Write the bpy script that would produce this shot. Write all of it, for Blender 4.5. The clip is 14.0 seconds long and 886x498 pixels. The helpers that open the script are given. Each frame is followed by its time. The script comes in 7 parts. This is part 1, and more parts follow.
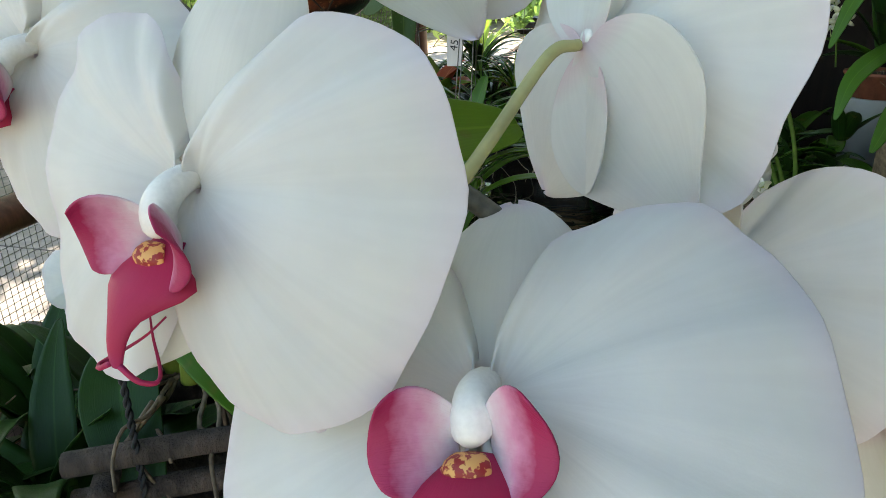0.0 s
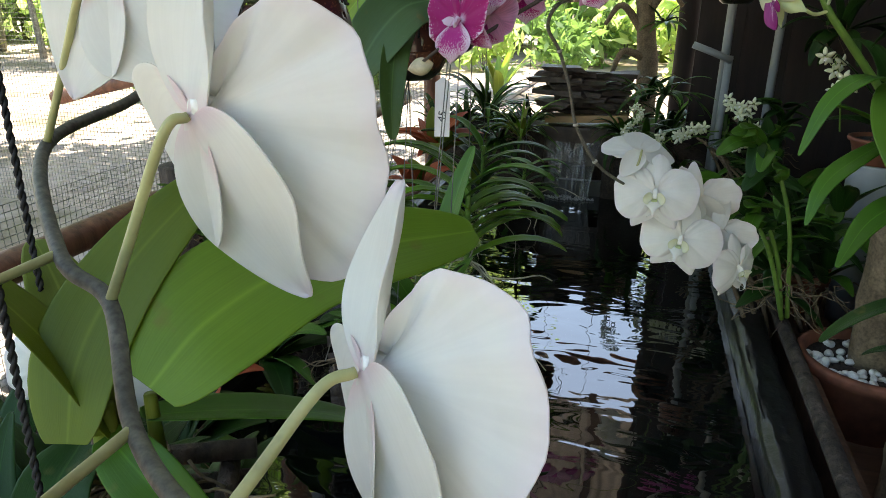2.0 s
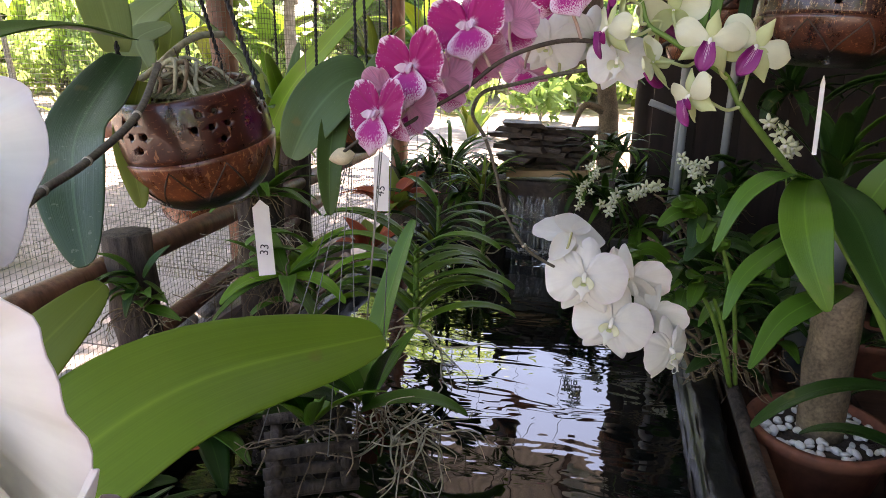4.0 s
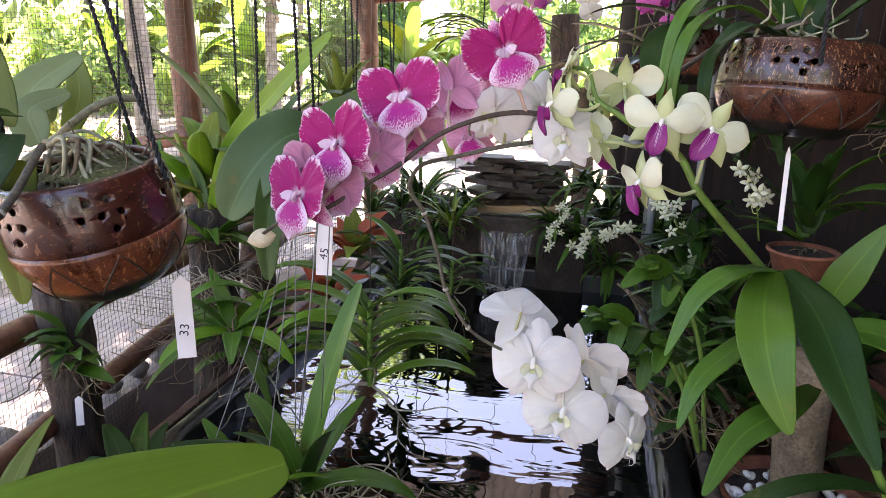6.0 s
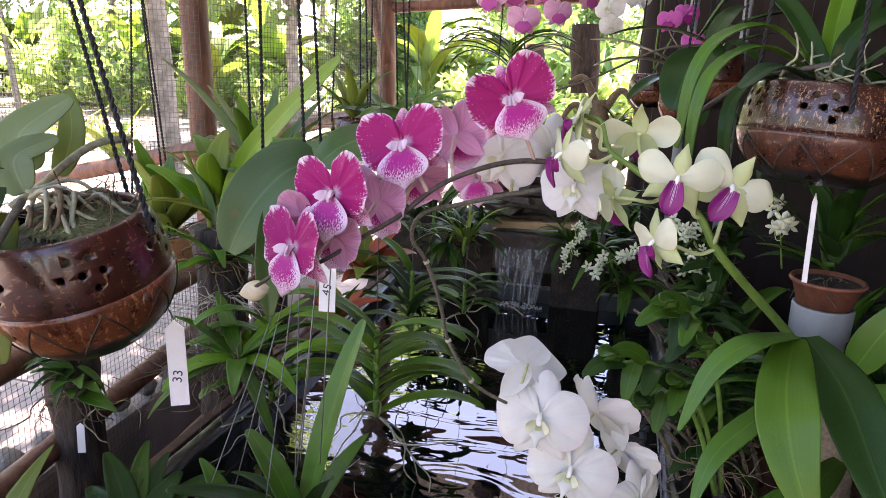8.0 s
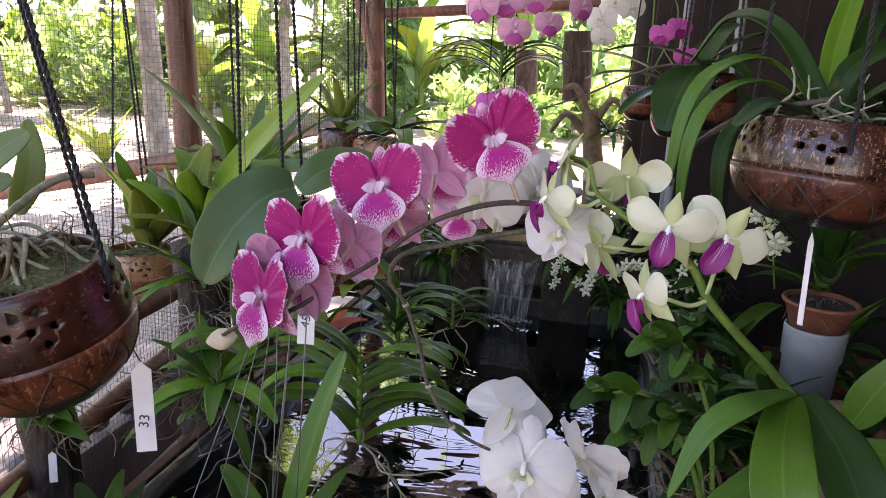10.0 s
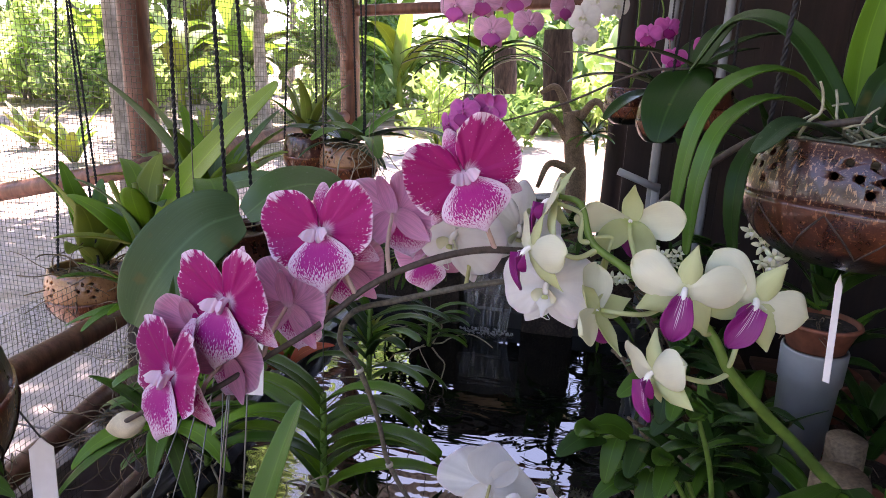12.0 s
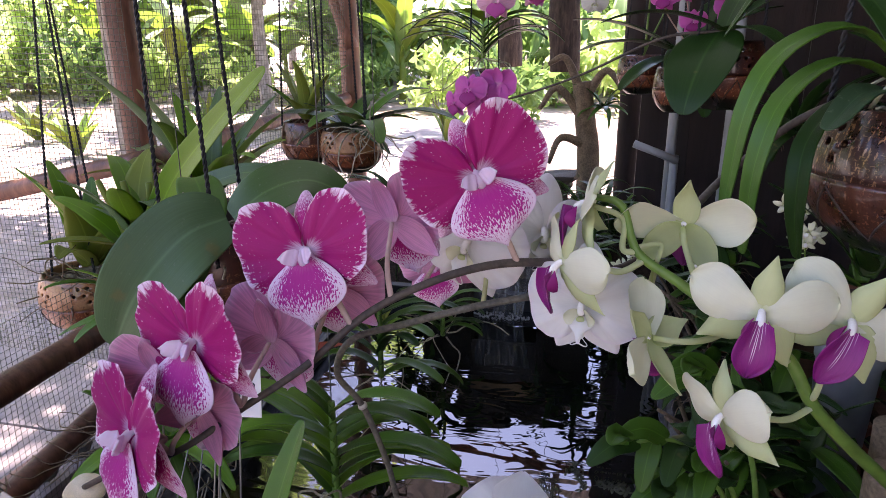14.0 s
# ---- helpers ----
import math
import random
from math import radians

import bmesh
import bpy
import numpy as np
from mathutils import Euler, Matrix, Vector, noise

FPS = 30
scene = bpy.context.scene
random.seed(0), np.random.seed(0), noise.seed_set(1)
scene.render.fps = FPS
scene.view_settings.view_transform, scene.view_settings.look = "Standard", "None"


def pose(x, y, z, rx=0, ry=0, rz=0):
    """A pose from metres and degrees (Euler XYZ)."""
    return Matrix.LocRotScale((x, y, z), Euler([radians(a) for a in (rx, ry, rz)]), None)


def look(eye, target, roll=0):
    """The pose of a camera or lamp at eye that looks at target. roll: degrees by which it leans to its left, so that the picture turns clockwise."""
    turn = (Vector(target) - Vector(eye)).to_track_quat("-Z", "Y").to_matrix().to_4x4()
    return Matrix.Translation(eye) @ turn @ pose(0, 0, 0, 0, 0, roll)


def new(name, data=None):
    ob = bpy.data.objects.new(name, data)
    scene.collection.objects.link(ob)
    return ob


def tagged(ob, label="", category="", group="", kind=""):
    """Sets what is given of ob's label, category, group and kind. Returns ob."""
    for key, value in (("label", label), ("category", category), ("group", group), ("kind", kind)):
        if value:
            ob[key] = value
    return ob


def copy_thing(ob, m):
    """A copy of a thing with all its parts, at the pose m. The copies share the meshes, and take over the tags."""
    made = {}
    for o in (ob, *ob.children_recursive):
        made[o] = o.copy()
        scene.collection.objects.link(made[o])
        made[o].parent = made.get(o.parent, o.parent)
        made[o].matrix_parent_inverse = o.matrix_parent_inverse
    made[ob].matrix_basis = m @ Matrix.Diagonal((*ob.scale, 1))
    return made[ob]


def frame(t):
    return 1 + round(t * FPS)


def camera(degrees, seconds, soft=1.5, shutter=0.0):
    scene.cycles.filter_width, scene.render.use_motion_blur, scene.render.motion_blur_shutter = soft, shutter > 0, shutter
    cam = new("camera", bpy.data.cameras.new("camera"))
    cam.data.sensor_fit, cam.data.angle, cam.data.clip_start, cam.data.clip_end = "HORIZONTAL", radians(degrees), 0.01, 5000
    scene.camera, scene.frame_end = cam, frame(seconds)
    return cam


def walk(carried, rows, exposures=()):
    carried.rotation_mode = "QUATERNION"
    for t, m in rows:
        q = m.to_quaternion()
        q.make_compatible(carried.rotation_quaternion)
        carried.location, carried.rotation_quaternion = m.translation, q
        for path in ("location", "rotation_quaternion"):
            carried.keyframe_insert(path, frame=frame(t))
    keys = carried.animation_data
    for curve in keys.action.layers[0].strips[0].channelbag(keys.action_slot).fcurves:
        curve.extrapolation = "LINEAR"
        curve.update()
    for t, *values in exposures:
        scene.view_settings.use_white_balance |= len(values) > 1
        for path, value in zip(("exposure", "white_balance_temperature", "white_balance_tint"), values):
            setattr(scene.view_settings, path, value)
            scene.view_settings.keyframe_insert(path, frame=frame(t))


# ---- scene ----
cam = camera(66.5, 14.0, 0.9)
PATH = [
    (0, pose(0.1523, 0.0161, 0.5563, 68.029, 0.539, 14.237)),
    (0.5, pose(0.1572, 0.0162, 0.5733, 68.244, 0.083, 15.137)),
    (1, pose(0.1683, 0.0211, 0.5893, 67.701, -2.328, 15.638)),
    (1.5, pose(0.1787, 0.0379, 0.6002, 68.597, -1.961, 16.284)),
    (2, pose(0.1960, 0.0547, 0.6161, 70.106, -0.563, 16.380)),
    (2.5, pose(0.2103, 0.0694, 0.6280, 72.011, 0.096, 16.164)),
    (3, pose(0.2343, 0.0711, 0.6500, 73.016, 1.343, 16.074)),
    (3.2, pose(0.2373, 0.0690, 0.6530, 73.413, 0.672, 16.020)),
    (5.3, pose(0.2655, 0.1657, 0.6872, 73.531, -1.370, 13.876)),
    (5.5, pose(0.2696, 0.1707, 0.6921, 74.001, -1.470, 13.862)),
    (6, pose(0.2699, 0.1829, 0.7130, 74.740, -1.576, 13.421)),
    (6.5, pose(0.2702, 0.1970, 0.7259, 74.447, -1.466, 14.525)),
    (7, pose(0.2723, 0.2031, 0.7388, 74.773, -1.365, 15.113)),
    (7.5, pose(0.2695, 0.2132, 0.7437, 74.591, -1.551, 15.712)),
    (8, pose(0.2728, 0.2282, 0.7506, 74.767, -1.945, 15.149)),
    (8.2, pose(0.2748, 0.2292, 0.7576, 75.015, -1.459, 15.539)),
    (10.3, pose(0.2712, 0.2865, 0.7800, 74.736, -2.339, 14.486)),
    (10.5, pose(0.2685, 0.2996, 0.7798, 74.739, -2.052, 14.192)),
    (11, pose(0.2671, 0.3257, 0.7876, 74.772, -1.179, 14.385)),
    (11.5, pose(0.2588, 0.3550, 0.7922, 75.067, -1.376, 14.257)),
    (12, pose(0.2575, 0.3820, 0.7930, 74.562, -2.353, 12.942)),
    (12.5, pose(0.2540, 0.4062, 0.7947, 73.578, -1.950, 13.647)),
    (13, pose(0.2563, 0.4191, 0.7976, 73.415, -0.212, 14.194)),
    (13.5, pose(0.2528, 0.4382, 0.7944, 72.628, -0.799, 12.902)),
    (14, pose(0.2394, 0.4615, 0.7931, 72.569, 0.160, 13.133)),
]
walk(cam, PATH, [(0, 2.25, 7300, 4), (1.0, 2.3, 7250, 4), (1.5, 2.3, 7300, 6), (2.5, 2.5, 7500, 9), (3, 2.45, 7900, 16), (5.5, 3.12, 7250, 30), (8, 3.04, 7050, 32), (11, 2.72, 6950, 34), (14, 2.54, 6600, 38)])

# ---- world and light ----
world = bpy.data.worlds.new("sky")
scene.world = world
world.use_nodes = True
wn, wl = world.node_tree.nodes, world.node_tree.links
sky = wn.new("ShaderNodeTexSky")
sky.sky_type = "NISHITA"
sky.sun_disc = False
SUN_EL, SUN_AZ = radians(62), radians(-35)
sky.sun_elevation, sky.sun_rotation = SUN_EL, SUN_AZ
wl.new(sky.outputs[0], wn["Background"].inputs[0])
wn["Background"].inputs[1].default_value = 0.15

sun_data = bpy.data.lights.new("sun", "SUN")
sun_data.energy, sun_data.angle, sun_data.color = 5.0, radians(0.6), (1.0, 0.95, 0.86)
sun = new("sun", sun_data)
sun_from = Vector((math.sin(SUN_AZ) * math.cos(SUN_EL), math.cos(SUN_AZ) * math.cos(SUN_EL), math.sin(SUN_EL)))
sun.matrix_world = look(sun_from * 30, (0, 0, 0))


# ---- materials ----
def material(name):
    m = bpy.data.materials.new(name)
    m.use_nodes = True
    nt = m.node_tree
    return m, nt, nt.nodes["Principled BSDF"], nt.nodes["Material Output"]


def node(nt, kind, **values):
    n = nt.nodes.new(kind)
    for k, v in values.items():
        n.inputs[k.replace("_", " ")].default_value = v
    return n


def ramp(nt, source, stops):
    r = nt.nodes.new("ShaderNodeValToRGB")
    e = r.color_ramp.elements
    while len(e) < len(stops):
        e.new(0.5)
    for el, (p, c) in zip(e, stops):
        el.position, el.color = p, (*c, 1) if len(c) == 3 else c
    nt.links.new(source, r.inputs[0])
    return r.outputs[0]


def noise_tex(nt, scale, detail=4.0, coords="Object", stretch=None, rough=0.55):
    tc = nt.nodes.new("ShaderNodeTexCoord")
    out = tc.outputs[coords]
    if stretch:
        mp = nt.nodes.new("ShaderNodeMapping")
        mp.inputs["Scale"].default_value = stretch
        nt.links.new(out, mp.inputs[0])
        out = mp.outputs[0]
    n = node(nt, "ShaderNodeTexNoise", Scale=scale, Detail=detail, Roughness=rough)
    nt.links.new(out, n.inputs["Vector"])
    return n.outputs["Fac"]


def mix_rgb(nt, fac, a, b, mode="MIX"):
    m = nt.nodes.new("ShaderNodeMix")
    m.data_type, m.blend_type = "RGBA", mode
    for sock, v in ((m.inputs[0], fac), (m.inputs[6], a), (m.inputs[7], b)):
        if isinstance(v, bpy.types.NodeSocket):
            nt.links.new(v, sock)
        else:
            sock.default_value = v if isinstance(v, (int, float)) else (*v, 1)
    return m.outputs[2]


def calc(nt, op, a, b=0.0, c=0.0):
    m = nt.nodes.new("ShaderNodeMath")
    m.operation = op
    for sock, v in zip(m.inputs, (a, b, c)):
        if isinstance(v, bpy.types.NodeSocket):
            nt.links.new(v, sock)
        else:
            sock.default_value = v
    return m.outputs[0]


def bump(nt, height, strength, distance, bsdf):
    b = node(nt, "ShaderNodeBump", Strength=strength, Distance=distance)
    nt.links.new(height, b.inputs["Height"])
    nt.links.new(b.outputs[0], bsdf.inputs["Normal"])
    return b.outputs[0]


def leafy(nt, bsdf, out, colour, amount):
    """Let part of the light shine through a thin blade."""
    tr = nt.nodes.new("ShaderNodeBsdfTranslucent")
    mx = nt.nodes.new("ShaderNodeMixShader")
    mx.inputs[0].default_value = amount
    if isinstance(colour, bpy.types.NodeSocket):
        nt.links.new(colour, tr.inputs[0])
    else:
        tr.inputs[0].default_value = (*colour, 1)
    nt.links.new(bsdf.outputs[0], mx.inputs[1])
    nt.links.new(tr.outputs[0], mx.inputs[2])
    nt.links.new(mx.outputs[0], out.inputs[0])


def uv_parts(nt):
    tc = nt.nodes.new("ShaderNodeTexCoord")
    s = nt.nodes.new("ShaderNodeSeparateXYZ")
    nt.links.new(tc.outputs["UV"], s.inputs[0])
    return s.outputs[0], s.outputs[1]


def plain(name, colour, rough=0.6, metal=0.0, vary=0.25, scale=60.0, relief=0.3, depth=0.001, stretch=None):
    m, nt, b, out = material(name)
    n = noise_tex(nt, scale, 6, stretch=stretch)
    big = noise_tex(nt, scale * 0.13, 3, stretch=stretch)
    dark = tuple(c * (1 - vary) for c in colour)
    lite = tuple(min(1, c * (1 + vary)) for c in colour)
    c1 = ramp(nt, n, [(0.3, dark), (0.7, lite)])
    c2 = ramp(nt, big, [(0.35, tuple(c * (1 - vary) for c in (1, 1, 1))), (0.65, (1, 1, 1))])
    nt.links.new(mix_rgb(nt, 1.0, c1, c2, "MULTIPLY"), b.inputs["Base Color"])
    b.inputs["Roughness"].default_value, b.inputs["Metallic"].default_value = rough, metal
    bump(nt, n, relief, depth, b)
    return m


def petal_material(name, body, base_tint, tip_tint, shine=0.32, amount=0.36, veins=0.022):
    """A petal: body colour, a tint towards the claw and the tip, fine lengthwise veins."""
    m, nt, b, out = material(name)
    u, v = uv_parts(nt)
    col = mix_rgb(nt, ramp(nt, u, [(0.0, (0.7, 0.7, 0.7)), (0.15, (0, 0, 0))]), body, base_tint)
    col = mix_rgb(nt, ramp(nt, u, [(0.86, (0, 0, 0)), (1.0, (1, 1, 1))]), col, tip_tint)
    blot = noise_tex(nt, 7, 3)
    col = mix_rgb(nt, ramp(nt, blot, [(0.35, (0.965, 0.965, 0.96)), (0.65, (1, 1, 1))]), (0, 0, 0), col)
    ribs = noise_tex(nt, 1.0, 2, "UV", (1.2, 30.0, 1.0))
    col = mix_rgb(nt, ramp(nt, ribs, [(0.42, (1 - veins, 1 - veins, 1 - veins)), (0.58, (1, 1, 1))]), (0, 0, 0), col)
    nt.links.new(col, b.inputs["Base Color"])
    b.inputs["Roughness"].default_value = 0.55
    b.inputs["Specular IOR Level"].default_value = shine
    w = noise_tex(nt, 1.0, 3, "UV", (3.0, 55.0, 1.0))
    fine = noise_tex(nt, 220, 2)
    h = calc(nt, "ADD", w, calc(nt, "MULTIPLY", fine, 0.35))
    bump(nt, h, 0.13, 0.0005, b)
    leafy(nt, b, out, col, amount)
    return m


def pink_material(name, deep, pale, speck, amount=0.2, fan=True, edge0=0.90, throat=0.8, start=0.87):
    """A magenta petal with pale freckles and streaks that run together towards the margin."""
    m, nt, b, out = material(name)
    u, v = uv_parts(nt)
    rim = u
    if not fan:
        side = calc(nt, "MULTIPLY", calc(nt, "ABSOLUTE", calc(nt, "SUBTRACT", v, 0.5)), 2.0)
        rim = calc(nt, "MAXIMUM", calc(nt, "POWER", side, 1.4), calc(nt, "POWER", u, 1.3))
    claw = calc(nt, "ADD", u, calc(nt, "MULTIPLY", calc(nt, "SUBTRACT", noise_tex(nt, 1.0, 2, "UV", (3, 60, 1)), 0.5), 0.35))
    claw = ramp(nt, claw, [(0.06, (1, 1, 1)), (0.24, (0, 0, 0))])
    body = mix_rgb(nt, noise_tex(nt, 1.0, 3, "UV", (5, 40, 1)), deep, tuple(c * 1.25 for c in deep))
    edge = calc(nt, "ADD", rim, calc(nt, "MULTIPLY", calc(nt, "SUBTRACT", noise_tex(nt, 1.0, 3, "UV", (4, 46, 1)), 0.5), 0.42))
    edge = calc(nt, "ADD", edge, calc(nt, "MULTIPLY", calc(nt, "SUBTRACT", noise_tex(nt, 1.0, 1, "UV", (0.5, 3.5, 1)), 0.5), 0.5))
    body = mix_rgb(nt, ramp(nt, edge, [(edge0, (0, 0, 0)), (edge0 + 0.13, (1, 1, 1))]), body, pale)
    dots = noise_tex(nt, 1.0, 2, "UV", (17, 60, 1))
    low = calc(nt, "MULTIPLY", calc(nt, "MAXIMUM", calc(nt, "SUBTRACT", 0.55, v), 0.0), 0.16 if fan else 0.0)
    wanted = calc(nt, "SUBTRACT", calc(nt, "SUBTRACT", start, low), calc(nt, "MULTIPLY", rim, speck - (0.03 if fan else 0.0)))
    spots = ramp(nt, calc(nt, "SUBTRACT", dots, wanted), [(0.0, (0, 0, 0)), (0.05, (1, 1, 1))])
    body = mix_rgb(nt, calc(nt, "MULTIPLY", spots, 0.85), body, pale)
    body = mix_rgb(nt, calc(nt, "MULTIPLY", claw, throat), body, pale)
    nt.links.new(body, b.inputs["Base Color"])
    b.inputs["Roughness"].default_value = 0.5
    b.inputs["Specular IOR Level"].default_value = 0.2
    bump(nt, noise_tex(nt, 1.0, 3, "UV", (3, 50, 1)), 0.4, 0.0005, b)
    leafy(nt, b, out, body, amount)
    return m


def leaf_material(name, dark, lite, shine=0.38, amount=0.22, spots=0.0):
    m, nt, b, out = material(name)
    b.inputs["Specular IOR Level"].default_value = 0.32
    u, v = uv_parts(nt)
    side = calc(nt, "ABSOLUTE", calc(nt, "SUBTRACT", v, 0.5))
    info = nt.nodes.new("ShaderNodeObjectInfo")
    body = mix_rgb(nt, noise_tex(nt, 14, 4), dark, lite)
    body = mix_rgb(nt, calc(nt, "MULTIPLY", info.outputs["Random"], 0.6), body, tuple(0.72 * c for c in dark))
    line = noise_tex(nt, 1.0, 2, "UV", (2.0, 70.0, 1.0))
    body = mix_rgb(nt, ramp(nt, line, [(0.3, (0.82, 0.82, 0.82)), (0.7, (1, 1, 1))]), (0, 0, 0), body)
    rib = ramp(nt, side, [(0.0, (1, 1, 1)), (0.035, (0, 0, 0))])
    body = mix_rgb(nt, calc(nt, "MULTIPLY", rib, 0.45), body, tuple(min(1, 1.5 * c) for c in lite))
    blem = noise_tex(nt, 23, 3)
    body = mix_rgb(nt, calc(nt, "MULTIPLY", ramp(nt, blem, [(0.66, (0, 0, 0)), (0.73, (1, 1, 1))]), 0.45), body, (0.22, 0.17, 0.05))
    if spots:
        sp = noise_tex(nt, 260, 2)
        body = mix_rgb(nt, calc(nt, "MULTIPLY", ramp(nt, sp, [(0.66, (0, 0, 0)), (0.72, (1, 1, 1))]), spots), body, (0.3, 0.33, 0.22))
    nt.links.new(body, b.inputs["Base Color"])
    b.inputs["Roughness"].default_value = shine
    bump(nt, calc(nt, "ADD", line, noise_tex(nt, 120, 3)), 0.25, 0.001, b)
    glow = mix_rgb(nt, 0.5, body, (lite[0] * 1.6, lite[1] * 1.5, lite[2] * 0.7))
    leafy(nt, b, out, glow, amount)
    return m


M_WHITE = petal_material("white_petal", (0.88, 0.88, 0.85), (0.82, 0.77, 0.69), (0.88, 0.84, 0.86), amount=0.42)
M_WHITESEP = petal_material("white_sepal", (0.87, 0.865, 0.815), (0.83, 0.62, 0.66), (0.87, 0.80, 0.84), amount=0.42)
M_CREAM = petal_material("cream_petal", (0.80, 0.82, 0.64), (0.55, 0.62, 0.22), (0.80, 0.83, 0.60))
M_LIME = petal_material("lime_sepal", (0.62, 0.68, 0.36), (0.45, 0.55, 0.15), (0.66, 0.70, 0.42))
M_PALEPINK = petal_material("pale_pink_petal", (0.83, 0.48, 0.68), (0.78, 0.40, 0.62), (0.85, 0.62, 0.76), veins=0.12)
M_PINKBACK = petal_material("mauve_petal_back", (0.80, 0.38, 0.58), (0.80, 0.58, 0.64), (0.84, 0.56, 0.70), veins=0.20)
M_PINK = pink_material("magenta_petal", (0.36, 0.012, 0.135), (0.86, 0.68, 0.80), 0.285, 0.22, edge0=0.93)
M_PINKLIP = pink_material("magenta_lip", (0.44, 0.020, 0.22), (0.88, 0.74, 0.86), 0.50, fan=False, edge0=0.97, throat=0.1, start=0.79)
M_BLUSH = petal_material("blush_white_column", (0.86, 0.68, 0.80), (0.80, 0.42, 0.64), (0.88, 0.78, 0.84))
M_PINKSEP = pink_material("freckled_sepal", (0.40, 0.014, 0.16), (0.84, 0.62, 0.76), 0.52, fan=False, edge0=0.95)
M_MAGENTA = petal_material("plain_magenta_petal", (0.62, 0.12, 0.44), (0.75, 0.4, 0.58), (0.66, 0.2, 0.5))
M_LIP = petal_material("crimson_lip", (0.46, 0.022, 0.085), (0.42, 0.03, 0.12), (0.40, 0.03, 0.12), amount=0.12)
M_PURPLE = petal_material("purple_lip", (0.26, 0.012, 0.15), (0.35, 0.05, 0.2), (0.3, 0.02, 0.18), amount=0.12)


def striped_lip_material():
    m, nt, b, out = material("purple_lip_with_white_veins")
    u, v = uv_parts(nt)
    mid = calc(nt, "ABSOLUTE", calc(nt, "SUBTRACT", v, 0.5))
    wav = calc(nt, "SINE", calc(nt, "MULTIPLY", mid, 62.0))
    line = ramp(nt, wav, [(0.72, (0, 0, 0)), (0.95, (1, 1, 1))])
    near = ramp(nt, calc(nt, "ADD", mid, calc(nt, "MULTIPLY", u, 0.38)), [(0.22, (1, 1, 1)), (0.31, (0, 0, 0))])
    base = mix_rgb(nt, noise_tex(nt, 1.0, 3, "UV", (4, 30, 1)), (0.17, 0.006, 0.12), (0.30, 0.014, 0.20))
    col = mix_rgb(nt, calc(nt, "MULTIPLY", line, near), base, (0.72, 0.55, 0.70))
    nt.links.new(col, b.inputs["Base Color"])
    b.inputs["Roughness"].default_value = 0.45
    bump(nt, noise_tex(nt, 1.0, 3, "UV", (3, 40, 1)), 0.5, 0.0005, b)
    leafy(nt, b, out, col, 0.12)
    return m


def side_lobe_material():
    m, nt, b, out = material("blushing_side_lobe")
    u, v = uv_parts(nt)
    k = calc(nt, "ADD", u, calc(nt, "MULTIPLY", calc(nt, "SUBTRACT", noise_tex(nt, 30, 3), 0.5), 0.35))
    col = ramp(nt, k, [(0.10, (0.84, 0.74, 0.78)), (0.46, (0.72, 0.30, 0.46)), (0.74, (0.42, 0.016, 0.095))])
    nt.links.new(col, b.inputs["Base Color"])
    b.inputs["Roughness"].default_value = 0.5
    bump(nt, noise_tex(nt, 1.0, 3, "UV", (3, 40, 1)), 0.4, 0.0005, b)
    leafy(nt, b, out, col, 0.15)
    return m


def callus_material():
    m, nt, b, out = material("freckled_callus")
    dots = noise_tex(nt, 75, 2)
    col = ramp(nt, dots, [(0.47, (0.72, 0.38, 0.12)), (0.53, (0.30, 0.02, 0.02))])
    nt.links.new(col, b.inputs["Base Color"])
    b.inputs["Roughness"].default_value = 0.45
    return m


M_SIDE = side_lobe_material()
M_STRIPED = striped_lip_material()
M_CALLUS = callus_material()
M_COLUMN = plain("white_column", (0.86, 0.85, 0.80), 0.5, vary=0.05, scale=90, relief=0.1)
M_PEDICEL = plain("pale_green_stalk", (0.46, 0.45, 0.20), 0.5, vary=0.18, scale=120, relief=0.2, depth=0.0004)
M_PEDPINK = plain("blushed_stalk", (0.58, 0.42, 0.36), 0.5, vary=0.15, scale=120, relief=0.2, depth=0.0004)
M_STEM = plain("grey_green_flower_stem", (0.125, 0.115, 0.085), 0.6, vary=0.45, scale=420, relief=0.5, depth=0.0004)
M_STEMDK = plain("dark_brown_flower_stem", (0.085, 0.065, 0.05), 0.6, vary=0.4, scale=300, relief=0.4, depth=0.0004)
M_STEMGR = plain("green_flower_stem", (0.13, 0.24, 0.04), 0.45, vary=0.25, scale=80, relief=0.2, depth=0.0004)
M_NODE = plain("pale_stem_node", (0.45, 0.42, 0.34), 0.7, vary=0.2)
M_LEAF = leaf_material("orchid_leaf", (0.05, 0.14, 0.014), (0.09, 0.23, 0.024), 0.34)
M_LEAFBR = leaf_material("bright_orchid_leaf", (0.11, 0.26, 0.014), (0.18, 0.37, 0.024), 0.36, 0.3)
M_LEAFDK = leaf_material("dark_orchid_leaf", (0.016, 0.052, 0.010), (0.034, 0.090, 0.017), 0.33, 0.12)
M_LEAFGY = leaf_material("grey_green_leaf", (0.035, 0.08, 0.034), (0.06, 0.125, 0.052), 0.38, 0.12, spots=0.25)
M_LEAFMID = leaf_material("leathery_mid_green_leaf", (0.065, 0.14, 0.032), (0.11, 0.21, 0.055), 0.36, 0.15, spots=0.2)
M_LEAFPALE = leaf_material("pale_grey_green_leaf", (0.25, 0.35, 0.16), (0.37, 0.47, 0.24), 0.4, 0.42, spots=0.3)
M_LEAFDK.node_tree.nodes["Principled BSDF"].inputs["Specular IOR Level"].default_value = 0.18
M_LEAFMID.node_tree.nodes["Principled BSDF"].inputs["Specular IOR Level"].default_value = 0.42
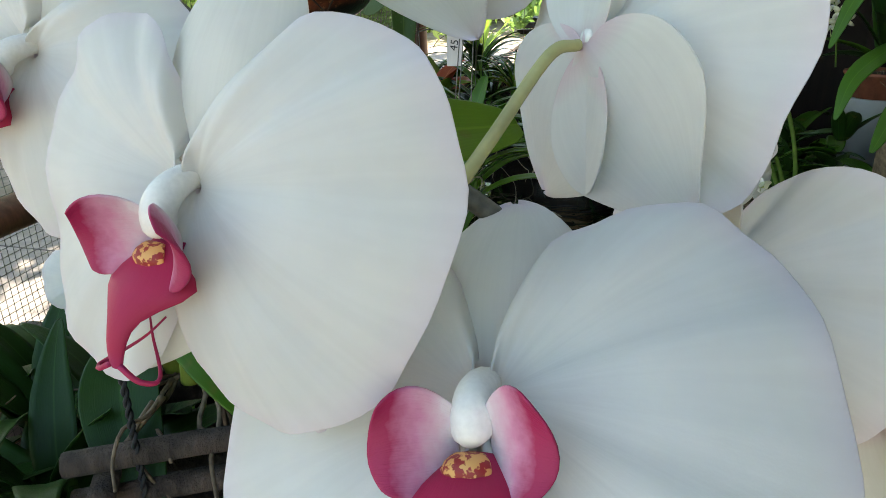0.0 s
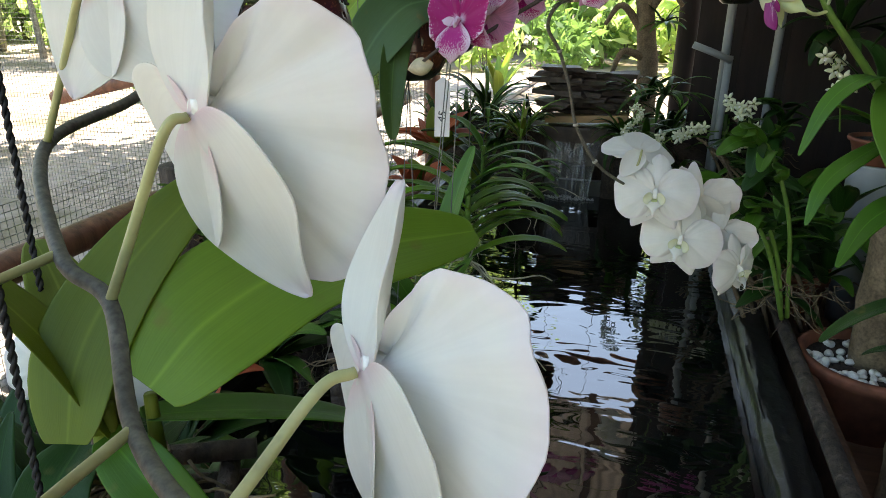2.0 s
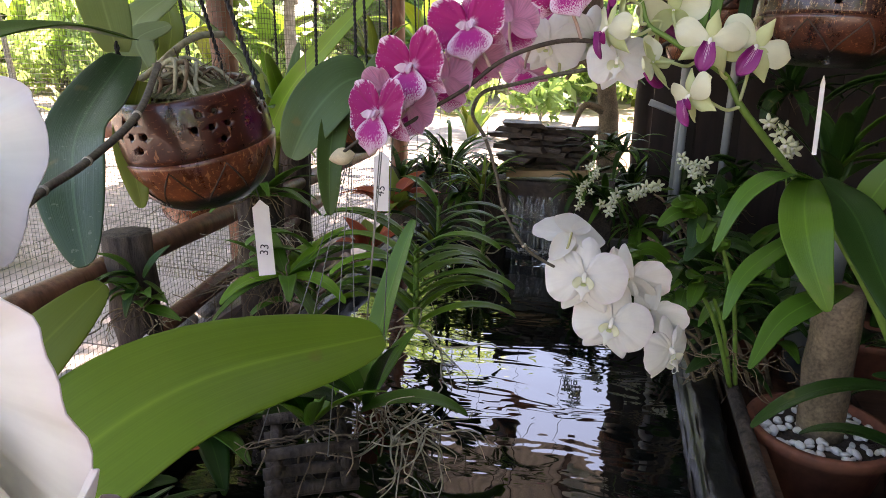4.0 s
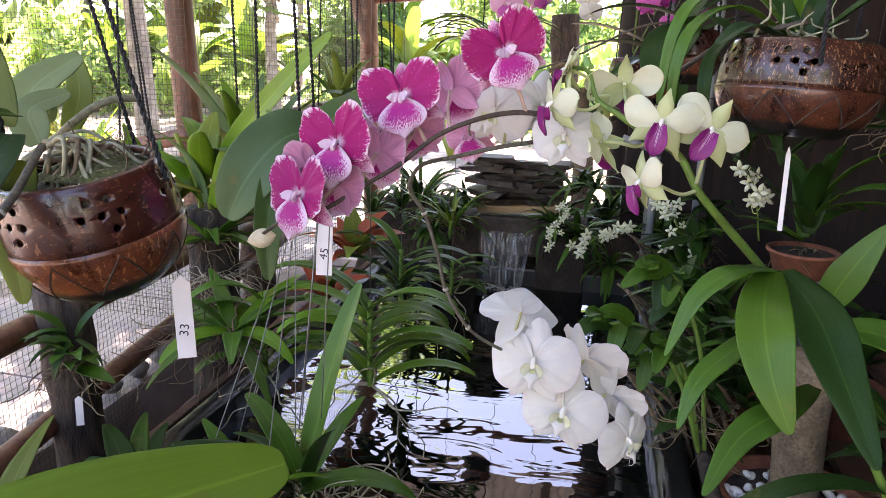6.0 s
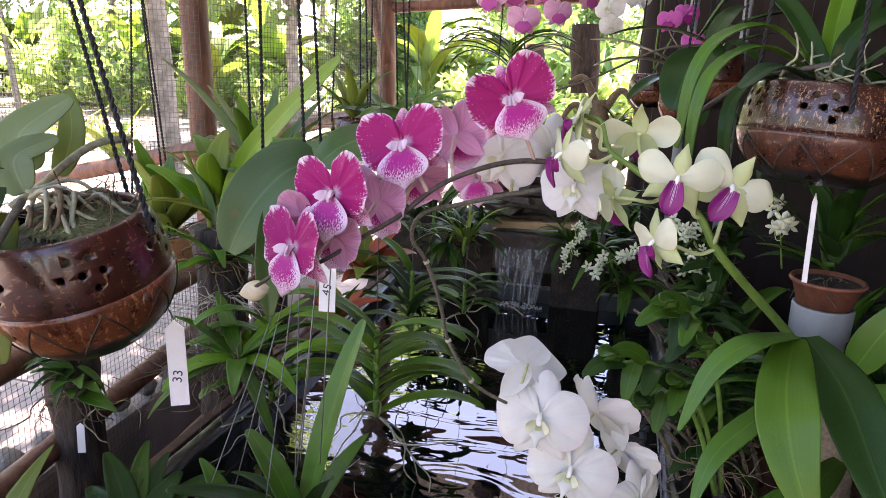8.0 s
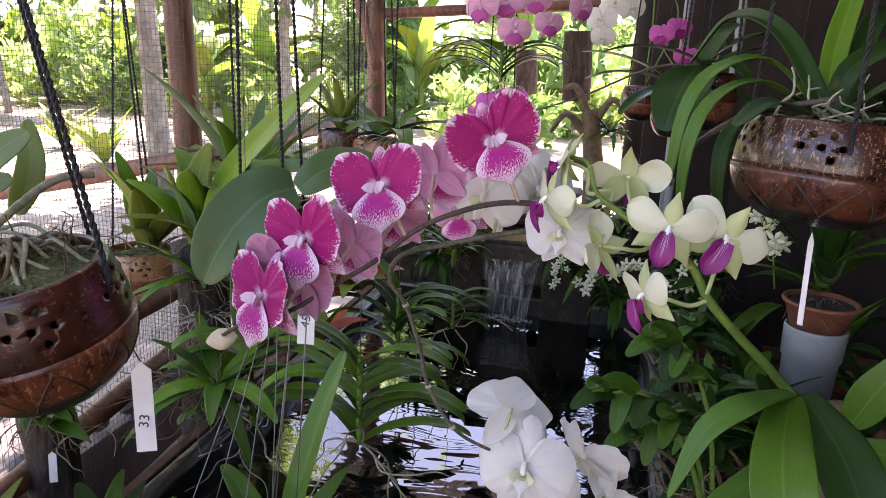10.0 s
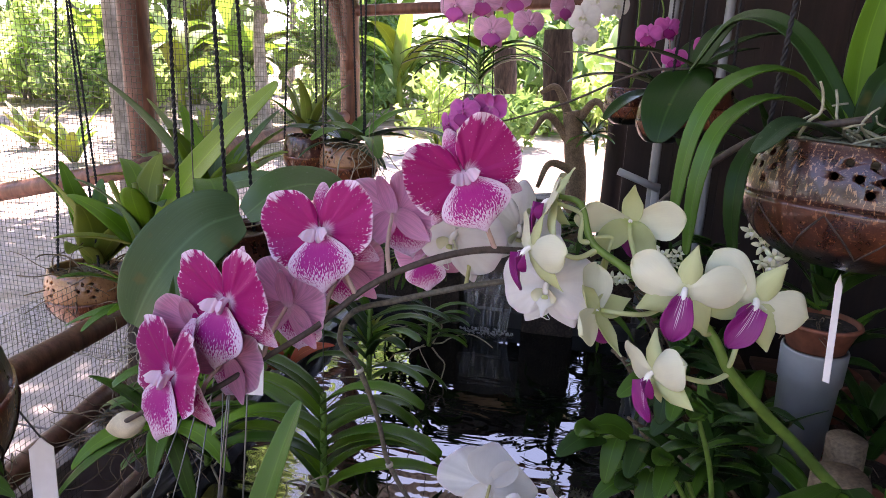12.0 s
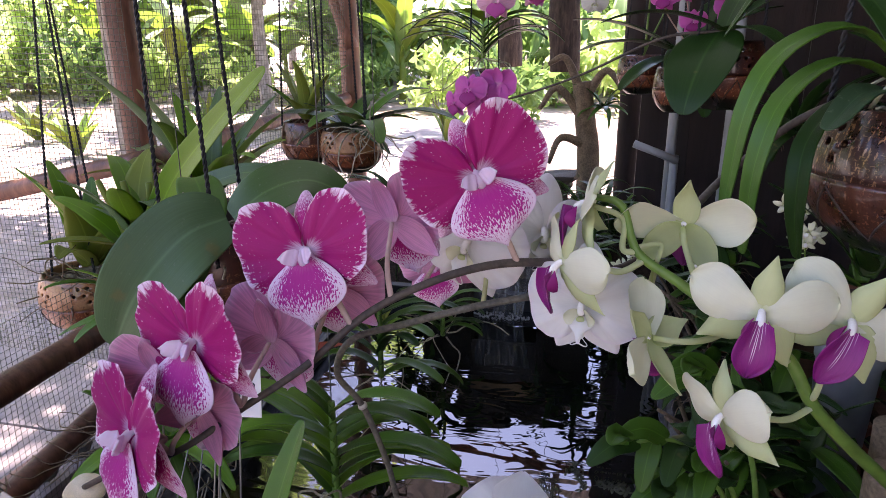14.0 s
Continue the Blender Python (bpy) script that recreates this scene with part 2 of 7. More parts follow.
M_LEAFYL = leaf_material("yellow_green_leaf", (0.17, 0.24, 0.035), (0.27, 0.34, 0.06), 0.45, 0.3)
M_LEAFSAGE = leaf_material("broad_sage_green_leaf", (0.085, 0.165, 0.065), (0.125, 0.225, 0.095), 0.36, 0.18, spots=0.15)
M_LEAFFR = leaf_material("fresh_dendrobium_leaf", (0.065, 0.165, 0.012), (0.105, 0.235, 0.018), 0.34, 0.24)
M_LEAFTG = leaf_material("yellow_green_tongue_leaf", (0.15, 0.28, 0.026), (0.23, 0.39, 0.045), 0.36, 0.3)
M_LEAFOL = leaf_material("olive_green_leaf", (0.12, 0.19, 0.020), (0.19, 0.265, 0.034), 0.38, 0.3)
M_BUD = plain("cream_bud", (0.74, 0.66, 0.45), 0.5, vary=0.12, scale=60, relief=0.15, depth=0.0005)
M_LEAFRED = leaf_material("red_variegated_leaf", (0.45, 0.05, 0.035), (0.62, 0.22, 0.09), 0.4, 0.25)
# Two copies of one garden leaf: sunshine and shade are put into their colours.
M_GARDEN = leaf_material("sun_brightened_garden_leaf", (0.22, 0.36, 0.13), (0.46, 0.60, 0.30), 0.45, 0.62)
M_GARDENDK = leaf_material("shade_darkened_garden_leaf", (0.10, 0.20, 0.07), (0.19, 0.32, 0.12), 0.45, 0.45)
M_ROOT = plain("pale_orchid_root", (0.42, 0.38, 0.27), 0.75, vary=0.35, scale=180, relief=0.5)
M_ROOTGN = plain("greenish_orchid_root", (0.38, 0.38, 0.26), 0.7, vary=0.35, scale=180, relief=0.5)
M_ROOTDK = plain("brown_dry_root", (0.20, 0.145, 0.09), 0.85, vary=0.4, scale=180, relief=0.5)
M_ROPE = plain("black_twisted_cord", (0.018, 0.02, 0.022), 0.8, vary=0.4, scale=900, relief=0.6, depth=0.0005)
M_WIRE = plain("grey_hanging_wire", (0.20, 0.20, 0.19), 0.45, 0.6, 0.2)
M_NET = plain("green_grey_plastic_net", (0.13, 0.125, 0.095), 0.6, vary=0.2)
M_TAG = plain("white_plastic_tag", (0.80, 0.79, 0.80), 0.45, vary=0.06, scale=40, relief=0.1)
M_INK = plain("pencil_ink", (0.05, 0.05, 0.07), 0.7)
M_TERRA = plain("terracotta", (0.27, 0.092, 0.052), 0.75, vary=0.3, scale=45, relief=0.4)
M_PEBBLE = plain("white_pebble", (0.72, 0.70, 0.66), 0.6, vary=0.15, scale=70)
M_SOIL = plain("damp_potting_soil", (0.055, 0.04, 0.03), 0.95, vary=0.5, scale=160, relief=1.0, depth=0.006)
M_MOSS = plain("dry_moss_fibre", (0.16, 0.13, 0.07), 0.9, vary=0.5, scale=220, relief=1.0, depth=0.004)
M_MOSSGN = plain("green_brown_moss", (0.13, 0.14, 0.055), 0.95, vary=0.6, scale=240, relief=1.0, depth=0.006)
M_PVC = plain("grey_pvc_pipe", (0.28, 0.30, 0.31), 0.4, vary=0.12, scale=20, relief=0.1)
M_LINER = plain("black_pond_liner", (0.012, 0.013, 0.014), 0.33, vary=0.4, scale=35, relief=0.6, depth=0.004)
M_STONE = plain("grey_river_stone", (0.24, 0.22, 0.20), 0.75, vary=0.3, scale=30, relief=0.5, depth=0.003)


def bark(name, dark, lite, stretch=(1, 1, 0.12), scale=55.0, rough=0.85, depth=0.006):
    m, nt, b, out = material(name)
    n = noise_tex(nt, scale, 8, stretch=stretch, rough=0.65)
    big = noise_tex(nt, 7, 3)
    c = ramp(nt, n, [(0.32, dark), (0.68, lite)])
    c = mix_rgb(nt, ramp(nt, big, [(0.35, (0.55, 0.55, 0.55)), (0.65, (1, 1, 1))]), (0, 0, 0), c)
    nt.links.new(c, b.inputs["Base Color"])
    b.inputs["Roughness"].default_value = rough
    bump(nt, n, 0.8, depth, b)
    return m


M_BARK = bark("dark_rough_bark", (0.018, 0.013, 0.010), (0.13, 0.095, 0.075), (1, 1, 0.2), 60, 0.9, 0.014)
M_POLE = bark("red_brown_stained_pole", (0.095, 0.040, 0.025), (0.29, 0.125, 0.074), rough=0.45, depth=0.002)
M_PLANK = bark("weathered_plank", (0.06, 0.030, 0.018), (0.17, 0.085, 0.050), (0.1, 1, 1), 40, 0.75, 0.003)
M_RAW = bark("pale_raw_timber", (0.35, 0.21, 0.10), (0.55, 0.36, 0.19), (0.1, 1, 1), 40, 0.7, 0.001)
M_WALL = bark("dark_stained_boards", (0.010, 0.005, 0.004), (0.034, 0.016, 0.013), (1, 1, 0.08), 30, 0.7, 0.003)
M_ROCK = plain("wet_brown_slate", (0.055, 0.038, 0.028), 0.55, vary=0.5, scale=30, relief=1.0, depth=0.008)
M_TRUNK = bark("grey_palm_trunk", (0.20, 0.18, 0.15), (0.42, 0.39, 0.34), (1, 1, 0.6), 20, 0.9, 0.01)


def coconut_material(name, dark, lite, fleck, share=0.60, grain=150, foot=0.0):
    """Polished or scraped shell: blotched ground, pale fibre flecks in short streaks, a near-black foot."""
    m, nt, b, out = material(name)
    n = noise_tex(nt, 46, 6, stretch=(1, 1, 0.7), rough=0.7)
    fl = noise_tex(nt, grain, 3, stretch=(1, 1, 0.35), rough=0.6)
    fine = noise_tex(nt, grain * 2.3, 3, stretch=(0.4, 0.4, 1))
    c = ramp(nt, n, [(0.34, dark), (0.66, lite)])
    c = mix_rgb(nt, ramp(nt, fl, [(share, (0, 0, 0)), (share + 0.04, (1, 1, 1))]), c, fleck)
    c = mix_rgb(nt, calc(nt, "MULTIPLY", ramp(nt, fine, [(0.60, (0, 0, 0)), (0.66, (1, 1, 1))]), 0.55), c, fleck)
    if foot:
        tc = nt.nodes.new("ShaderNodeTexCoord")
        sp = nt.nodes.new("ShaderNodeSeparateXYZ")
        nt.links.new(tc.outputs["Object"], sp.inputs[0])
        h = calc(nt, "ADD", sp.outputs[2], calc(nt, "MULTIPLY", calc(nt, "SUBTRACT", n, 0.5), 0.016))
        c = mix_rgb(nt, ramp(nt, calc(nt, "DIVIDE", h, foot), [(0.75, (1, 1, 1)), (1.0, (0, 0, 0))]), c, (0.010, 0.007, 0.006))
    nt.links.new(c, b.inputs["Base Color"])
    nt.links.new(ramp(nt, n, [(0.3, (0.22, 0.22, 0.22)), (0.7, (0.42, 0.42, 0.42))]), b.inputs["Roughness"])
    b.inputs["Coat Weight"].default_value = 0.45
    b.inputs["Coat Roughness"].default_value = 0.08
    bump(nt, calc(nt, "ADD", fl, n), 0.35, 0.0009, b)
    return m


M_COCO = coconut_material("varnished_coconut_shell", (0.028, 0.008, 0.005), (0.085, 0.020, 0.011), (0.30, 0.13, 0.06), 0.64, 160)
M_COCOFLECK = coconut_material("flecked_coconut_shell", (0.020, 0.007, 0.005), (0.060, 0.016, 0.009), (0.34, 0.18, 0.085), 0.585, 430)
M_COCORAW = coconut_material("raw_coconut_shell", (0.065, 0.018, 0.009), (0.25, 0.075, 0.030), (0.42, 0.19, 0.08), 0.60, 260, foot=0.022)
M_COCODK = coconut_material("dark_scraped_coconut_shell", (0.030, 0.009, 0.005), (0.115, 0.034, 0.016), (0.24, 0.10, 0.045), 0.62, 320, foot=0.016)
M_COCOTAN = coconut_material("tan_coconut_shell", (0.24, 0.105, 0.042), (0.42, 0.215, 0.092), (0.15, 0.06, 0.03))


def water_material():
    m, nt, b, out = material("dark_pond_water")
    b.inputs["Base Color"].default_value = (0.004, 0.006, 0.006, 1)
    b.inputs["Roughness"].default_value = 0.012
    b.inputs["IOR"].default_value = 1.6
    b.inputs["Specular IOR Level"].default_value = 0.9
    tc = nt.nodes.new("ShaderNodeTexCoord")
    mp = nt.nodes.new("ShaderNodeMapping")
    mp.inputs["Scale"].default_value = (5.0, 13.0, 1.0)
    nt.links.new(tc.outputs["Object"], mp.inputs[0])
    n = node(nt, "ShaderNodeTexNoise", Scale=1.0, Detail=2.0, Distortion=0.8)
    nt.links.new(mp.outputs[0], n.inputs["Vector"])
    bump(nt, n.outputs["Fac"], 0.15, 0.012, b)
    return m


M_WATER = water_material()


def fall_material():
    m, nt, b, out = material("falling_water_film")
    n = noise_tex(nt, 60, 3, stretch=(1.6, 1, 0.08))
    tr = nt.nodes.new("ShaderNodeBsdfTransparent")
    mx = nt.nodes.new("ShaderNodeMixShader")
    b.inputs["Base Color"].default_value = (0.5, 0.53, 0.54, 1)
    b.inputs["Roughness"].default_value = 0.15
    nt.links.new(ramp(nt, n, [(0.44, (0.04, 0.04, 0.04)), (0.70, (0.5, 0.5, 0.5))]), mx.inputs[0])
    nt.links.new(tr.outputs[0], mx.inputs[1])
    nt.links.new(b.outputs[0], mx.inputs[2])
    nt.links.new(mx.outputs[0], out.inputs[0])
    bump(nt, n, 0.5, 0.004, b)
    return m


M_FALL = fall_material()


def ground_material():
    m, nt, b, out = material("sunlit_sandy_ground")
    n, big = noise_tex(nt, 9, 8), noise_tex(nt, 0.9, 4)
    c = ramp(nt, n, [(0.3, (0.29, 0.215, 0.18)), (0.7, (0.50, 0.395, 0.345))])
    c = mix_rgb(nt, ramp(nt, big, [(0.46, (0, 0, 0)), (0.62, (1, 1, 1))]), c, (0.17, 0.135, 0.085))
    nt.links.new(c, b.inputs["Base Color"])
    b.inputs["Roughness"].default_value = 0.95
    bump(nt, n, 0.8, 0.03, b)
    return m


M_GROUND = ground_material()
M_PAVE = plain("pale_concrete_path", (0.34, 0.285, 0.265), 0.85, vary=0.15, scale=18, relief=0.4, depth=0.003)


def shade_material():
    """Woven shade cloth: lets some sky through and scatters the rest."""
    m, nt, b, out = material("woven_shade_cloth")
    b.inputs["Base Color"].default_value = (0.12, 0.13, 0.13, 1)
    b.inputs["Roughness"].default_value = 0.8
    tr = node(nt, "ShaderNodeBsdfTranslucent")
    tr.inputs[0].default_value = (0.12, 0.125, 0.125, 1)
    mx = nt.nodes.new("ShaderNodeMixShader")
    weave = noise_tex(nt, 6, 5)
    nt.links.new(ramp(nt, weave, [(0.3, (0.82, 0.82, 0.82)), (0.7, (0.95, 0.95, 0.95))]), mx.inputs[0])
    nt.links.new(b.outputs[0], mx.inputs[1])
    nt.links.new(tr.outputs[0], mx.inputs[2])
    nt.links.new(mx.outputs[0], out.inputs[0])
    return m


M_SHADE = shade_material()


# ---- mesh helpers ----
def mesh_of(name, verts, faces, uvs=None, smooth=True):
    me = bpy.data.meshes.new(name)
    me.from_pydata([tuple(v) for v in verts], [], faces)
    if uvs is not None:
        layer = me.uv_layers.new(name="uv")
        idx = np.empty(len(me.loops), dtype=np.int32)
        me.loops.foreach_get("vertex_index", idx)
        layer.data.foreach_set("uv", np.asarray(uvs, dtype=np.float32)[idx].ravel())
    if smooth:
        me.polygons.foreach_set("use_smooth", [True] * len(me.polygons))
    me.update()
    return me


def part(name, mesh, mat, parent=None, label="", m=None):
    if not mesh.materials:
        mesh.materials.append(mat)
    ob = new(name, mesh)
    if parent is not None:
        ob.parent = parent
        if parent.data is None:
            ob.matrix_parent_inverse = parent.matrix_basis.inverted()
    if m is not None:
        ob.matrix_basis = m
    if label:
        ob["label"] = label
    return ob


def thing(name, label, category, at=(0, 0, 0), group="", kind=""):
    ob = new(name)
    ob.location = at
    ob.empty_display_size = 0.02
    return tagged(ob, label, category, group, kind)


def sheet(fn, nu, nv, thick):
    """A thin closed blade from fn(u, v), u in 0..1 along it, v in -1..1 across it."""
    us = 0.5 - 0.5 * np.cos(np.linspace(0, math.pi, nu))
    vs = np.sin(np.linspace(-math.pi / 2, math.pi / 2, nv))
    p = np.array([[fn(u, v) for v in vs] for u in us], dtype=float)
    du, dv = np.gradient(p, axis=0), np.gradient(p, axis=1)
    n = np.cross(du, dv)
    n /= np.linalg.norm(n, axis=2, keepdims=True) + 1e-12
    taper = np.sqrt(np.clip(1 - 0.85 * vs[None, :] ** 4, 0, 1)) * np.sqrt(np.clip(1 - 0.85 * (2 * us[:, None] - 1) ** 6, 0, 1))
    off = n * (thick / 2 * taper)[..., None]
    verts = np.concatenate([(p + off).reshape(-1, 3), (p - off).reshape(-1, 3)])
    uv = np.array([(u, v * 0.5 + 0.5) for u in us for v in vs])
    uvs = np.concatenate([uv, uv])
    c = nu * nv
    faces = []
    for i in range(nu - 1):
        for j in range(nv - 1):
            a, b2, d, e = i * nv + j, i * nv + j + 1, (i + 1) * nv + j + 1, (i + 1) * nv + j
            faces += [(a, e, d, b2), (c + a, c + b2, c + d, c + e)]
    ring = [(0, j) for j in range(nv)] + [(i, nv - 1) for i in range(1, nu)] + [(nu - 1, j) for j in range(nv - 2, -1, -1)] + [(i, 0) for i in range(nu - 2, 0, -1)]
    for (i, j), (k, l) in zip(ring, ring[1:] + ring[:1]):
        a, b2 = i * nv + j, k * nv + l
        faces.append((a, b2, c + b2, c + a))
    return verts, faces, uvs


def spline(points, n=8):
    """A smooth line through the points."""
    p = [Vector(q) for q in points]
    if len(p) < 3:
        return [p[0].lerp(p[-1], i / n) for i in range(n + 1)]
    p = [2 * p[0] - p[1], *p, 2 * p[-1] - p[-2]]
    out = []
    for a, b2, c, d in zip(p, p[1:], p[2:], p[3:]):
        for i in range(n):
            t = i / n
            out.append(0.5 * (2 * b2 + (c - a) * t + (2 * a - 5 * b2 + 4 * c - d) * t * t + (3 * b2 - a - 3 * c + d) * t ** 3))
    return out + [p[-2]]


def tube(points, radius, seg=8):
    """A round bar along points; radius a number or a function of 0..1."""
    pts = [Vector(q) for q in points]
    verts, faces, uvs = [], [], []
    side = None
    n = len(pts)
    for i, q in enumerate(pts):
        d = (pts[min(i + 1, n - 1)] - pts[max(i - 1, 0)]).normalized()
        if side is None:
            side = d.orthogonal().normalized()
        side = (side - d * side.dot(d)).normalized()
        up = d.cross(side)
        r = radius(i / max(1, n - 1)) if callable(radius) else radius
        for k in range(seg):
            a = 2 * math.pi * k / seg
            verts.append(q + (side * math.cos(a) + up * math.sin(a)) * r)
            uvs.append((i / max(1, n - 1), k / seg))
    for i in range(n - 1):
        for k in range(seg):
            a, b2 = i * seg + k, i * seg + (k + 1) % seg
            faces.append((a, b2, b2 + seg, a + seg))
    faces += [tuple(range(seg - 1, -1, -1)), tuple(range((n - 1) * seg, n * seg))]
    return verts, faces, uvs


def joined(pieces):
    verts, faces, uvs = [], [], []
    for v, f, t in pieces:
        o = len(verts)
        verts += [tuple(q) for q in v]
        faces += [tuple(i + o for i in g) for g in f]
        uvs += [tuple(q) for q in t]
    return verts, faces, uvs


def lathe(profile, seg=40):
    """A turned body from (radius, height) pairs."""
    verts, faces, uvs = [], [], []
    n = len(profile)
    for i, (r, z) in enumerate(profile):
        for k in range(seg):
            a = 2 * math.pi * k / seg
            verts.append((r * math.cos(a), r * math.sin(a), z))
            uvs.append((k / seg, i / n))
    for i in range(n - 1):
        for k in range(seg):
            a, b2 = i * seg + k, i * seg + (k + 1) % seg
            faces.append((a, b2, b2 + seg, a + seg))
    return verts, faces, uvs


def block(sx, sy, sz, bevel=0.003, wear=0.0):
    """A bevelled board, centred."""
    bm = bmesh.new()
    bmesh.ops.create_cube(bm, size=1)
    for v in bm.verts:
        v.co = Vector((v.co.x * sx, v.co.y * sy, v.co.z * sz))
    bmesh.ops.bevel(bm, geom=bm.edges[:], offset=min(bevel, sx / 3, sy / 3, sz / 3), segments=2, affect="EDGES", profile=0.7)
    me = bpy.data.meshes.new("board")
    bm.to_mesh(me)
    bm.free()
    return me


def basis(at, facing, up, size=1.0, roll=0.0):
    """A pose whose z points along facing and whose y leans to up."""
    z = Vector(facing).normalized()
    y = Vector(up)
    y = (y - z * y.dot(z)).normalized()
    x = y.cross(z)
    m = Matrix((x, y, z)).transposed().to_4x4()
    return Matrix.Translation(at) @ m @ Matrix.Rotation(radians(roll), 4, "Z") @ Matrix.Scale(size, 4)


# ---- flowers ----
MESHES = {}


def cached(key, make):
    if key not in MESHES:
        MESHES[key] = make()
    return MESHES[key]


def petal_mesh(length, half, side, peak=1.0, full=0.6, cup=0.05, reflex=0.10, ripple=0.012, lift=0.0, seed=0, nu=22, nv=17, thick=0.010, point=0.0):
    """A petal that leaves the origin along +x (side 1) or -x (side -1); unit flower."""
    rnd = random.Random(seed)
    ph = [rnd.uniform(0, 6.3) for _ in range(4)]

    def fn(u, v):
        h = half * (0.05 + 0.95 * math.sin(math.pi * min(1.0, 0.03 + 0.97 * u ** peak)) ** full)
        if point:
            h *= 1 - point * max(0, u - 0.55) / 0.45
        x = length * u
        y = h * v + lift * u * u
        z = cup * math.sin(math.pi * u) * (1 - 1.6 * v * v) - reflex * u * u
        z += ripple * (math.sin(7 * u + 3.2 * v + ph[0]) + 0.6 * math.sin(5 * v * u + 9 * u + ph[1])) * (0.25 + 0.75 * abs(v)) * u
        z -= 0.014 * math.exp(-(v / 0.09) ** 2) * (1 - u)
        return side * x, y, z

    v, f, t = sheet(fn, nu, nv, thick)
    if side < 0:
        f = [tuple(reversed(g)) for g in f]
    return mesh_of("petal", v, f, t)


def fan_mesh(length, half, side, cup=0.03, reflex=0.07, ripple=0.010, seed=0, nu=22, nv=31, thick=0.010, drop=0.0, wide_at=0.52):
    """A kidney-shaped petal whose veins fan out from a narrow claw at the origin."""
    rnd = random.Random(seed)
    ph = [rnd.uniform(0, 6.3) for _ in range(4)]
    cx = wide_at * length
    kx = [rnd.uniform(-0.02, 0.02) for _ in range(3)]

    def fn(u, v):
        f = 2 * math.asin(max(-1.0, min(1.0, v))) * 0.955
        c, s = math.cos(f), math.sin(f)
        a = length - cx if c > 0 else cx - 0.012
        bx = cx + a * math.copysign(abs(c) ** 0.92, c)
        by = half * math.copysign(abs(s) ** 0.88, s) * (1.06 if s < 0 else 1.0)
        wob = 1 + 0.016 * math.sin(3 * f + ph[0]) + 0.008 * math.sin(7 * f + ph[1]) + kx[0]
        uu = 0.03 + 0.97 * u
        x, y = 0.012 + (bx - 0.012) * uu * wob, by * uu * wob - drop * uu * uu
        r = x / length
        z = cup * math.sin(math.pi * min(1, uu)) - reflex * r * r - 0.35 * reflex * (y / half) ** 2
        z += ripple * (math.sin(6 * f + ph[2]) + 0.5 * math.sin(13 * f + ph[3])) * uu ** 1.5
        z += 0.035 * math.exp(-(r / 0.16) ** 2) * abs(y) / half
        return side * x, y, z

    v, f, t = sheet(fn, nu, nv, thick)
    if side < 0:
        f = [tuple(reversed(g)) for g in f]
    return mesh_of("petal", v, f, t)


def turned(mesh_key, angle, z=0.0, base=0.0):
    return Matrix.Translation((0, 0, z)) @ Matrix.Rotation(radians(angle), 4, "Z") @ Matrix.Translation((base, 0, 0))


def lip_mesh(kind):
    def fn(u, v):
        w = (0.035 + 0.075 * math.exp(-((u - 0.38) / 0.2) ** 2)) * (1 - 0.65 * u ** 2.2)
        y = -0.10 - 0.19 * u - 0.03 * u * u
        z = 0.06 + 0.10 * math.sin(1.9 * u) - 0.02 * u - 0.45 * w * v * v
        return w * v, y, z

    def wide(u, v):
        w = (0.035 + 0.215 * math.sin(math.pi * min(1.0, 0.02 + 0.86 * u)) ** 0.9) * math.sqrt(max(0.0, 1 - max(0.0, (u - 0.6) / 0.401) ** 2.0))
        return w * v, -0.03 - 0.42 * u + 0.05 * abs(v) * u, 0.05 + 0.085 * math.sin(2.4 * u) - 0.05 * v * v * u + 0.014 * math.sin(10 * v + 4 * u) * u

    def spade(u, v):
        w = (0.075 + 0.062 * math.sin(math.pi * u ** 1.15)) * math.sqrt(max(0.0, 1 - max(0.0, (u - 0.62) / 0.381) ** 2.2))
        return w * v, -0.03 - 0.42 * u, 0.09 + 0.05 * math.sin(2.6 * u) + 0.10 * v * v * (1 - u) + 0.014 * math.sin(9 * v + 5 * u) * u

    return mesh_of("lip", *sheet({"wide": wide, "spade": spade}.get(kind, fn), 18, 11, 0.012))


def side_lobe_mesh(side):
    def fn(u, v):
        w = 0.022 + 0.046 * math.sin(math.pi * min(1, 0.12 + 0.72 * u)) ** 0.8
        x = 0.025 + 0.108 * u - 0.025 * u * v * v
        y = -0.085 - 0.035 * u - w * v
        z = 0.05 + 0.075 * math.sin(1.7 * u) - 0.030 * v + 0.02 * v * v
        return side * x, y, z

    return mesh_of("side_lobe", *sheet(fn, 14, 13, 0.010))


def frill_mesh(side):
    """A small upright wing beside the column."""
    def fn(u, v):
        w = 0.022 + 0.028 * math.sin(math.pi * min(1, 0.1 + 0.8 * u))
        return side * (0.012 + 0.062 * u + 0.01 * v), -0.03 + 0.03 * u - w * v * (1 - 0.5 * u), 0.06 + 0.05 * u + 0.015 * v + 0.010 * math.sin(12 * u)

    return mesh_of("side_lobe", *sheet(fn, 10, 9, 0.010))


def column_mesh(k0=1.0):
    pts = spline([(0, 0.022, -0.03), (0, 0.015, 0.02), (0, -0.012, 0.060), (0, -0.045, 0.078), (0, -0.075, 0.070), (0, -0.088, 0.055)], 5)
    pts = [q * k0 for q in pts]
    v, f, t = tube(pts, lambda k: (0.020 + 0.012 * math.sin(2.6 * k) - 0.022 * max(0, k - 0.82) / 0.18) * (0.5 + 0.5 * k0), 14)
    return mesh_of("column", v, f, t)


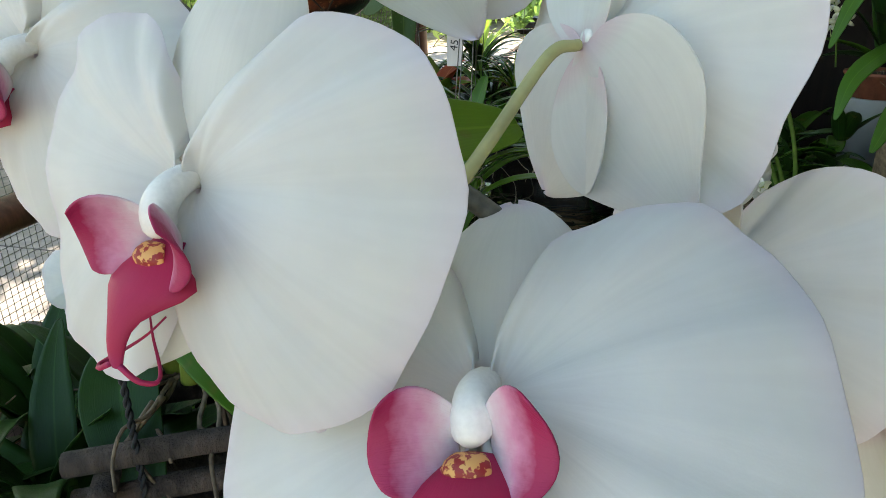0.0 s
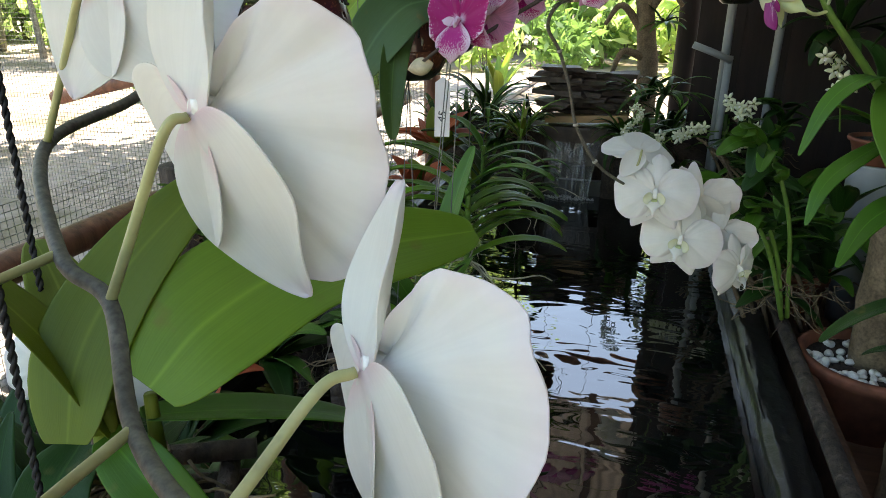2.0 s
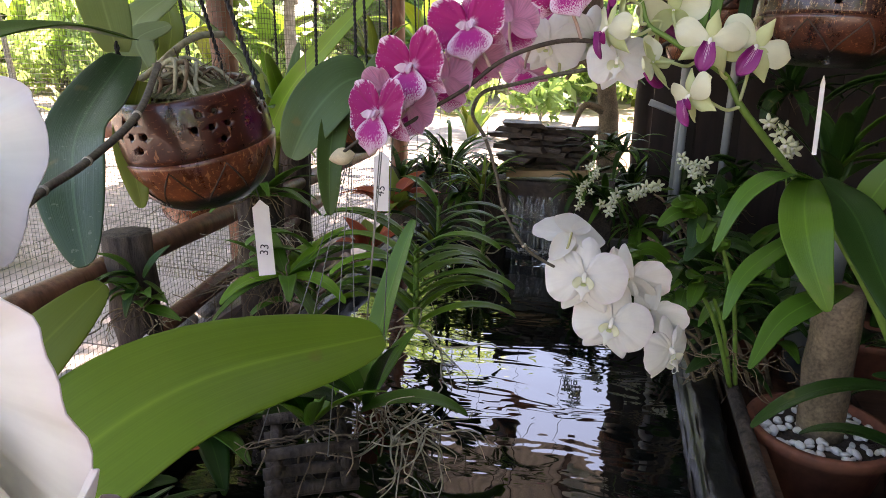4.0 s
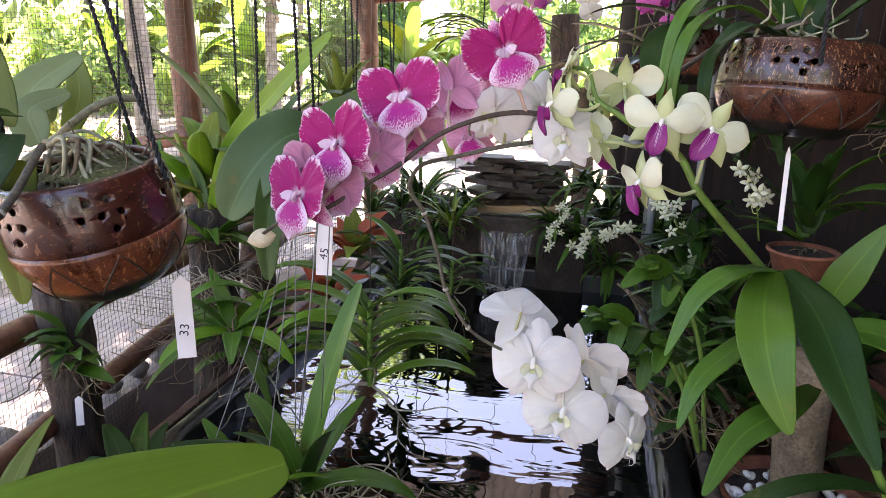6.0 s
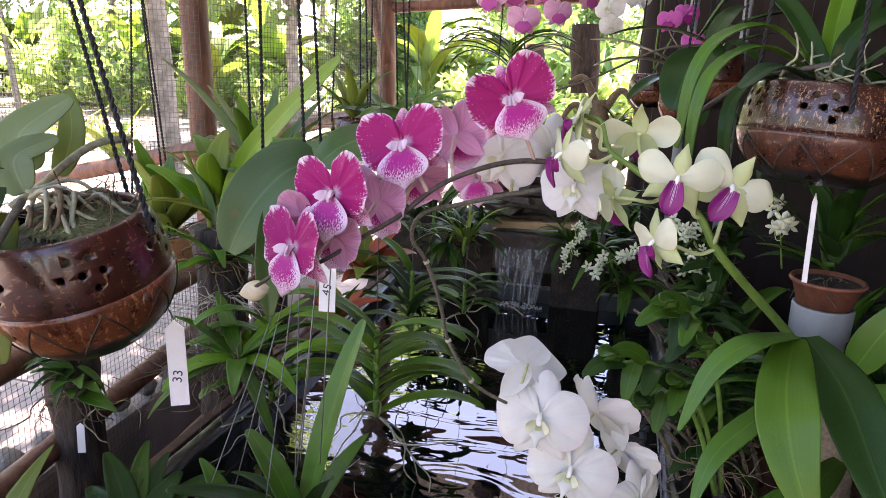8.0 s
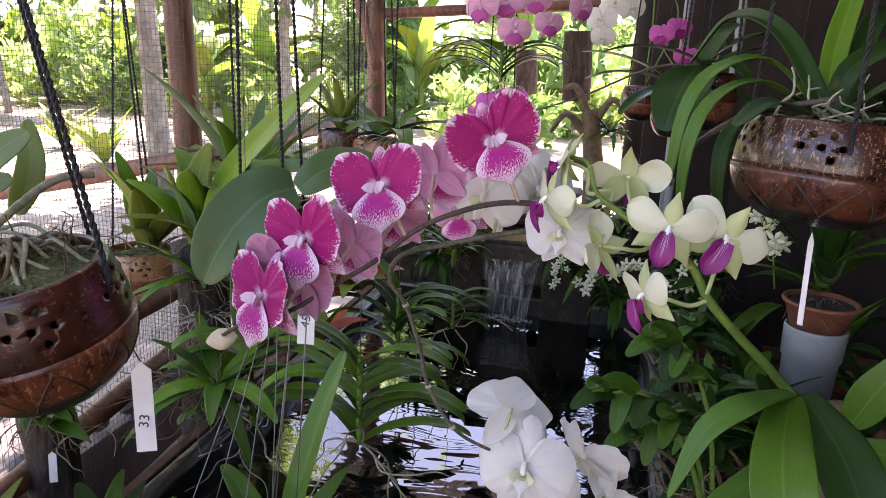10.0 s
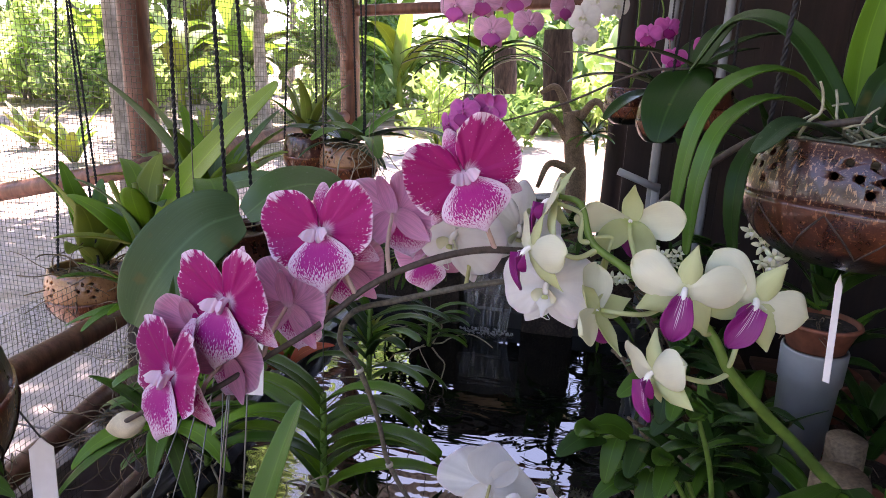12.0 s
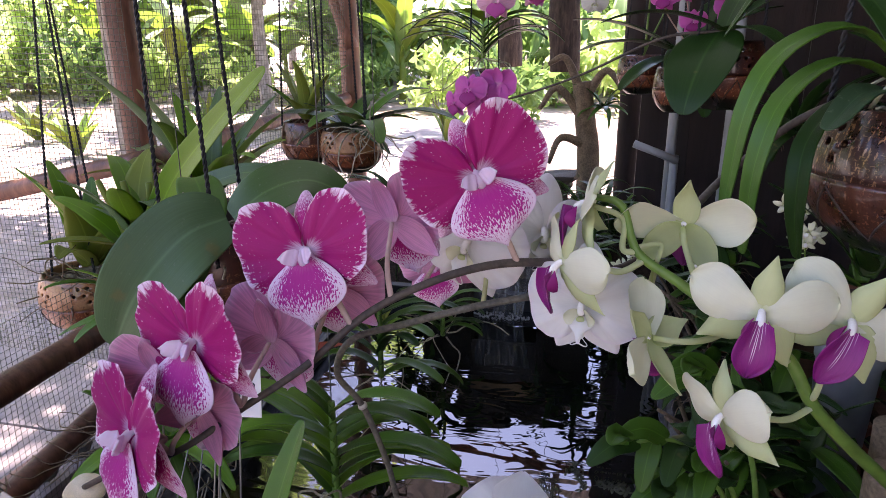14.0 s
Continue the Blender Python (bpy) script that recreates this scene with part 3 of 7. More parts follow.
def tendril_mesh(side):
    pts = [(side * 0.012, -0.315, 0.135)] + [(side * (0.015 + 0.055 * math.sin(k * 0.55)), -0.32 - 0.016 * k + 0.004 * k * k, 0.14 - 0.012 * k) for k in range(1, 8)]
    return mesh_of("tendril", *tube(spline(pts, 4), lambda k: 0.006 * (1 - 0.7 * k), 6))


def callus_mesh():
    def fn(u, v):
        return 0.035 * v * (0.6 + 0.4 * math.sin(3 * u)), -0.105 - 0.05 * u, 0.075 + 0.03 * math.sin(3.1 * u) * (1 - 0.6 * v * v)
    return mesh_of("callus", *sheet(fn, 9, 9, 0.012))


PHAL = {
    "white": dict(petal=M_WHITE, sepal=M_WHITESEP, lip=M_LIP, side=M_SIDE, column=M_COLUMN, tendril=M_LIP, wide=False),
    "whitelip": dict(petal=M_WHITE, sepal=M_WHITE, lip=M_WHITE, side=M_CREAM, column=M_COLUMN, tendril=M_WHITE, wide=False),
    "pink": dict(petal=M_PINK, sepal=M_PINKSEP, lip=M_PINKLIP, side=M_BLUSH, column=M_BLUSH, tendril=None, wide=True),
    "mauve": dict(petal=M_PINKBACK, sepal=M_PINKBACK, lip=M_PINKLIP, side=M_PALEPINK, column=M_PALEPINK, tendril=None, wide=True),
    "palepink": dict(petal=M_PALEPINK, sepal=M_PALEPINK, lip=M_MAGENTA, side=M_PALEPINK, column=M_COLUMN, tendril=None, wide=True),
    "magenta": dict(petal=M_MAGENTA, sepal=M_MAGENTA, lip=M_PURPLE, side=M_MAGENTA, column=M_PALEPINK, tendril=None, wide=True),
}


def moth_flower(plant, kind, at, facing, up=(0, 0, 1), size=0.08, roll=0.0, fine=False, variant=0, label="", cup=0.04, sweep=0.07, dorsal=0.50, reach=0.51):
    """One moth-orchid flower, petal span = size."""
    k = PHAL[kind]
    key = (kind, fine, variant, cup, sweep, dorsal, reach)
    spotted = kind in ("pink", "mauve")
    cupped = sweep < 0 and not spotted
    tilt = {"white": -6, "whitelip": 2, "pink": 1, "mauve": 10}.get(kind, 8)
    hi = (26, 21) if fine else (15, 11)
    col = cached(("column", kind), lambda: column_mesh(1.0 if spotted else 0.72 if k["wide"] else 1.0))
    fl = part("flower", col, k["column"], plant, label, basis(at, facing, up, size, roll))
    white = kind in ("white", "whitelip")
    broad = 0.365 if kind == "white" else 0.315 if white else (0.30 if spotted else 0.29)
    if spotted:
        reach = 0.49
    for s in (1, -1):
        me = cached(("petal", s, *key), lambda: fan_mesh(reach, broad, s, cup, sweep, 0.011 if fine else 0.014, variant * 7 + s + 3, hi[0], 57 if fine else 37, drop=0.0 if white else (-0.08 if spotted else -0.03), wide_at=0.60 if spotted else 0.52))
        part("petal", me, k["petal"], fl, m=turned(0, (tilt + (2 if variant else -2)) * s + (5 if spotted and variant else 0), 0.006 * s) @ Matrix.Rotation(radians((6 if variant else -5) if spotted else 0), 4, "X"))
        me = cached(("lateral", s, *key), lambda: petal_mesh(0.53 if cupped else 0.50, 0.265 if cupped else (0.135 if spotted else 0.165), s, 0.85, 0.62, 0.02 if cupped else 0.035, -0.14 if cupped else 0.10, 0.008, -0.02, variant * 5 + s, *hi, point=0.4 if cupped else 0.35))
        part("sepal", me, k["sepal"], fl, m=turned(0, (-52 if cupped else (-34 if spotted else -56)) * s, (-0.026 if cupped else -0.018) + 0.002 * s))
    me = cached(("dorsal", *key), lambda: petal_mesh(0.40 if k["wide"] else dorsal, 0.105 if spotted else 0.145 if cupped or k["wide"] else 0.17, 1, 0.85, 0.6, 0.045, -0.12 if cupped else 0.10, 0.010, 0.0, variant * 3 + 2, *hi))
    part("sepal", me, k["sepal"], fl, m=turned(0, 76 if cupped else 90, -0.036 if k["wide"] else -0.024))
    part("lip", cached(("lip", kind), lambda: lip_mesh("wide" if k["wide"] else "arrow")), k["lip"], fl, m=Matrix.Diagonal((1.18, 1.12, 1.1, 1)) if spotted else None)
    for s in (1, -1):
        if k["wide"]:
            part("side_lobe", cached(("frill", s, kind), lambda: frill_mesh(s)), k["side"], fl, m=Matrix.Diagonal((1.5, 1.3, 1.5, 1)))
        else:
            part("side_lobe", cached(("lobe", s, kind), lambda: side_lobe_mesh(s)), k["side"], fl)
            part("tendril", cached(("tendril", s, kind), lambda: tendril_mesh(s)), k["tendril"], fl)
    if not k["wide"]:
        part("callus", cached(("callus", kind), callus_mesh), M_CALLUS if kind == "white" else M_LIME, fl)
    return fl


def antelope_flower(plant, at, facing, up=(0, 0, 1), size=0.07, roll=0.0, variant=0):
    """A cream and lime flower with a purple lip; the variant bends and turns its petals."""
    fl = part("flower", cached(("column", "cream"), column_mesh), M_COLUMN, plant, "", basis(at, facing, up, size, roll))
    rnd = random.Random(900 + variant)

    def bent(angle, z):
        return turned(0, angle + rnd.uniform(-9, 9), z) @ Matrix.Rotation(radians(rnd.uniform(-16, 16)), 4, "X") @ Matrix.Rotation(radians(rnd.uniform(-10, 10)), 4, "Y")

    for s in (1, -1):
        me = cached(("dpetal", s, variant), lambda: petal_mesh(0.53, 0.20, s, 1.55, 0.62, 0.03, rnd.uniform(0.02, 0.14), 0.026, rnd.uniform(0.0, 0.08), 11 + s + variant, 20, 13))
        part("petal", me, M_CREAM, fl, m=bent(12 * s, 0.004 * s))
        me = cached(("dlat", s, variant), lambda: petal_mesh(0.49, 0.14, s, 0.75, 0.7, 0.03, rnd.uniform(0.05, 0.2), 0.012, -0.05, 17 + s + variant, 16, 9, point=0.55))
        part("sepal", me, M_LIME, fl, m=bent(-38 * s, -0.02))
    me = cached(("ddorsal", variant), lambda: petal_mesh(0.42, 0.105, 1, 0.75, 0.7, 0.03, rnd.uniform(-0.05, 0.15), 0.012, 0.0, 23 + variant, 16, 9, point=0.55))
    part("sepal", me, M_LIME, fl, m=bent(90, -0.02))
    part("lip", cached(("dlip",), lambda: lip_mesh("spade")), M_STRIPED, fl, "purple lip with white veins")
    for s in (1, -1):
        part("side_lobe", cached(("dlobe", s), lambda: mesh_of("side_lobe", *sheet(lambda u, v: (s * (0.045 + 0.055 * math.sin(2.6 * u)), -0.02 - 0.19 * u, 0.08 + 0.05 * (v + 1) * math.sin(2.8 * u)), 12, 7, 0.010))), M_PURPLE, fl)
    return fl


def bud(plant, at, facing, size, mat, label=""):
    prof = [(0.001, -0.5)] + [(0.36 * math.sin(math.pi * k / 12) ** 0.8 * (1 - 0.012 * k), -0.5 + k / 12) for k in range(1, 12)] + [(0.001, 0.5)]
    return part("flower_bud", cached(("bud", mat.name), lambda: mesh_of("bud", *lathe(prof, 14))), mat, plant, label, basis(at, facing, (0.1, 0.2, 1), size))


def stalk(plant, points, r0, r1, mat, name="flower_stalk", n=8, seg=10, label=""):
    return part(name, mesh_of(name, *tube(spline(points, n), lambda k: r0 + (r1 - r0) * k, seg)), mat, plant, label)


def node_ring(plant, at, along, r):
    pts = [Vector(at) - Vector(along).normalized() * r * 0.5, Vector(at), Vector(at) + Vector(along).normalized() * r * 0.5]
    return part("stem_node", mesh_of("stem_node", *tube(pts, lambda k: r * (1.12 if 0.2 < k < 0.8 else 1.02), 10)), M_NODE, plant)


# ---- leaves ----
def blade(base, heading, rise, length, width, droop, fold=0.22, full=0.42, peak=0.8, curl=0.0, wave=0.0, twist=0.0, nu=14, nv=7, thick=0.0016, point=0.0, bend=0.0):
    """A strap leaf from base. heading: degrees from +x; rise: degrees above level; droop: degrees it turns down."""
    steps = 30
    p, line, sides = Vector(base), [], []
    for i in range(steps + 1):
        u = i / steps
        a, e = radians(heading + curl * u), radians(rise - droop * u ** 1.25)
        d = Vector((math.cos(a) * math.cos(e), math.sin(a) * math.cos(e), math.sin(e)))
        flat = Vector((-math.sin(a), math.cos(a), 0))
        nrm = d.cross(flat)
        tw = radians(twist)
        side = flat * math.cos(tw) + nrm * math.sin(tw)
        line.append((p.copy(), side, d.cross(side)))
        p = p + d * (length / steps)

    def fn(u, v):
        k = min(steps - 1, int(u * steps))
        t = u * steps - k
        q = line[k][0].lerp(line[k + 1][0], t)
        s, nn = line[k][1].lerp(line[k + 1][1], t), line[k][2].lerp(line[k + 1][2], t)
        w = width / 2 * (0.10 + 0.90 * math.sin(math.pi * min(1, 0.05 + 0.95 * u ** peak)) ** full)
        if point:
            w *= 1 - point * max(0, u - 0.5) / 0.5
        return q + s * (w * v) + nn * (-abs(fold) * w * (abs(v) ** 1.2) * (1 if fold < 0 else -1) + wave * w * math.sin(11 * u + 2 * v) * abs(v))

    return sheet(fn, nu, nv, thick)


def leaf(plant, mat, *args, name="leaf", label="", **kw):
    return part(name, mesh_of(name, *blade(*args, **kw)), mat, plant, label)


def roots(plant, centre, spread, n, length, mat, seed, r=0.0022, down=0.6, name="root_tangle", label="", out=0.8):
    """A tangle of roots that starts round centre."""
    rnd = random.Random(seed)
    pieces = []
    for _ in range(n):
        a = rnd.uniform(0, 6.283)
        p = Vector(centre) + Vector((math.cos(a), math.sin(a), 0)) * spread * rnd.uniform(0.1, 1)
        d = Vector((math.cos(a) * out, math.sin(a) * out, rnd.uniform(-down, 0.35)))
        pts = [p]
        for _ in range(5):
            d = (d + Vector((rnd.uniform(-0.9, 0.9), rnd.uniform(-0.9, 0.9), rnd.uniform(-0.9 * down - 0.25, 0.45)))).normalized()
            p = p + d * length / 5 * rnd.uniform(0.6, 1.2)
            pts.append(p)
        rr = r * rnd.uniform(0.6, 1.2)
        pieces.append(tube(spline(pts, 3), lambda k: rr * (1 - 0.45 * k), 5))
    if r >= 0.0022:
        for q in pieces:
            part("root", mesh_of("root", *q), mat, plant)
        return None
    return tagged(part(name, mesh_of(name, *joined(pieces)), mat, plant, label), kind="stuff")


def leaf_along(plant, mat, points, width, face, fold=0.15, full=0.5, peak=0.85, nu=26, nv=11, thick=0.0024, name="leaf", label="", point=0.0):
    """A leaf whose midrib follows the points and whose upper side looks to face."""
    line = spline(points, 10)
    n = len(line) - 1
    face = Vector(face).normalized()

    def fn(u, v):
        k = min(n - 1, int(u * n))
        q = line[k].lerp(line[k + 1], u * n - k)
        d = (line[min(k + 2, n)] - line[max(k - 1, 0)]).normalized()
        s = d.cross(face).normalized()
        up = s.cross(d)
        w = width / 2 * (0.10 + 0.90 * math.sin(math.pi * min(1, 0.05 + 0.95 * u ** peak)) ** full)
        if point:
            w *= 1 - point * max(0, u - 0.5) / 0.5
        return q + s * (w * v) + up * (fold * w * abs(v) ** 1.2 + 0.05 * w * math.sin(9 * u + 2 * v) * abs(v))

    return part(name, mesh_of(name, *sheet(fn, nu, nv, thick)), mat, plant, label)


def strap_plant(name, label, base, n, length, width, mats, seed, spread=(0, 360), rise=(25, 80), droop=(30, 95), rootn=0, full=0.38, point=0.3, fold=0.25, group="", category="orchid", rooty=0.09, nu=12, stem=0.0):
    """A clump of strap leaves round base; the mats are taken in turn by chance."""
    rnd = random.Random(seed)
    t = thing(name, label, category, base, group)
    for i in range(n):
        h = spread[0] + (spread[1] - spread[0]) * ((i + rnd.uniform(0.1, 0.9)) / n)
        b = Vector(base) + Vector((math.cos(radians(h)), math.sin(radians(h)), 0)) * 0.008 + Vector((0, 0, stem * rnd.random()))
        leaf(t, rnd.choice(mats), b, h, rnd.uniform(*rise), length * rnd.uniform(0.65, 1.12), width * rnd.uniform(0.8, 1.15), rnd.uniform(*droop), fold=fold * rnd.uniform(0.6, 1.3), full=full, curl=rnd.uniform(-18, 18), twist=rnd.uniform(-20, 20), nu=nu, nv=5, point=point)
    if rootn:
        roots(t, base, 0.03, rootn, rooty, M_ROOTDK, seed + 3, 0.0016)
    return t


HOLDER = [None]


def rope(name, a, b, r=0.0016, holder=None):
    """Two strands twisted round one another from a to b."""
    a, b = Vector(a), Vector(b)
    length = (b - a).length
    turns = length / (r * 9)
    d = (b - a).normalized()
    s = d.orthogonal().normalized()
    w = d.cross(s)
    n = max(8, int(turns * 7))
    pieces = []
    for ph in (0, math.pi):
        pts = []
        for i in range(n + 1):
            u = i / n
            ang = 2 * math.pi * turns * u + ph
            pts.append(a.lerp(b, u) + (s * math.cos(ang) + w * math.sin(ang)) * r * 0.72)
        pieces.append(tube(pts, r * 0.85, 5))
    holder = holder or HOLDER[0]
    return part("cord", mesh_of("cord", *joined(pieces)), M_ROPE, holder, "black twisted hanging cord")


def wire(a, b, holder, r=0.0008):
    return part("wire", mesh_of("wire", *tube([a, Vector(a).lerp(Vector(b), 0.5), b], r, 5)), M_WIRE, holder, "thin grey hanging wire")


# ---- pots ----
def coconut_pot(at, radius, height, label, holes=True, tan=False, fleck=False, seed=0, tilt=(0, 0), group="coconut pots"):
    """A hollow coconut shell: varnished upper band with drilled holes, raw lower bowl with a carved zigzag."""
    up_mat, low_mat = (M_COCOTAN, M_COCORAW) if tan else (M_COCOFLECK, M_COCODK) if fleck else (M_COCO, M_COCORAW)
    t = thing("coconut_pot", label, "pot", at, group)
    HOLDER[0] = t
    t.rotation_euler = (radians(tilt[0]), radians(tilt[1]), 0)
    split, top = 0.52 * height, height
    wall = 0.006

    def rad(z):
        k = (z / height) * 1.5 - 0.85
        return radius * math.sqrt(max(0.03, 1 - (abs(k) ** 2.1) * (1.0 if k < 0 else 0.55)))

    zs = [split + (top - split) * i / 10 for i in range(11)]
    outer = [(rad(z), z) for z in zs]
    inner = [(rad(z) - wall, z) for z in reversed(zs)]
    v, f, uv = lathe(outer + [(outer[-1][0] - wall * 0.5, top + 0.002)] + inner + [outer[0]], 48)
    band = mesh_of("upper_band", v, f, uv)
    band.materials.append(up_mat)
    if holes:
        host = new("host", band)
        bm = bmesh.new()
        rnd = random.Random(seed)
        for c in range(6):
            a0 = 2 * math.pi * c / 6 + 0.3 + seed
            for da, dz in ((0, 0.02), (0.21, 0.02), (-0.21, 0.02), (0.10, 0.20), (-0.11, 0.20), (0.11, -0.16)):
                a, z = a0 + da, split + (top - split) * (0.5 + dz * 1.3)
                m = Matrix.Rotation(a, 4, "Z") @ Matrix.Translation((rad(z), 0, z)) @ Matrix.Rotation(radians(90), 4, "Y")
                bmesh.ops.create_cone(bm, cap_ends=True, segments=16, radius1=0.030 * radius + 0.0007, radius2=0.030 * radius + 0.0007, depth=wall * 5, matrix=m)
        cutter_mesh = bpy.data.meshes.new("cutter")
        bm.to_mesh(cutter_mesh)
        bm.free()
        cutter = new("cutter", cutter_mesh)
        mod = host.modifiers.new("holes", "BOOLEAN")
        mod.operation, mod.object, mod.solver = "DIFFERENCE", cutter, "EXACT"
        mod.use_self = True
        bpy.context.view_layer.update()
        deps = bpy.context.evaluated_depsgraph_get()
        band = bpy.data.meshes.new_from_object(host.evaluated_get(deps))
        bpy.data.objects.remove(host)
        bpy.data.objects.remove(cutter)
        if not band.materials:
            band.materials.append(up_mat)
    ub = part("upper_band", band, up_mat, None, "glossy varnished upper band with drilled holes")
    ub.parent = t
    zs = [split * i / 12 for i in range(13)]
    outer = [(0.002, 0.0)] + [(rad(z) + 0.0015, z) for z in zs]
    inner = [(rad(z) - wall, z) for z in reversed(zs)] + [(0.002, 0.004)]
    lb = part("lower_bowl", mesh_of("lower_bowl", *lathe(outer + inner, 48)), low_mat, None, "scraped raw-shell lower bowl")
    lb.parent = t
    n, pts = 9, []
    for i in range(n * 12 + 1):
        a = 2 * math.pi * i / (n * 12)
        z = (0.12 + 0.34 * abs((i % 12) / 6 - 1)) * height
        pts.append((math.cos(a) * (rad(z) + 0.0016), math.sin(a) * (rad(z) + 0.0016), z))
    cv = part("carved_zigzag", mesh_of("carved_zigzag", *tube(pts, 0.0009, 4)), M_BARK, None)
    cv.parent = t
    fill = [(0.001, 0.93 * height)] + [(rad(0.86 * height) * q / 8, (0.93 - 0.05 * (q / 8) ** 2) * height + 0.0025 * math.sin(7 * q)) for q in range(1, 8)] + [(rad(0.86 * height) - wall, 0.86 * height)]
    fi = part("moss_filling", mesh_of("moss_filling", *lathe(fill, 24)), M_MOSS, None)
    fi.parent = t
    return t


def clay_pot(at, radius, height, label, mat=None, saucer=False, group="clay pots", pebbles=False, seed=1):
    t = thing("flower_pot", label, "pot", at, group)
    rim = 0.18 * height
    prof = [(0.004, 0), (radius * 0.72, 0), (radius * 0.93, height - rim), (radius * 1.0, height - rim + 0.002), (radius * 1.03, height - 0.004), (radius * 1.01, height), (radius * 0.92, height), (radius * 0.88, height - rim), (0.004, height - rim * 1.1)]
    b = part("pot_body", mesh_of("pot_body", *lathe(prof, 44)), mat or M_TERRA)
    b.parent = t
    s = part("soil", mesh_of("soil", *lathe([(0.001, height * 0.86), (radius * 0.5, height * 0.865), (radius * 0.9, height * 0.85)], 24)), M_SOIL)
    s.parent = t
    if pebbles:
        rnd = random.Random(seed)
        me = pebble_mesh(5)
        for i in range(70):
            a, r = rnd.uniform(0, 6.3), radius * 0.86 * math.sqrt(rnd.random())
            z = height * 0.87 + rnd.uniform(0, 0.008)
            p = part("pebble", me, M_PEBBLE)
            p.parent = t
            p.matrix_basis = Matrix.LocRotScale((r * math.cos(a), r * math.sin(a), z), Euler((rnd.uniform(-0.5, 0.5), rnd.uniform(-0.5, 0.5), rnd.uniform(0, 6))), Vector((1, rnd.uniform(0.6, 0.9), rnd.uniform(0.4, 0.7))) * rnd.uniform(0.007, 0.012))
    return t


def pebble_mesh(seed):
    bm = bmesh.new()
    bmesh.ops.create_icosphere(bm, subdivisions=2, radius=1)
    for v in bm.verts:
        v.co *= 1 + 0.16 * noise.noise(v.co * 1.3 + Vector((seed, 0, 0)))
    me = bpy.data.meshes.new("pebble")
    bm.to_mesh(me)
    bm.free()
    me.polygons.foreach_set("use_smooth", [True] * len(me.polygons))
    return me


def log_post(name, label, a, b, r, mat, category="post", seed=0, seg=20, lumpy=0.08, kind="", group=""):
    """A pole from a to b with an uneven outline."""
    a, b = Vector(a), Vector(b)
    n = max(6, int((b - a).length / 0.05))
    v, f, uv = tube([a.lerp(b, i / n) for i in range(n + 1)], r, seg)
    axis = (b - a).normalized()
    out = []
    for q in v:
        c = a + axis * (q - a).dot(axis)
        k = 1 + lumpy * (noise.noise(q * 14 + Vector((seed, 0, 0))) + 0.6 * noise.noise(q * 40))
        out.append(c + (q - c) * k)
    ob = part(name, mesh_of(name, out, f, uv), mat)
    return tagged(ob, label, category, group, kind)


def plant_tag(top, down, length, width, label, face, text="", group="plant tags"):
    """A flat plastic tag with pointed top that hangs from top along down."""
    t = thing("plant_tag", label, "tag", top, group)
    d = Vector(down).normalized()
    m = basis(top, face, -d)
    w, l = width / 2, length
    outline = [(0, 0), (w * 0.55, -0.06 * l), (w, -0.10 * l), (w, -l), (-w, -l), (-w, -0.10 * l), (-w * 0.55, -0.06 * l)]
    verts = [(x, y, 0.0004) for x, y in outline] + [(x, y, -0.0004) for x, y in outline]
    k = len(outline)
    faces = [tuple(range(k - 1, -1, -1)), tuple(range(k, 2 * k))] + [(i, (i + 1) % k, (i + 1) % k + k, i + k) for i in range(k)]
    part("tag_strip", mesh_of("tag_strip", verts, faces, None, False), M_TAG, t, "", m)
    if text:
        cu = bpy.data.curves.new("number", "FONT")
        cu.body, cu.size, cu.align_x, cu.align_y, cu.extrude = text, width * 0.72, "CENTER", "CENTER", 0.0001
        holder = new("number", cu)
        bpy.context.view_layer.update()
        me = bpy.data.meshes.new_from_object(holder.evaluated_get(bpy.context.evaluated_depsgraph_get()))
        bpy.data.objects.remove(holder)
        part("number", me, M_INK, t, "handwritten number in dark ink", m @ Matrix.Translation((0, -0.66 * l, 0.0009)) @ Matrix.Rotation(radians(80), 4, "Z"))
    return t


# ---- ground, pond and shelter ----
def grid_mesh(name, x0, x1, y0, y1, nx, ny, height):
    xs, ys = np.linspace(x0, x1, nx), np.linspace(y0, y1, ny)
    verts = [(x, y, height(x, y)) for y in ys for x in xs]
    faces = [(j * nx + i, j * nx + i + 1, (j + 1) * nx + i + 1, (j + 1) * nx + i) for j in range(ny - 1) for i in range(nx - 1)]
    return mesh_of(name, verts, faces)


GZ = -0.5
ground = tagged(part("ground", grid_mesh("ground", -60, 60, -40, 80, 121, 121, lambda x, y: GZ - 0.02 + 0.05 * noise.noise((x * 0.3, y * 0.3, 0)) * (1 if abs(x) > 3 or y > 5 else 0.1)), M_GROUND), "sunlit sandy garden soil with leaf litter", "ground", kind="structure")
PAVE = thing("pavement", "pale concrete path outside the netting", "path", (0, 0, GZ), kind="structure")
for k in range(16):
    me = cached(("slab",), lambda: block(1.02, 0.9, 0.05, 0.006))
    part("slab", me, M_PAVE, None, m=Matrix.Translation((-1.95, -2 + 0.91 * k, 0.01))).parent = PAVE
for k in range(7):
    part("slab", MESHES[("slab",)], M_PAVE, None, m=Matrix.Translation((-0.9 + 1.03 * k, 4.4, 0.014))).parent = PAVE

PX0, PX1, PY0, PY1, PZ = -0.42, 0.405, -0.35, 2.36, 0.05
liner = thing("pond", "raised garden pond lined with black rubber sheet", "pond", (0, 1, 0), kind="structure")


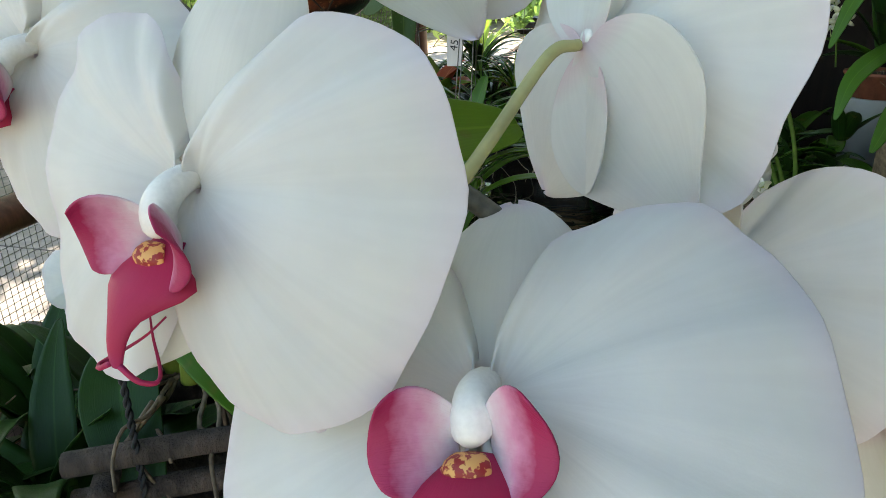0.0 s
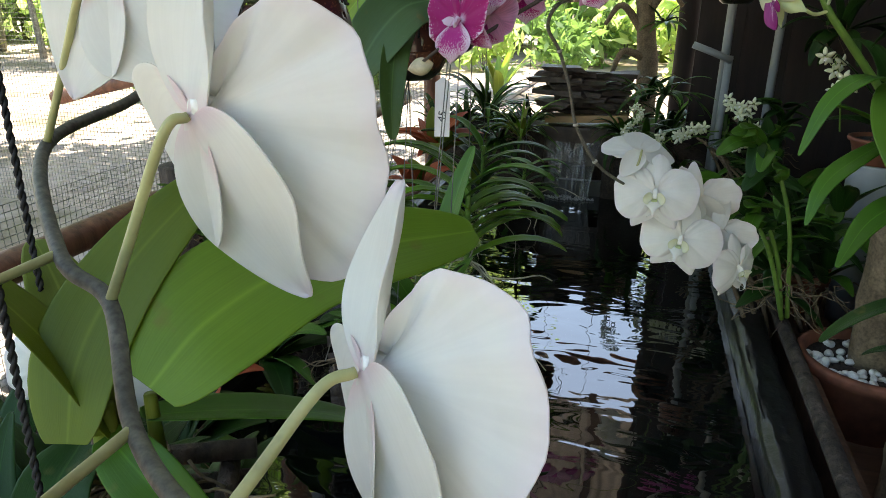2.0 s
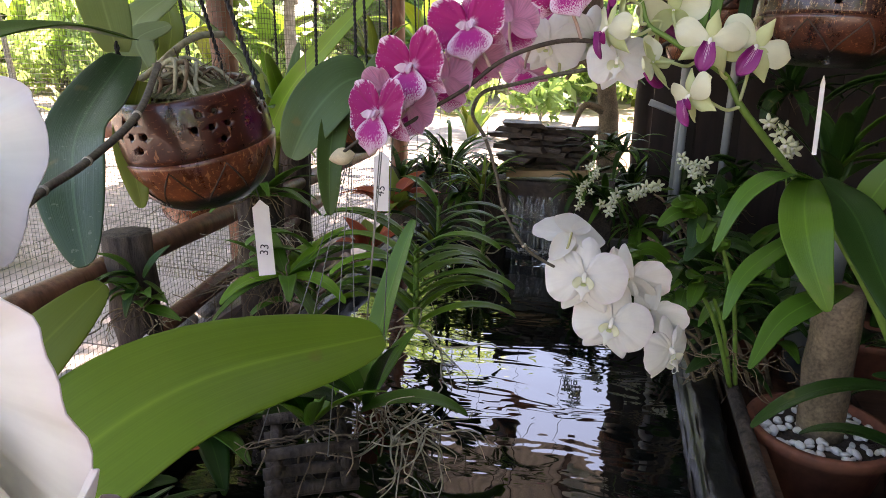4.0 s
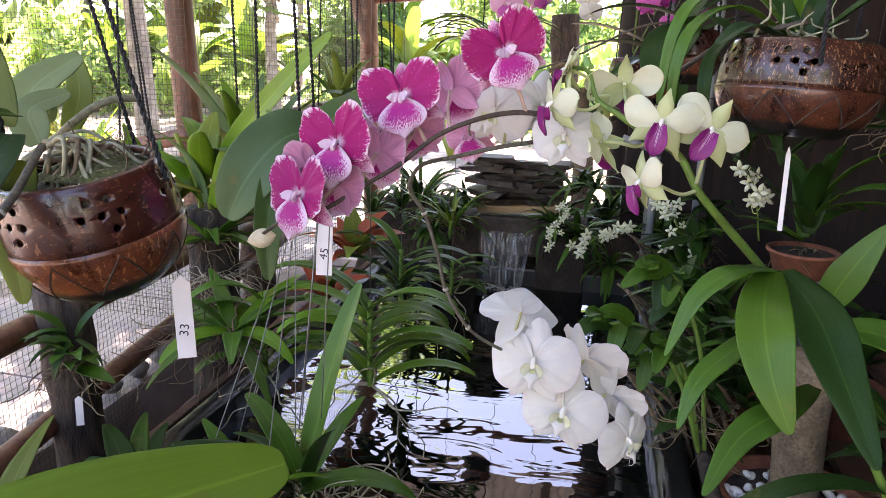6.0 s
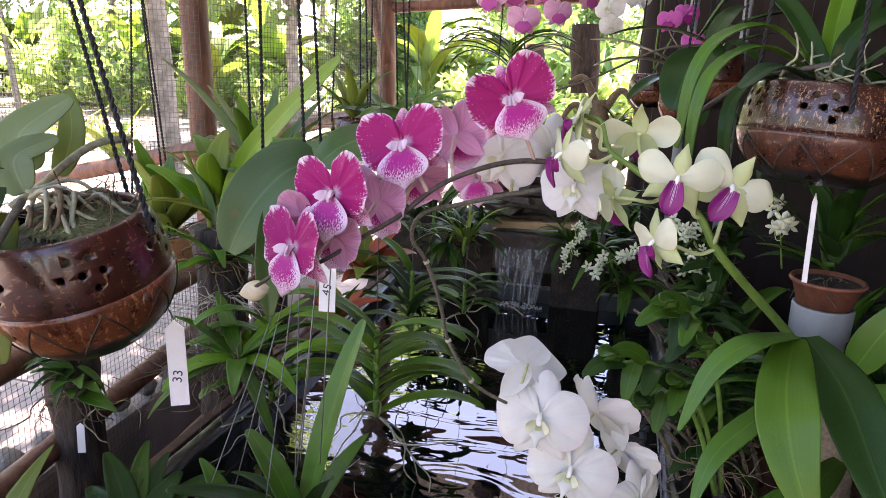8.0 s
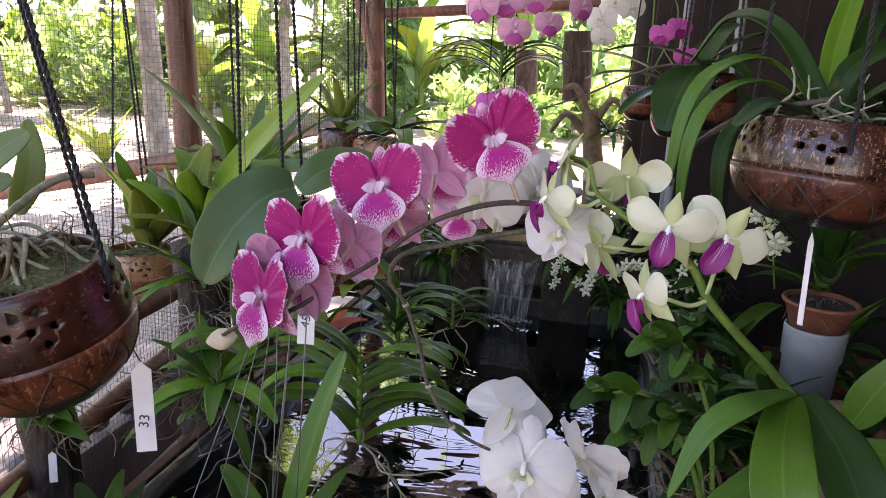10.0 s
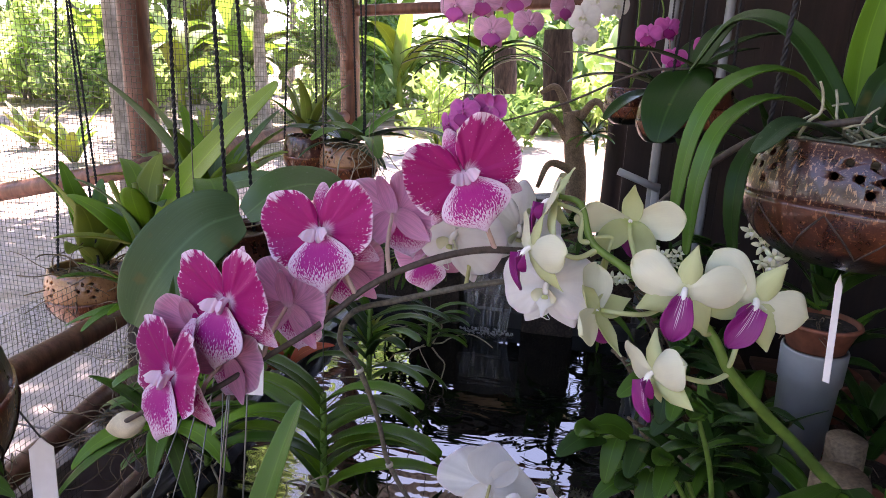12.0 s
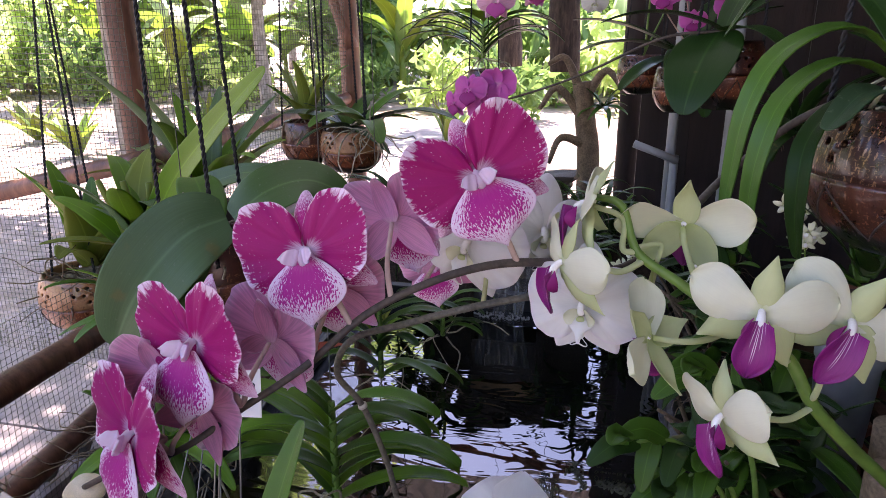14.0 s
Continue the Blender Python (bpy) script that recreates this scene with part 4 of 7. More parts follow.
def liner_side(x_in, x_out, name):
    """The folded-over rim of the liner along one long side."""
    s = 1 if x_out > x_in else -1

    def fn(u, v):
        y = PY0 + (PY1 - PY0) * u
        prof = [(x_in - s * 0.004, -0.36), (x_in, -0.02), (x_in + s * 0.004, PZ - 0.006), (x_in + s * 0.016, PZ), (x_out - s * 0.012, PZ - 0.002), (x_out, PZ - 0.012), (x_out + s * 0.002, -0.12)]
        k = (v + 1) / 2 * (len(prof) - 1)
        i = min(len(prof) - 2, int(k))
        a, b2, t = prof[i], prof[i + 1], k - i
        w = 0.0045 * noise.noise((y * 9, v * 3, x_in * 5)) + 0.003 * noise.noise((y * 30, v * 8, 1))
        return a[0] + (b2[0] - a[0]) * t + w, y, a[1] + (b2[1] - a[1]) * t + w

    us = np.linspace(0, 1, 140)
    vs = np.linspace(-1, 1, 31)
    verts = [fn(u, v) for u in us for v in vs]
    nv = len(vs)
    faces = [(i * nv + j, i * nv + j + 1, (i + 1) * nv + j + 1, (i + 1) * nv + j) for i in range(len(us) - 1) for j in range(nv - 1)]
    part(name, mesh_of(name, verts, faces), M_LINER, liner)


liner_side(PX1, PX1 + 0.062, "liner_rim")
liner_side(PX0, PX0 - 0.055, "liner_rim")
part("pond_floor", grid_mesh("pond_floor", PX0 - 0.02, PX1 + 0.02, PY0, PY1 + 0.4, 12, 30, lambda x, y: -0.35 + 0.02 * noise.noise((x * 3, y * 3, 2))), M_LINER, liner)
part("pond_end", block(0.98, 0.02, 0.40), M_LINER, liner, m=Matrix.Translation((0, PY0, -0.14)))
part("pond_end", block(0.98, 0.03, 0.42), M_LINER, liner, m=Matrix.Translation((0, PY1 + 0.02, -0.16)))
water = tagged(part("water", grid_mesh("water", PX0, PX1, PY0, PY1, 60, 160, lambda x, y: 0.0), M_WATER), "dark still pond water with small ripples", "water", kind="structure")
# edge pipe and boards along the pond
tagged(part("edge_pipe", mesh_of("edge_pipe", *tube([(0.492, -0.4 + 0.2 * k, 0.052 + 0.002 * math.sin(k)) for k in range(15)], 0.013, 12)), M_BARK), "weathered dark pole laid along the pond rim", "pole", kind="structure")
for s, x in ((1, 0.515), (-1, -0.50)):
    w = thing("pond_wall", "dark stained planks that hold the pond", "wall", (x, 1, 0), kind="structure")
    for k in range(4):
        part("plank", cached(("pplank",), lambda: block(0.022, 2.9, 0.128, 0.004)), M_PLANK, w, m=Matrix.Translation((x, 1.0, -0.03 - 0.132 * k)))

# waterfall at the far end
fall = thing("waterfall", "small waterfall over a concrete lip under stacked slate", "waterfall", (0, 2.4, 0))
part("stone_lip", block(0.215, 0.14, 0.13, 0.012), M_ROCK, fall, "wet grey concrete lip", Matrix.Translation((-0.015, 2.42, 0.17)))
part("side_block", block(0.16, 0.16, 0.30, 0.02), M_SOIL, fall, m=Matrix.Translation((-0.19, 2.42, 0.08)))
part("side_block", block(0.16, 0.16, 0.30, 0.02), M_SOIL, fall, m=Matrix.Translation((0.165, 2.42, 0.08)))


def fall_fn(u, v):
    x = -0.015 + v * (0.085 - 0.022 * u) + 0.004 * math.sin(40 * v + 3 * u)
    return x, 2.345 - 0.035 * math.sin(1.5 * u) + 0.003 * math.sin(55 * v), 0.185 - 0.185 * u ** 1.15


part("water_curtain", mesh_of("water_curtain", *sheet(fall_fn, 26, 40, 0.003)), M_FALL, fall, "thin clear curtain of falling water")
rnd = random.Random(5)
foam = []
for i in range(150):
    a, r = rnd.uniform(0, 6.28), rnd.uniform(0, 1) ** 0.7
    s = rnd.uniform(0.0015, 0.004)
    foam.append(lathe([(0.0002, 0.004 + s)] + [(s * math.sin(math.pi * q / 4), 0.0035 + s * math.cos(math.pi * q / 4)) for q in range(1, 4)] + [(0.0002, 0.003)], 6))
    foam[-1] = ([(x - 0.015 + 0.085 * r * math.cos(a), y + 2.30 + 0.03 * r * math.sin(a), z) for x, y, z in foam[-1][0]], foam[-1][1], foam[-1][2])
part("splash", mesh_of("splash", *joined(foam)), M_PVC, fall, "white bubbles where the water lands")
shelf = tagged(part("timber_plank", block(0.27, 0.10, 0.022, 0.002), M_RAW, None, m=Matrix.Translation((0.017, 2.40, 0.262)) @ Matrix.Rotation(radians(-3), 4, "Y")), "pale raw timber plank over the waterfall", "plank")
rnd = random.Random(8)
for k in range(22):
    z = 0.285 + 0.019 * (k // 3)
    bm = bmesh.new()
    bmesh.ops.create_cube(bm, size=1)
    sx, sy, sz = rnd.uniform(0.10, 0.2), rnd.uniform(0.09, 0.15), rnd.uniform(0.014, 0.022)
    for v in bm.verts:
        v.co = Vector((v.co.x * sx * rnd.uniform(0.7, 1.1), v.co.y * sy * rnd.uniform(0.7, 1.1), v.co.z * sz * rnd.uniform(0.7, 1.2)))
    bmesh.ops.subdivide_edges(bm, edges=bm.edges[:], cuts=2, use_grid_fill=True)
    for v in bm.verts:
        v.co += Vector((1, 1, 0.3)) * 0.012 * noise.noise(v.co * 30 + Vector((k, 0, 0)))
    me = bpy.data.meshes.new("slate")
    bm.to_mesh(me)
    bm.free()
    tagged(part("slate_slab", me, M_ROCK, None, m=pose(0.01 + (k % 3 - 1) * 0.085 + rnd.uniform(-0.02, 0.02), 2.43 + rnd.uniform(-0.02, 0.03), z, rnd.uniform(-3, 3), rnd.uniform(-4, 4), rnd.uniform(-25, 25))), "brown slate slab stacked above the waterfall", "rock", "stacked slate")

# white pipe and posts by the far corner
pipe = thing("water_pipe", "grey plastic water pipe on an elbow", "pipe", (0.44, 2.47, 0.4))
part("sloping_pipe", mesh_of("sloping_pipe", *tube([(0.33, 2.45, 0.503), (0.40, 2.45, 0.478), (0.452, 2.46, 0.456)], 0.011, 12)), M_PVC, pipe)
part("upright_pipe", mesh_of("upright_pipe", *tube([(0.445, 2.47, 0.47), (0.445, 2.48, 0.2), (0.445, 2.48, -0.5)], 0.012, 12)), M_PVC, pipe)
for x, y, r in ((0.437, 2.52, 0.014), (0.585, 2.5, 0.013)):
    tagged(part("pipe_post", mesh_of("pipe_post", *tube([(x, y, -0.5), (x, y, 0.6), (x, y, 2.0)], r, 12)), M_PVC), "grey plastic upright pipe", "pipe", "upright pipes")

# posts, rails and netting
P = dict(kind="structure")
log_post("fence_post", "red-brown stained round fence post", (-0.955, 2.07, GZ), (-1.03, 2.07, 2.2), 0.041, M_POLE, seed=1, lumpy=0.05, **P)
log_post("fence_post", "red-brown stained round fence post", (-0.73, 3.1, GZ), (-0.79, 3.1, 2.2), 0.04, M_POLE, seed=2, lumpy=0.05, **P)
log_post("brace", "slanting red-brown brace pole", (-0.74, 3.08, 0.75), (-1.0, 3.1, 1.5), 0.028, M_POLE, seed=3, **P)
log_post("fence_rail", "red-brown round rail", (-0.80, 3.1, 0.975), (0.30, 3.1, 1.04), 0.022, M_POLE, seed=4, **P)
log_post("fence_post", "dark round post", (0.34, 3.05, GZ), (0.34, 3.05, 2.2), 0.045, M_WALL, seed=5, **P)
log_post("fence_post", "red-brown stained round fence post", (-0.66, -0.3, GZ), (-0.66, -0.3, 2.2), 0.041, M_POLE, seed=6, lumpy=0.05, **P)
log_post("fence_rail", "red-brown round rail by the path", (-1.75, 1.95, 0.30), (-0.86, 1.92, 0.505), 0.024, M_POLE, seed=7, **P)
log_post("fence_rail", "red-brown round rail by the path", (-0.87, 1.92, 0.50), (-0.76, 3.05, 0.56), 0.024, M_POLE, seed=8, **P)
log_post("fence_rail", "reddish stained lower rail beside the pond", (-0.56, 0.2, 0.03), (-0.70, 2.1, 0.17), 0.021, M_POLE, seed=9, **P)
log_post("fence_rail", "reddish stained upper rail beside the pond", (-0.60, -0.2, 0.26), (-0.70, 2.6, 0.27), 0.024, M_POLE, seed=10, **P)
log_post("fence_rail", "reddish stained lowest rail beside the pond", (-0.545, 0.2, -0.12), (-0.60, 2.1, -0.02), 0.024, M_POLE, seed=11, **P)


def net(name, corner, along, up, nx, nz, step, r, label, lean=0.0):
    """Square-mesh netting of thin bars."""
    c, a, u = Vector(corner), Vector(along).normalized(), Vector(up).normalized()
    out = a.cross(u)
    pieces = []

    def at(i, j):
        wob = 0.006 * noise.noise((i * 0.13, j * 0.17, lean))
        return c + a * (i * step) + u * (j * step) + out * wob + u * (0.15 * wob)

    for i in range(nx + 1):
        pieces.append(tube([at(i, j) for j in range(0, nz + 1, 6)], r, 3))
    for j in range(nz + 1):
        pieces.append(tube([at(i, j) for i in range(0, nx + 1, 6)], r, 3))
    return tagged(part(name, mesh_of(name, *joined(pieces)), M_NET), label, "net", kind="structure")


net("netting", (-0.665, -0.1, -0.35), (-0.055, 1, 0), (0, 0, 1), 162, 54, 0.0125, 0.0006, "fine square garden netting beside the pond")
net("netting", (-2.35, 2.0, -0.1), (1.45, -0.03, 0), (0, 0, 1), 96, 156, 0.015, 0.0009, "fine square garden netting between the posts", 1.0)
net("netting", (-0.86, 1.95, -0.1), (0.1, 1.1, 0), (0, 0, 1), 78, 156, 0.015, 0.0009, "fine square garden netting between the posts", 2.0)

# dark board wall behind the shelves
wall = thing("wall_back", "dark brown stained board wall", "wall", (1.2, 2.75, 0), kind="structure")
for k in range(14):
    part("board", cached(("wboard",), lambda: block(0.1535, 0.02, 2.9, 0.003)), M_WALL, wall, m=Matrix.Translation((0.43 + 0.152 * k, 2.72 + 0.004 * (k % 2), 0.9)))
wall_r = thing("wall_east", "dark brown stained board wall", "wall", (1.5, 1.0, 0), kind="structure")
for k in range(26):
    part("board", cached(("wboard2",), lambda: block(0.02, 0.1535, 2.9, 0.003)), M_WALL, wall_r, m=Matrix.Translation((1.45 + 0.004 * (k % 2), 2.62 - 0.152 * k, 0.9)))
part("board_floor", block(2.2, 6.0, 0.03), M_PLANK, None, m=Matrix.Translation((1.62, 0.3, GZ + 0.03)))
tagged(bpy.data.objects["board_floor"], "dark damp ground boards under the plant shelf", "floor", kind="structure")
# shelf on the right of the pond
bench = thing("plant_bench", "dark weathered slatted plant bench beside the pond", "bench", (0.9, 1.3, 0))
for k in range(6):
    part("slat", cached(("slat",), lambda: block(0.095, 2.6, 0.022, 0.004)), M_PLANK, bench, m=Matrix.Translation((0.60 + 0.125 * k, 1.25, -0.08)))
for x in (0.6, 1.2):
    for y in (0.1, 1.2, 2.4):
        part("leg", cached(("bleg",), lambda: block(0.05, 0.05, 0.40, 0.004)), M_PLANK, bench, m=Matrix.Translation((x, y, -0.29)))

# roof: beams and shade cloth
for k in range(6):
    y = -0.38 + 0.70 * k
    tagged(part("roof_beam", block(3.6, 0.05, 0.09, 0.006), M_WALL, None, m=Matrix.Translation((0.1, y, 2.15))), "dark roof beam under the shade cloth", "beam", "roof beams", "structure")
tagged(part("ceiling", grid_mesh("ceiling", -1.5, 1.6, -0.45, 3.15, 44, 60, lambda x, y: 2.22 + 0.02 * noise.noise((x * 2, y * 2, 0))), M_SHADE), "grey woven shade cloth roof", "roof", kind="structure")


awning = thing("awning", "grey corrugated roof sheet beyond the pond", "roof", (0.1, 4.0, 2.1), kind="structure")
part("roof_sheet", grid_mesh("roof_sheet", -1.5, 1.7, 3.17, 4.45, 160, 8, lambda x, y: 2.24 - 0.10 * (y - 3.17) + 0.012 * math.sin(x * 84)), M_PVC, awning)
for x in (-1.4, 0.1, 1.6):
    part("rafter", block(0.05, 1.28, 0.07, 0.004), M_WALL, awning, m=Matrix.Translation((x, 3.81, 2.115)) @ Matrix.Rotation(radians(-5.7), 4, "X"))

# Unseen board panel, added to keep sky light off the bench side.
eave = thing("eave", "unseen dark board panel added to shade the bench side", "roof", (1.05, 1.2, 2.05), kind="structure")
for k in range(8):
    part("board", cached(("panel_board",), lambda: block(0.148, 4.4, 0.02, 0.003)), M_WALL, eave, m=Matrix.Translation((0.52 + 0.15 * k, 0.75, 2.03 + 0.003 * (k % 2))))


# ---- white moth orchid in the coconut pot: its spray arches towards the viewer ----
POT_L = Vector((-0.139, 0.672, 0.520))
coconut_pot(POT_L, 0.071, 0.105, "dark varnished coconut-shell pot with drilled holes, hanging on cords", seed=0, tilt=(11, -5))
BASE_L = Vector((-0.155, 0.625, 0.645))
orchid = thing("white_moth_orchid", "white moth orchid with a long arching spray in a coconut pot", "orchid", BASE_L)
leaf_along(orchid, M_LEAFGY, [(-0.184, 0.624, 0.651), (-0.162, 0.538, 0.601), (-0.125, 0.483, 0.566), (-0.092, 0.449, 0.520)], 0.058, (0.3, -1, 0.25))
leaf_along(orchid, M_LEAF, [(-0.180, 0.629, 0.666), (-0.190, 0.563, 0.674), (-0.190, 0.496, 0.667), (-0.181, 0.450, 0.650)], 0.040, (0.1, -0.5, 1))
leaf_along(orchid, M_LEAFPALE, [(-0.205, 0.640, 0.655), (-0.197, 0.615, 0.714), (-0.196, 0.600, 0.78)], 0.042, (0.5, -1, 0.2))
leaf_along(orchid, M_LEAFPALE, [(-0.214, 0.690, 0.650), (-0.227, 0.697, 0.680), (-0.205, 0.735, 0.712)], 0.045, (0.2, -1, 0.8))
leaf_along(orchid, M_LEAFYL, [(-0.224, 0.732, 0.640), (-0.232, 0.760, 0.676), (-0.256, 0.785, 0.716)], 0.026, (0.4, -1, 0.3))
leaf_along(orchid, M_LEAFYL, [(-0.175, 0.628, 0.630), (-0.176, 0.608, 0.581), (-0.162, 0.596, 0.522)], 0.030, (0.4, -1, 0.1))
leaf_along(orchid, M_LEAFPALE, [(-0.190, 0.66, 0.640), (-0.21, 0.675, 0.665), (-0.19, 0.70, 0.68)], 0.034, (0.1, -1, 0.8))
rnd = random.Random(41)
for k in range(24):
    a, b = rnd.uniform(0, 6.28), rnd.uniform(-2.4, 1.6)
    p = POT_L + Vector((-0.022 + 0.018 * math.cos(a), -0.012 + 0.02 * math.sin(a), rnd.uniform(0.108, 0.128)))
    q = POT_L + Vector((0.045 * math.cos(b), 0.045 * math.sin(b), rnd.uniform(0.092, 0.100)))
    bow = Vector((0.012 * math.sin(b), -0.012 * math.cos(b), 0)) * rnd.uniform(-1.5, 1.5)
    stalk(orchid, [p, p.lerp(q, 0.35) + bow + Vector((0, 0, rnd.uniform(-0.004, 0.022))), p.lerp(q, 0.7) + bow * 0.6 + Vector((0, 0, rnd.uniform(-0.002, 0.010))), q, q + Vector((0.001 * math.cos(b), 0.001 * math.sin(b), -0.016))], rnd.uniform(0.0014, 0.0024), 0.0012, M_ROOTGN if k % 3 else M_ROOTDK, "root", 6, 7)
roots(orchid, POT_L + Vector((0, 0, 0.096)), 0.05, 40, 0.05, M_ROOTDK, 4, 0.0010, 0.05, out=-0.4, label="fine dry fibres in the pot")
stalk(orchid, [(-0.240, 0.690, 0.618), (-0.222, 0.710, 0.637), (-0.207, 0.718, 0.652), (-0.204, 0.744, 0.665), (-0.193, 0.759, 0.672), (-0.178, 0.774, 0.673)], 0.0034, 0.0038, M_ROOTGN, "old_flower_stem", 8, 10, "pale green cut-off flower stem")
mound = [(0.001, 0.112)] + [(0.052 * q / 9, 0.112 - 0.016 * (q / 9) ** 2) for q in range(1, 10)]
part("moss_mound", mesh_of("moss_mound", *lathe(mound, 30)), M_MOSSGN, orchid, "green-brown moss round the roots", Matrix.Translation(POT_L))
S = [BASE_L + Vector((0.01, -0.01, 0)), (-0.108, 0.535, 0.611), (-0.088, 0.458, 0.589), (-0.065, 0.397, 0.583), (-0.044, 0.334, 0.571), (-0.034, 0.270, 0.561), (0.026, 0.211, 0.542), (0.054, 0.199, 0.534), (0.086, 0.167, 0.519), (0.122, 0.145, 0.516), (0.150, 0.150, 0.492), (0.172, 0.165, 0.468)]
stalk(orchid, S, 0.0029, 0.0021, M_STEM, "flower_stem", 8, 12, "grey-green stem with pale node rings")
for i in (1, 2, 3):
    node_ring(orchid, S[i], Vector(S[i + 1]) - Vector(S[i - 1]), 0.0031)
FL = [
    # centre, facing, up, span, joint on the stem, variant
    ((0.0897, 0.1048, 0.5264), (-0.208, -0.923, 0.324), (-0.007, -0.033, 0.999), 0.0848, (0.086, 0.167, 0.519), 0),
    ((0.1365, 0.1045, 0.4951), (-0.142, -0.631, 0.763), (-0.132, 0.565, 0.814), 0.1004, (0.150, 0.150, 0.492), 1),
    ((0.1462, 0.1735, 0.5418), (0.74, 0.655, -0.13), (-0.10, 0.06, 0.95), 0.0830, (0.122, 0.145, 0.516), 0),
    ((0.0890, 0.2035, 0.5895), (0.45, 0.87, 0.08), (0.03, -0.45, 0.88), 0.1020, (0.054, 0.199, 0.534), 1),
    ((0.1761, 0.1769, 0.4882), (0.70, 0.71, -0.08), (-0.23, -0.23, 0.946), 0.0910, (0.150, 0.150, 0.492), 1),
    ((0.019, 0.152, 0.541), (-0.10, -0.93, 0.30), (0.45, 0.10, 0.85), 0.090, (0.026, 0.211, 0.542), 0),
    ((0.015, 0.263, 0.625), (0.10, 0.93, -0.33), (-0.1, 0.30, 0.94), 0.090, (-0.034, 0.270, 0.561), 0),
    ((0.222, 0.172, 0.458), (0.80, 0.45, 0.1), (-0.3, -0.1, 0.94), 0.080, (0.172, 0.165, 0.468), 0),
]
for c, f, u, s, j, va in FL:
    moth_flower(orchid, "white", c, f, u, s, 0, True, va, sweep=-0.17 if Vector(f).y > 0 else 0.07, dorsal=0.44 if va and f[1] < 0 else 0.50)
    back = Vector(c) - Vector(f).normalized() * 0.004
    mid = back - Vector(f).normalized() * 0.005 + (Vector(j) - back).normalized() * 0.004
    stalk(orchid, [back, mid, Vector(mid).lerp(Vector(j), 0.6), j], 0.0013, 0.0016, M_PEDICEL)
rope("hanging_cord", (-0.076, 0.666, 0.615), (-0.393, 0.825, 1.261), 0.0017)
rope("hanging_cord", (-0.186, 0.620, 0.610), (-0.393, 0.825, 1.261), 0.0017)
rope("hanging_cord", (-0.150, 0.735, 0.61), (-0.393, 0.825, 1.261), 0.0015)
rope("hanging_cord", (-0.393, 0.825, 1.261), (-0.43, 0.86, 2.12))
plant_tag((-0.151, 0.780, 0.492), (0.14, -0.15, -1), 0.088, 0.019, "white plastic plant tag with a handwritten number", (0.35, -1, 0.25), "33")
wire((-0.151, 0.780, 0.492), (-0.150, 0.735, 0.58), bpy.data.objects["plant_tag"])

# lower basket plant with one long bright leaf
NB = Vector((-0.105, 0.345, 0.360))
tongue = thing("cattleya_plant", "hanging orchid plant with long bright leathery leaves", "orchid", NB)
leaf_along(tongue, M_LEAFTG, [(-0.070, 0.344, 0.398), (-0.049, 0.385, 0.430), (-0.005, 0.450, 0.451), (0.076, 0.560, 0.444)], 0.090, (0.22, -0.75, 0.85), 0.16, 0.45)
leaf_along(tongue, M_LEAFOL, [(-0.109, 0.315, 0.370), (-0.114, 0.340, 0.415), (-0.104, 0.383, 0.461), (-0.075, 0.444, 0.511)], 0.054, (0.3, -1, 0.3), 0.12, 0.5)
leaf_along(tongue, M_LEAFDK, [(-0.150, 0.36, 0.33), (-0.14, 0.32, 0.31), (-0.10, 0.28, 0.25)], 0.05, (0.2, -0.6, 1))
leaf_along(tongue, M_LEAF, [(-0.105, 0.34, 0.36), (-0.06, 0.33, 0.33), (-0.01, 0.34, 0.26)], 0.04, (0.2, -0.6, 1))
leaf(tongue, M_LEAFYL, NB, 150, 60, 0.15, 0.045, 40, fold=0.2, full=0.5)
leaf(tongue, M_LEAF, NB + Vector((0.01, 0.02, 0)), 40, -8, 0.16, 0.035, 20, fold=0.25)
leaf(tongue, M_LEAFYL, NB, 200, 70, 0.14, 0.04, 30, fold=0.25)
for dx, dy, h in ((0.0, 0.0, 0.05), (-0.02, 0.01, 0.06), (0.015, 0.02, 0.04)):
    stalk(tongue, [NB + Vector((dx, dy, -0.05)), NB + Vector((dx, dy, -0.05 + h * 0.5)), NB + Vector((dx, dy, 0.01 + h * 0.2))], 0.007, 0.004, M_LEAFYL, "pseudobulb")
roots(tongue, NB + Vector((0, 0.01, -0.05)), 0.04, 24, 0.10, M_ROOTDK, 9, 0.002)


def slat_basket(at, size, label, group="slat baskets"):
    t = thing("slat_basket", label, "basket", at, group)
    HOLDER[0] = t
    me = cached(("stick", size), lambda: mesh_of("stick", *tube([(-size / 2, 0, 0), (0, 0, 0.002), (size / 2, 0, 0)], 0.008, 9)))
    for k in range(5):
        for s in (-1, 1):
            m = Matrix.Translation((0, s * size * 0.36, 0.014 * k)) if k % 2 == 0 else Matrix.Translation((s * size * 0.36, 0, 0.014 * k)) @ Matrix.Rotation(radians(90), 4, "Z")
            part("stick", me, M_BARK, None, m=m).parent = t
    for k in range(4):
        part("stick", me, M_BARK, None, m=Matrix.Translation((0, (k - 1.5) * size * 0.18, -0.012))).parent = t
    t.rotation_euler = (0, 0, radians(28))
    return t


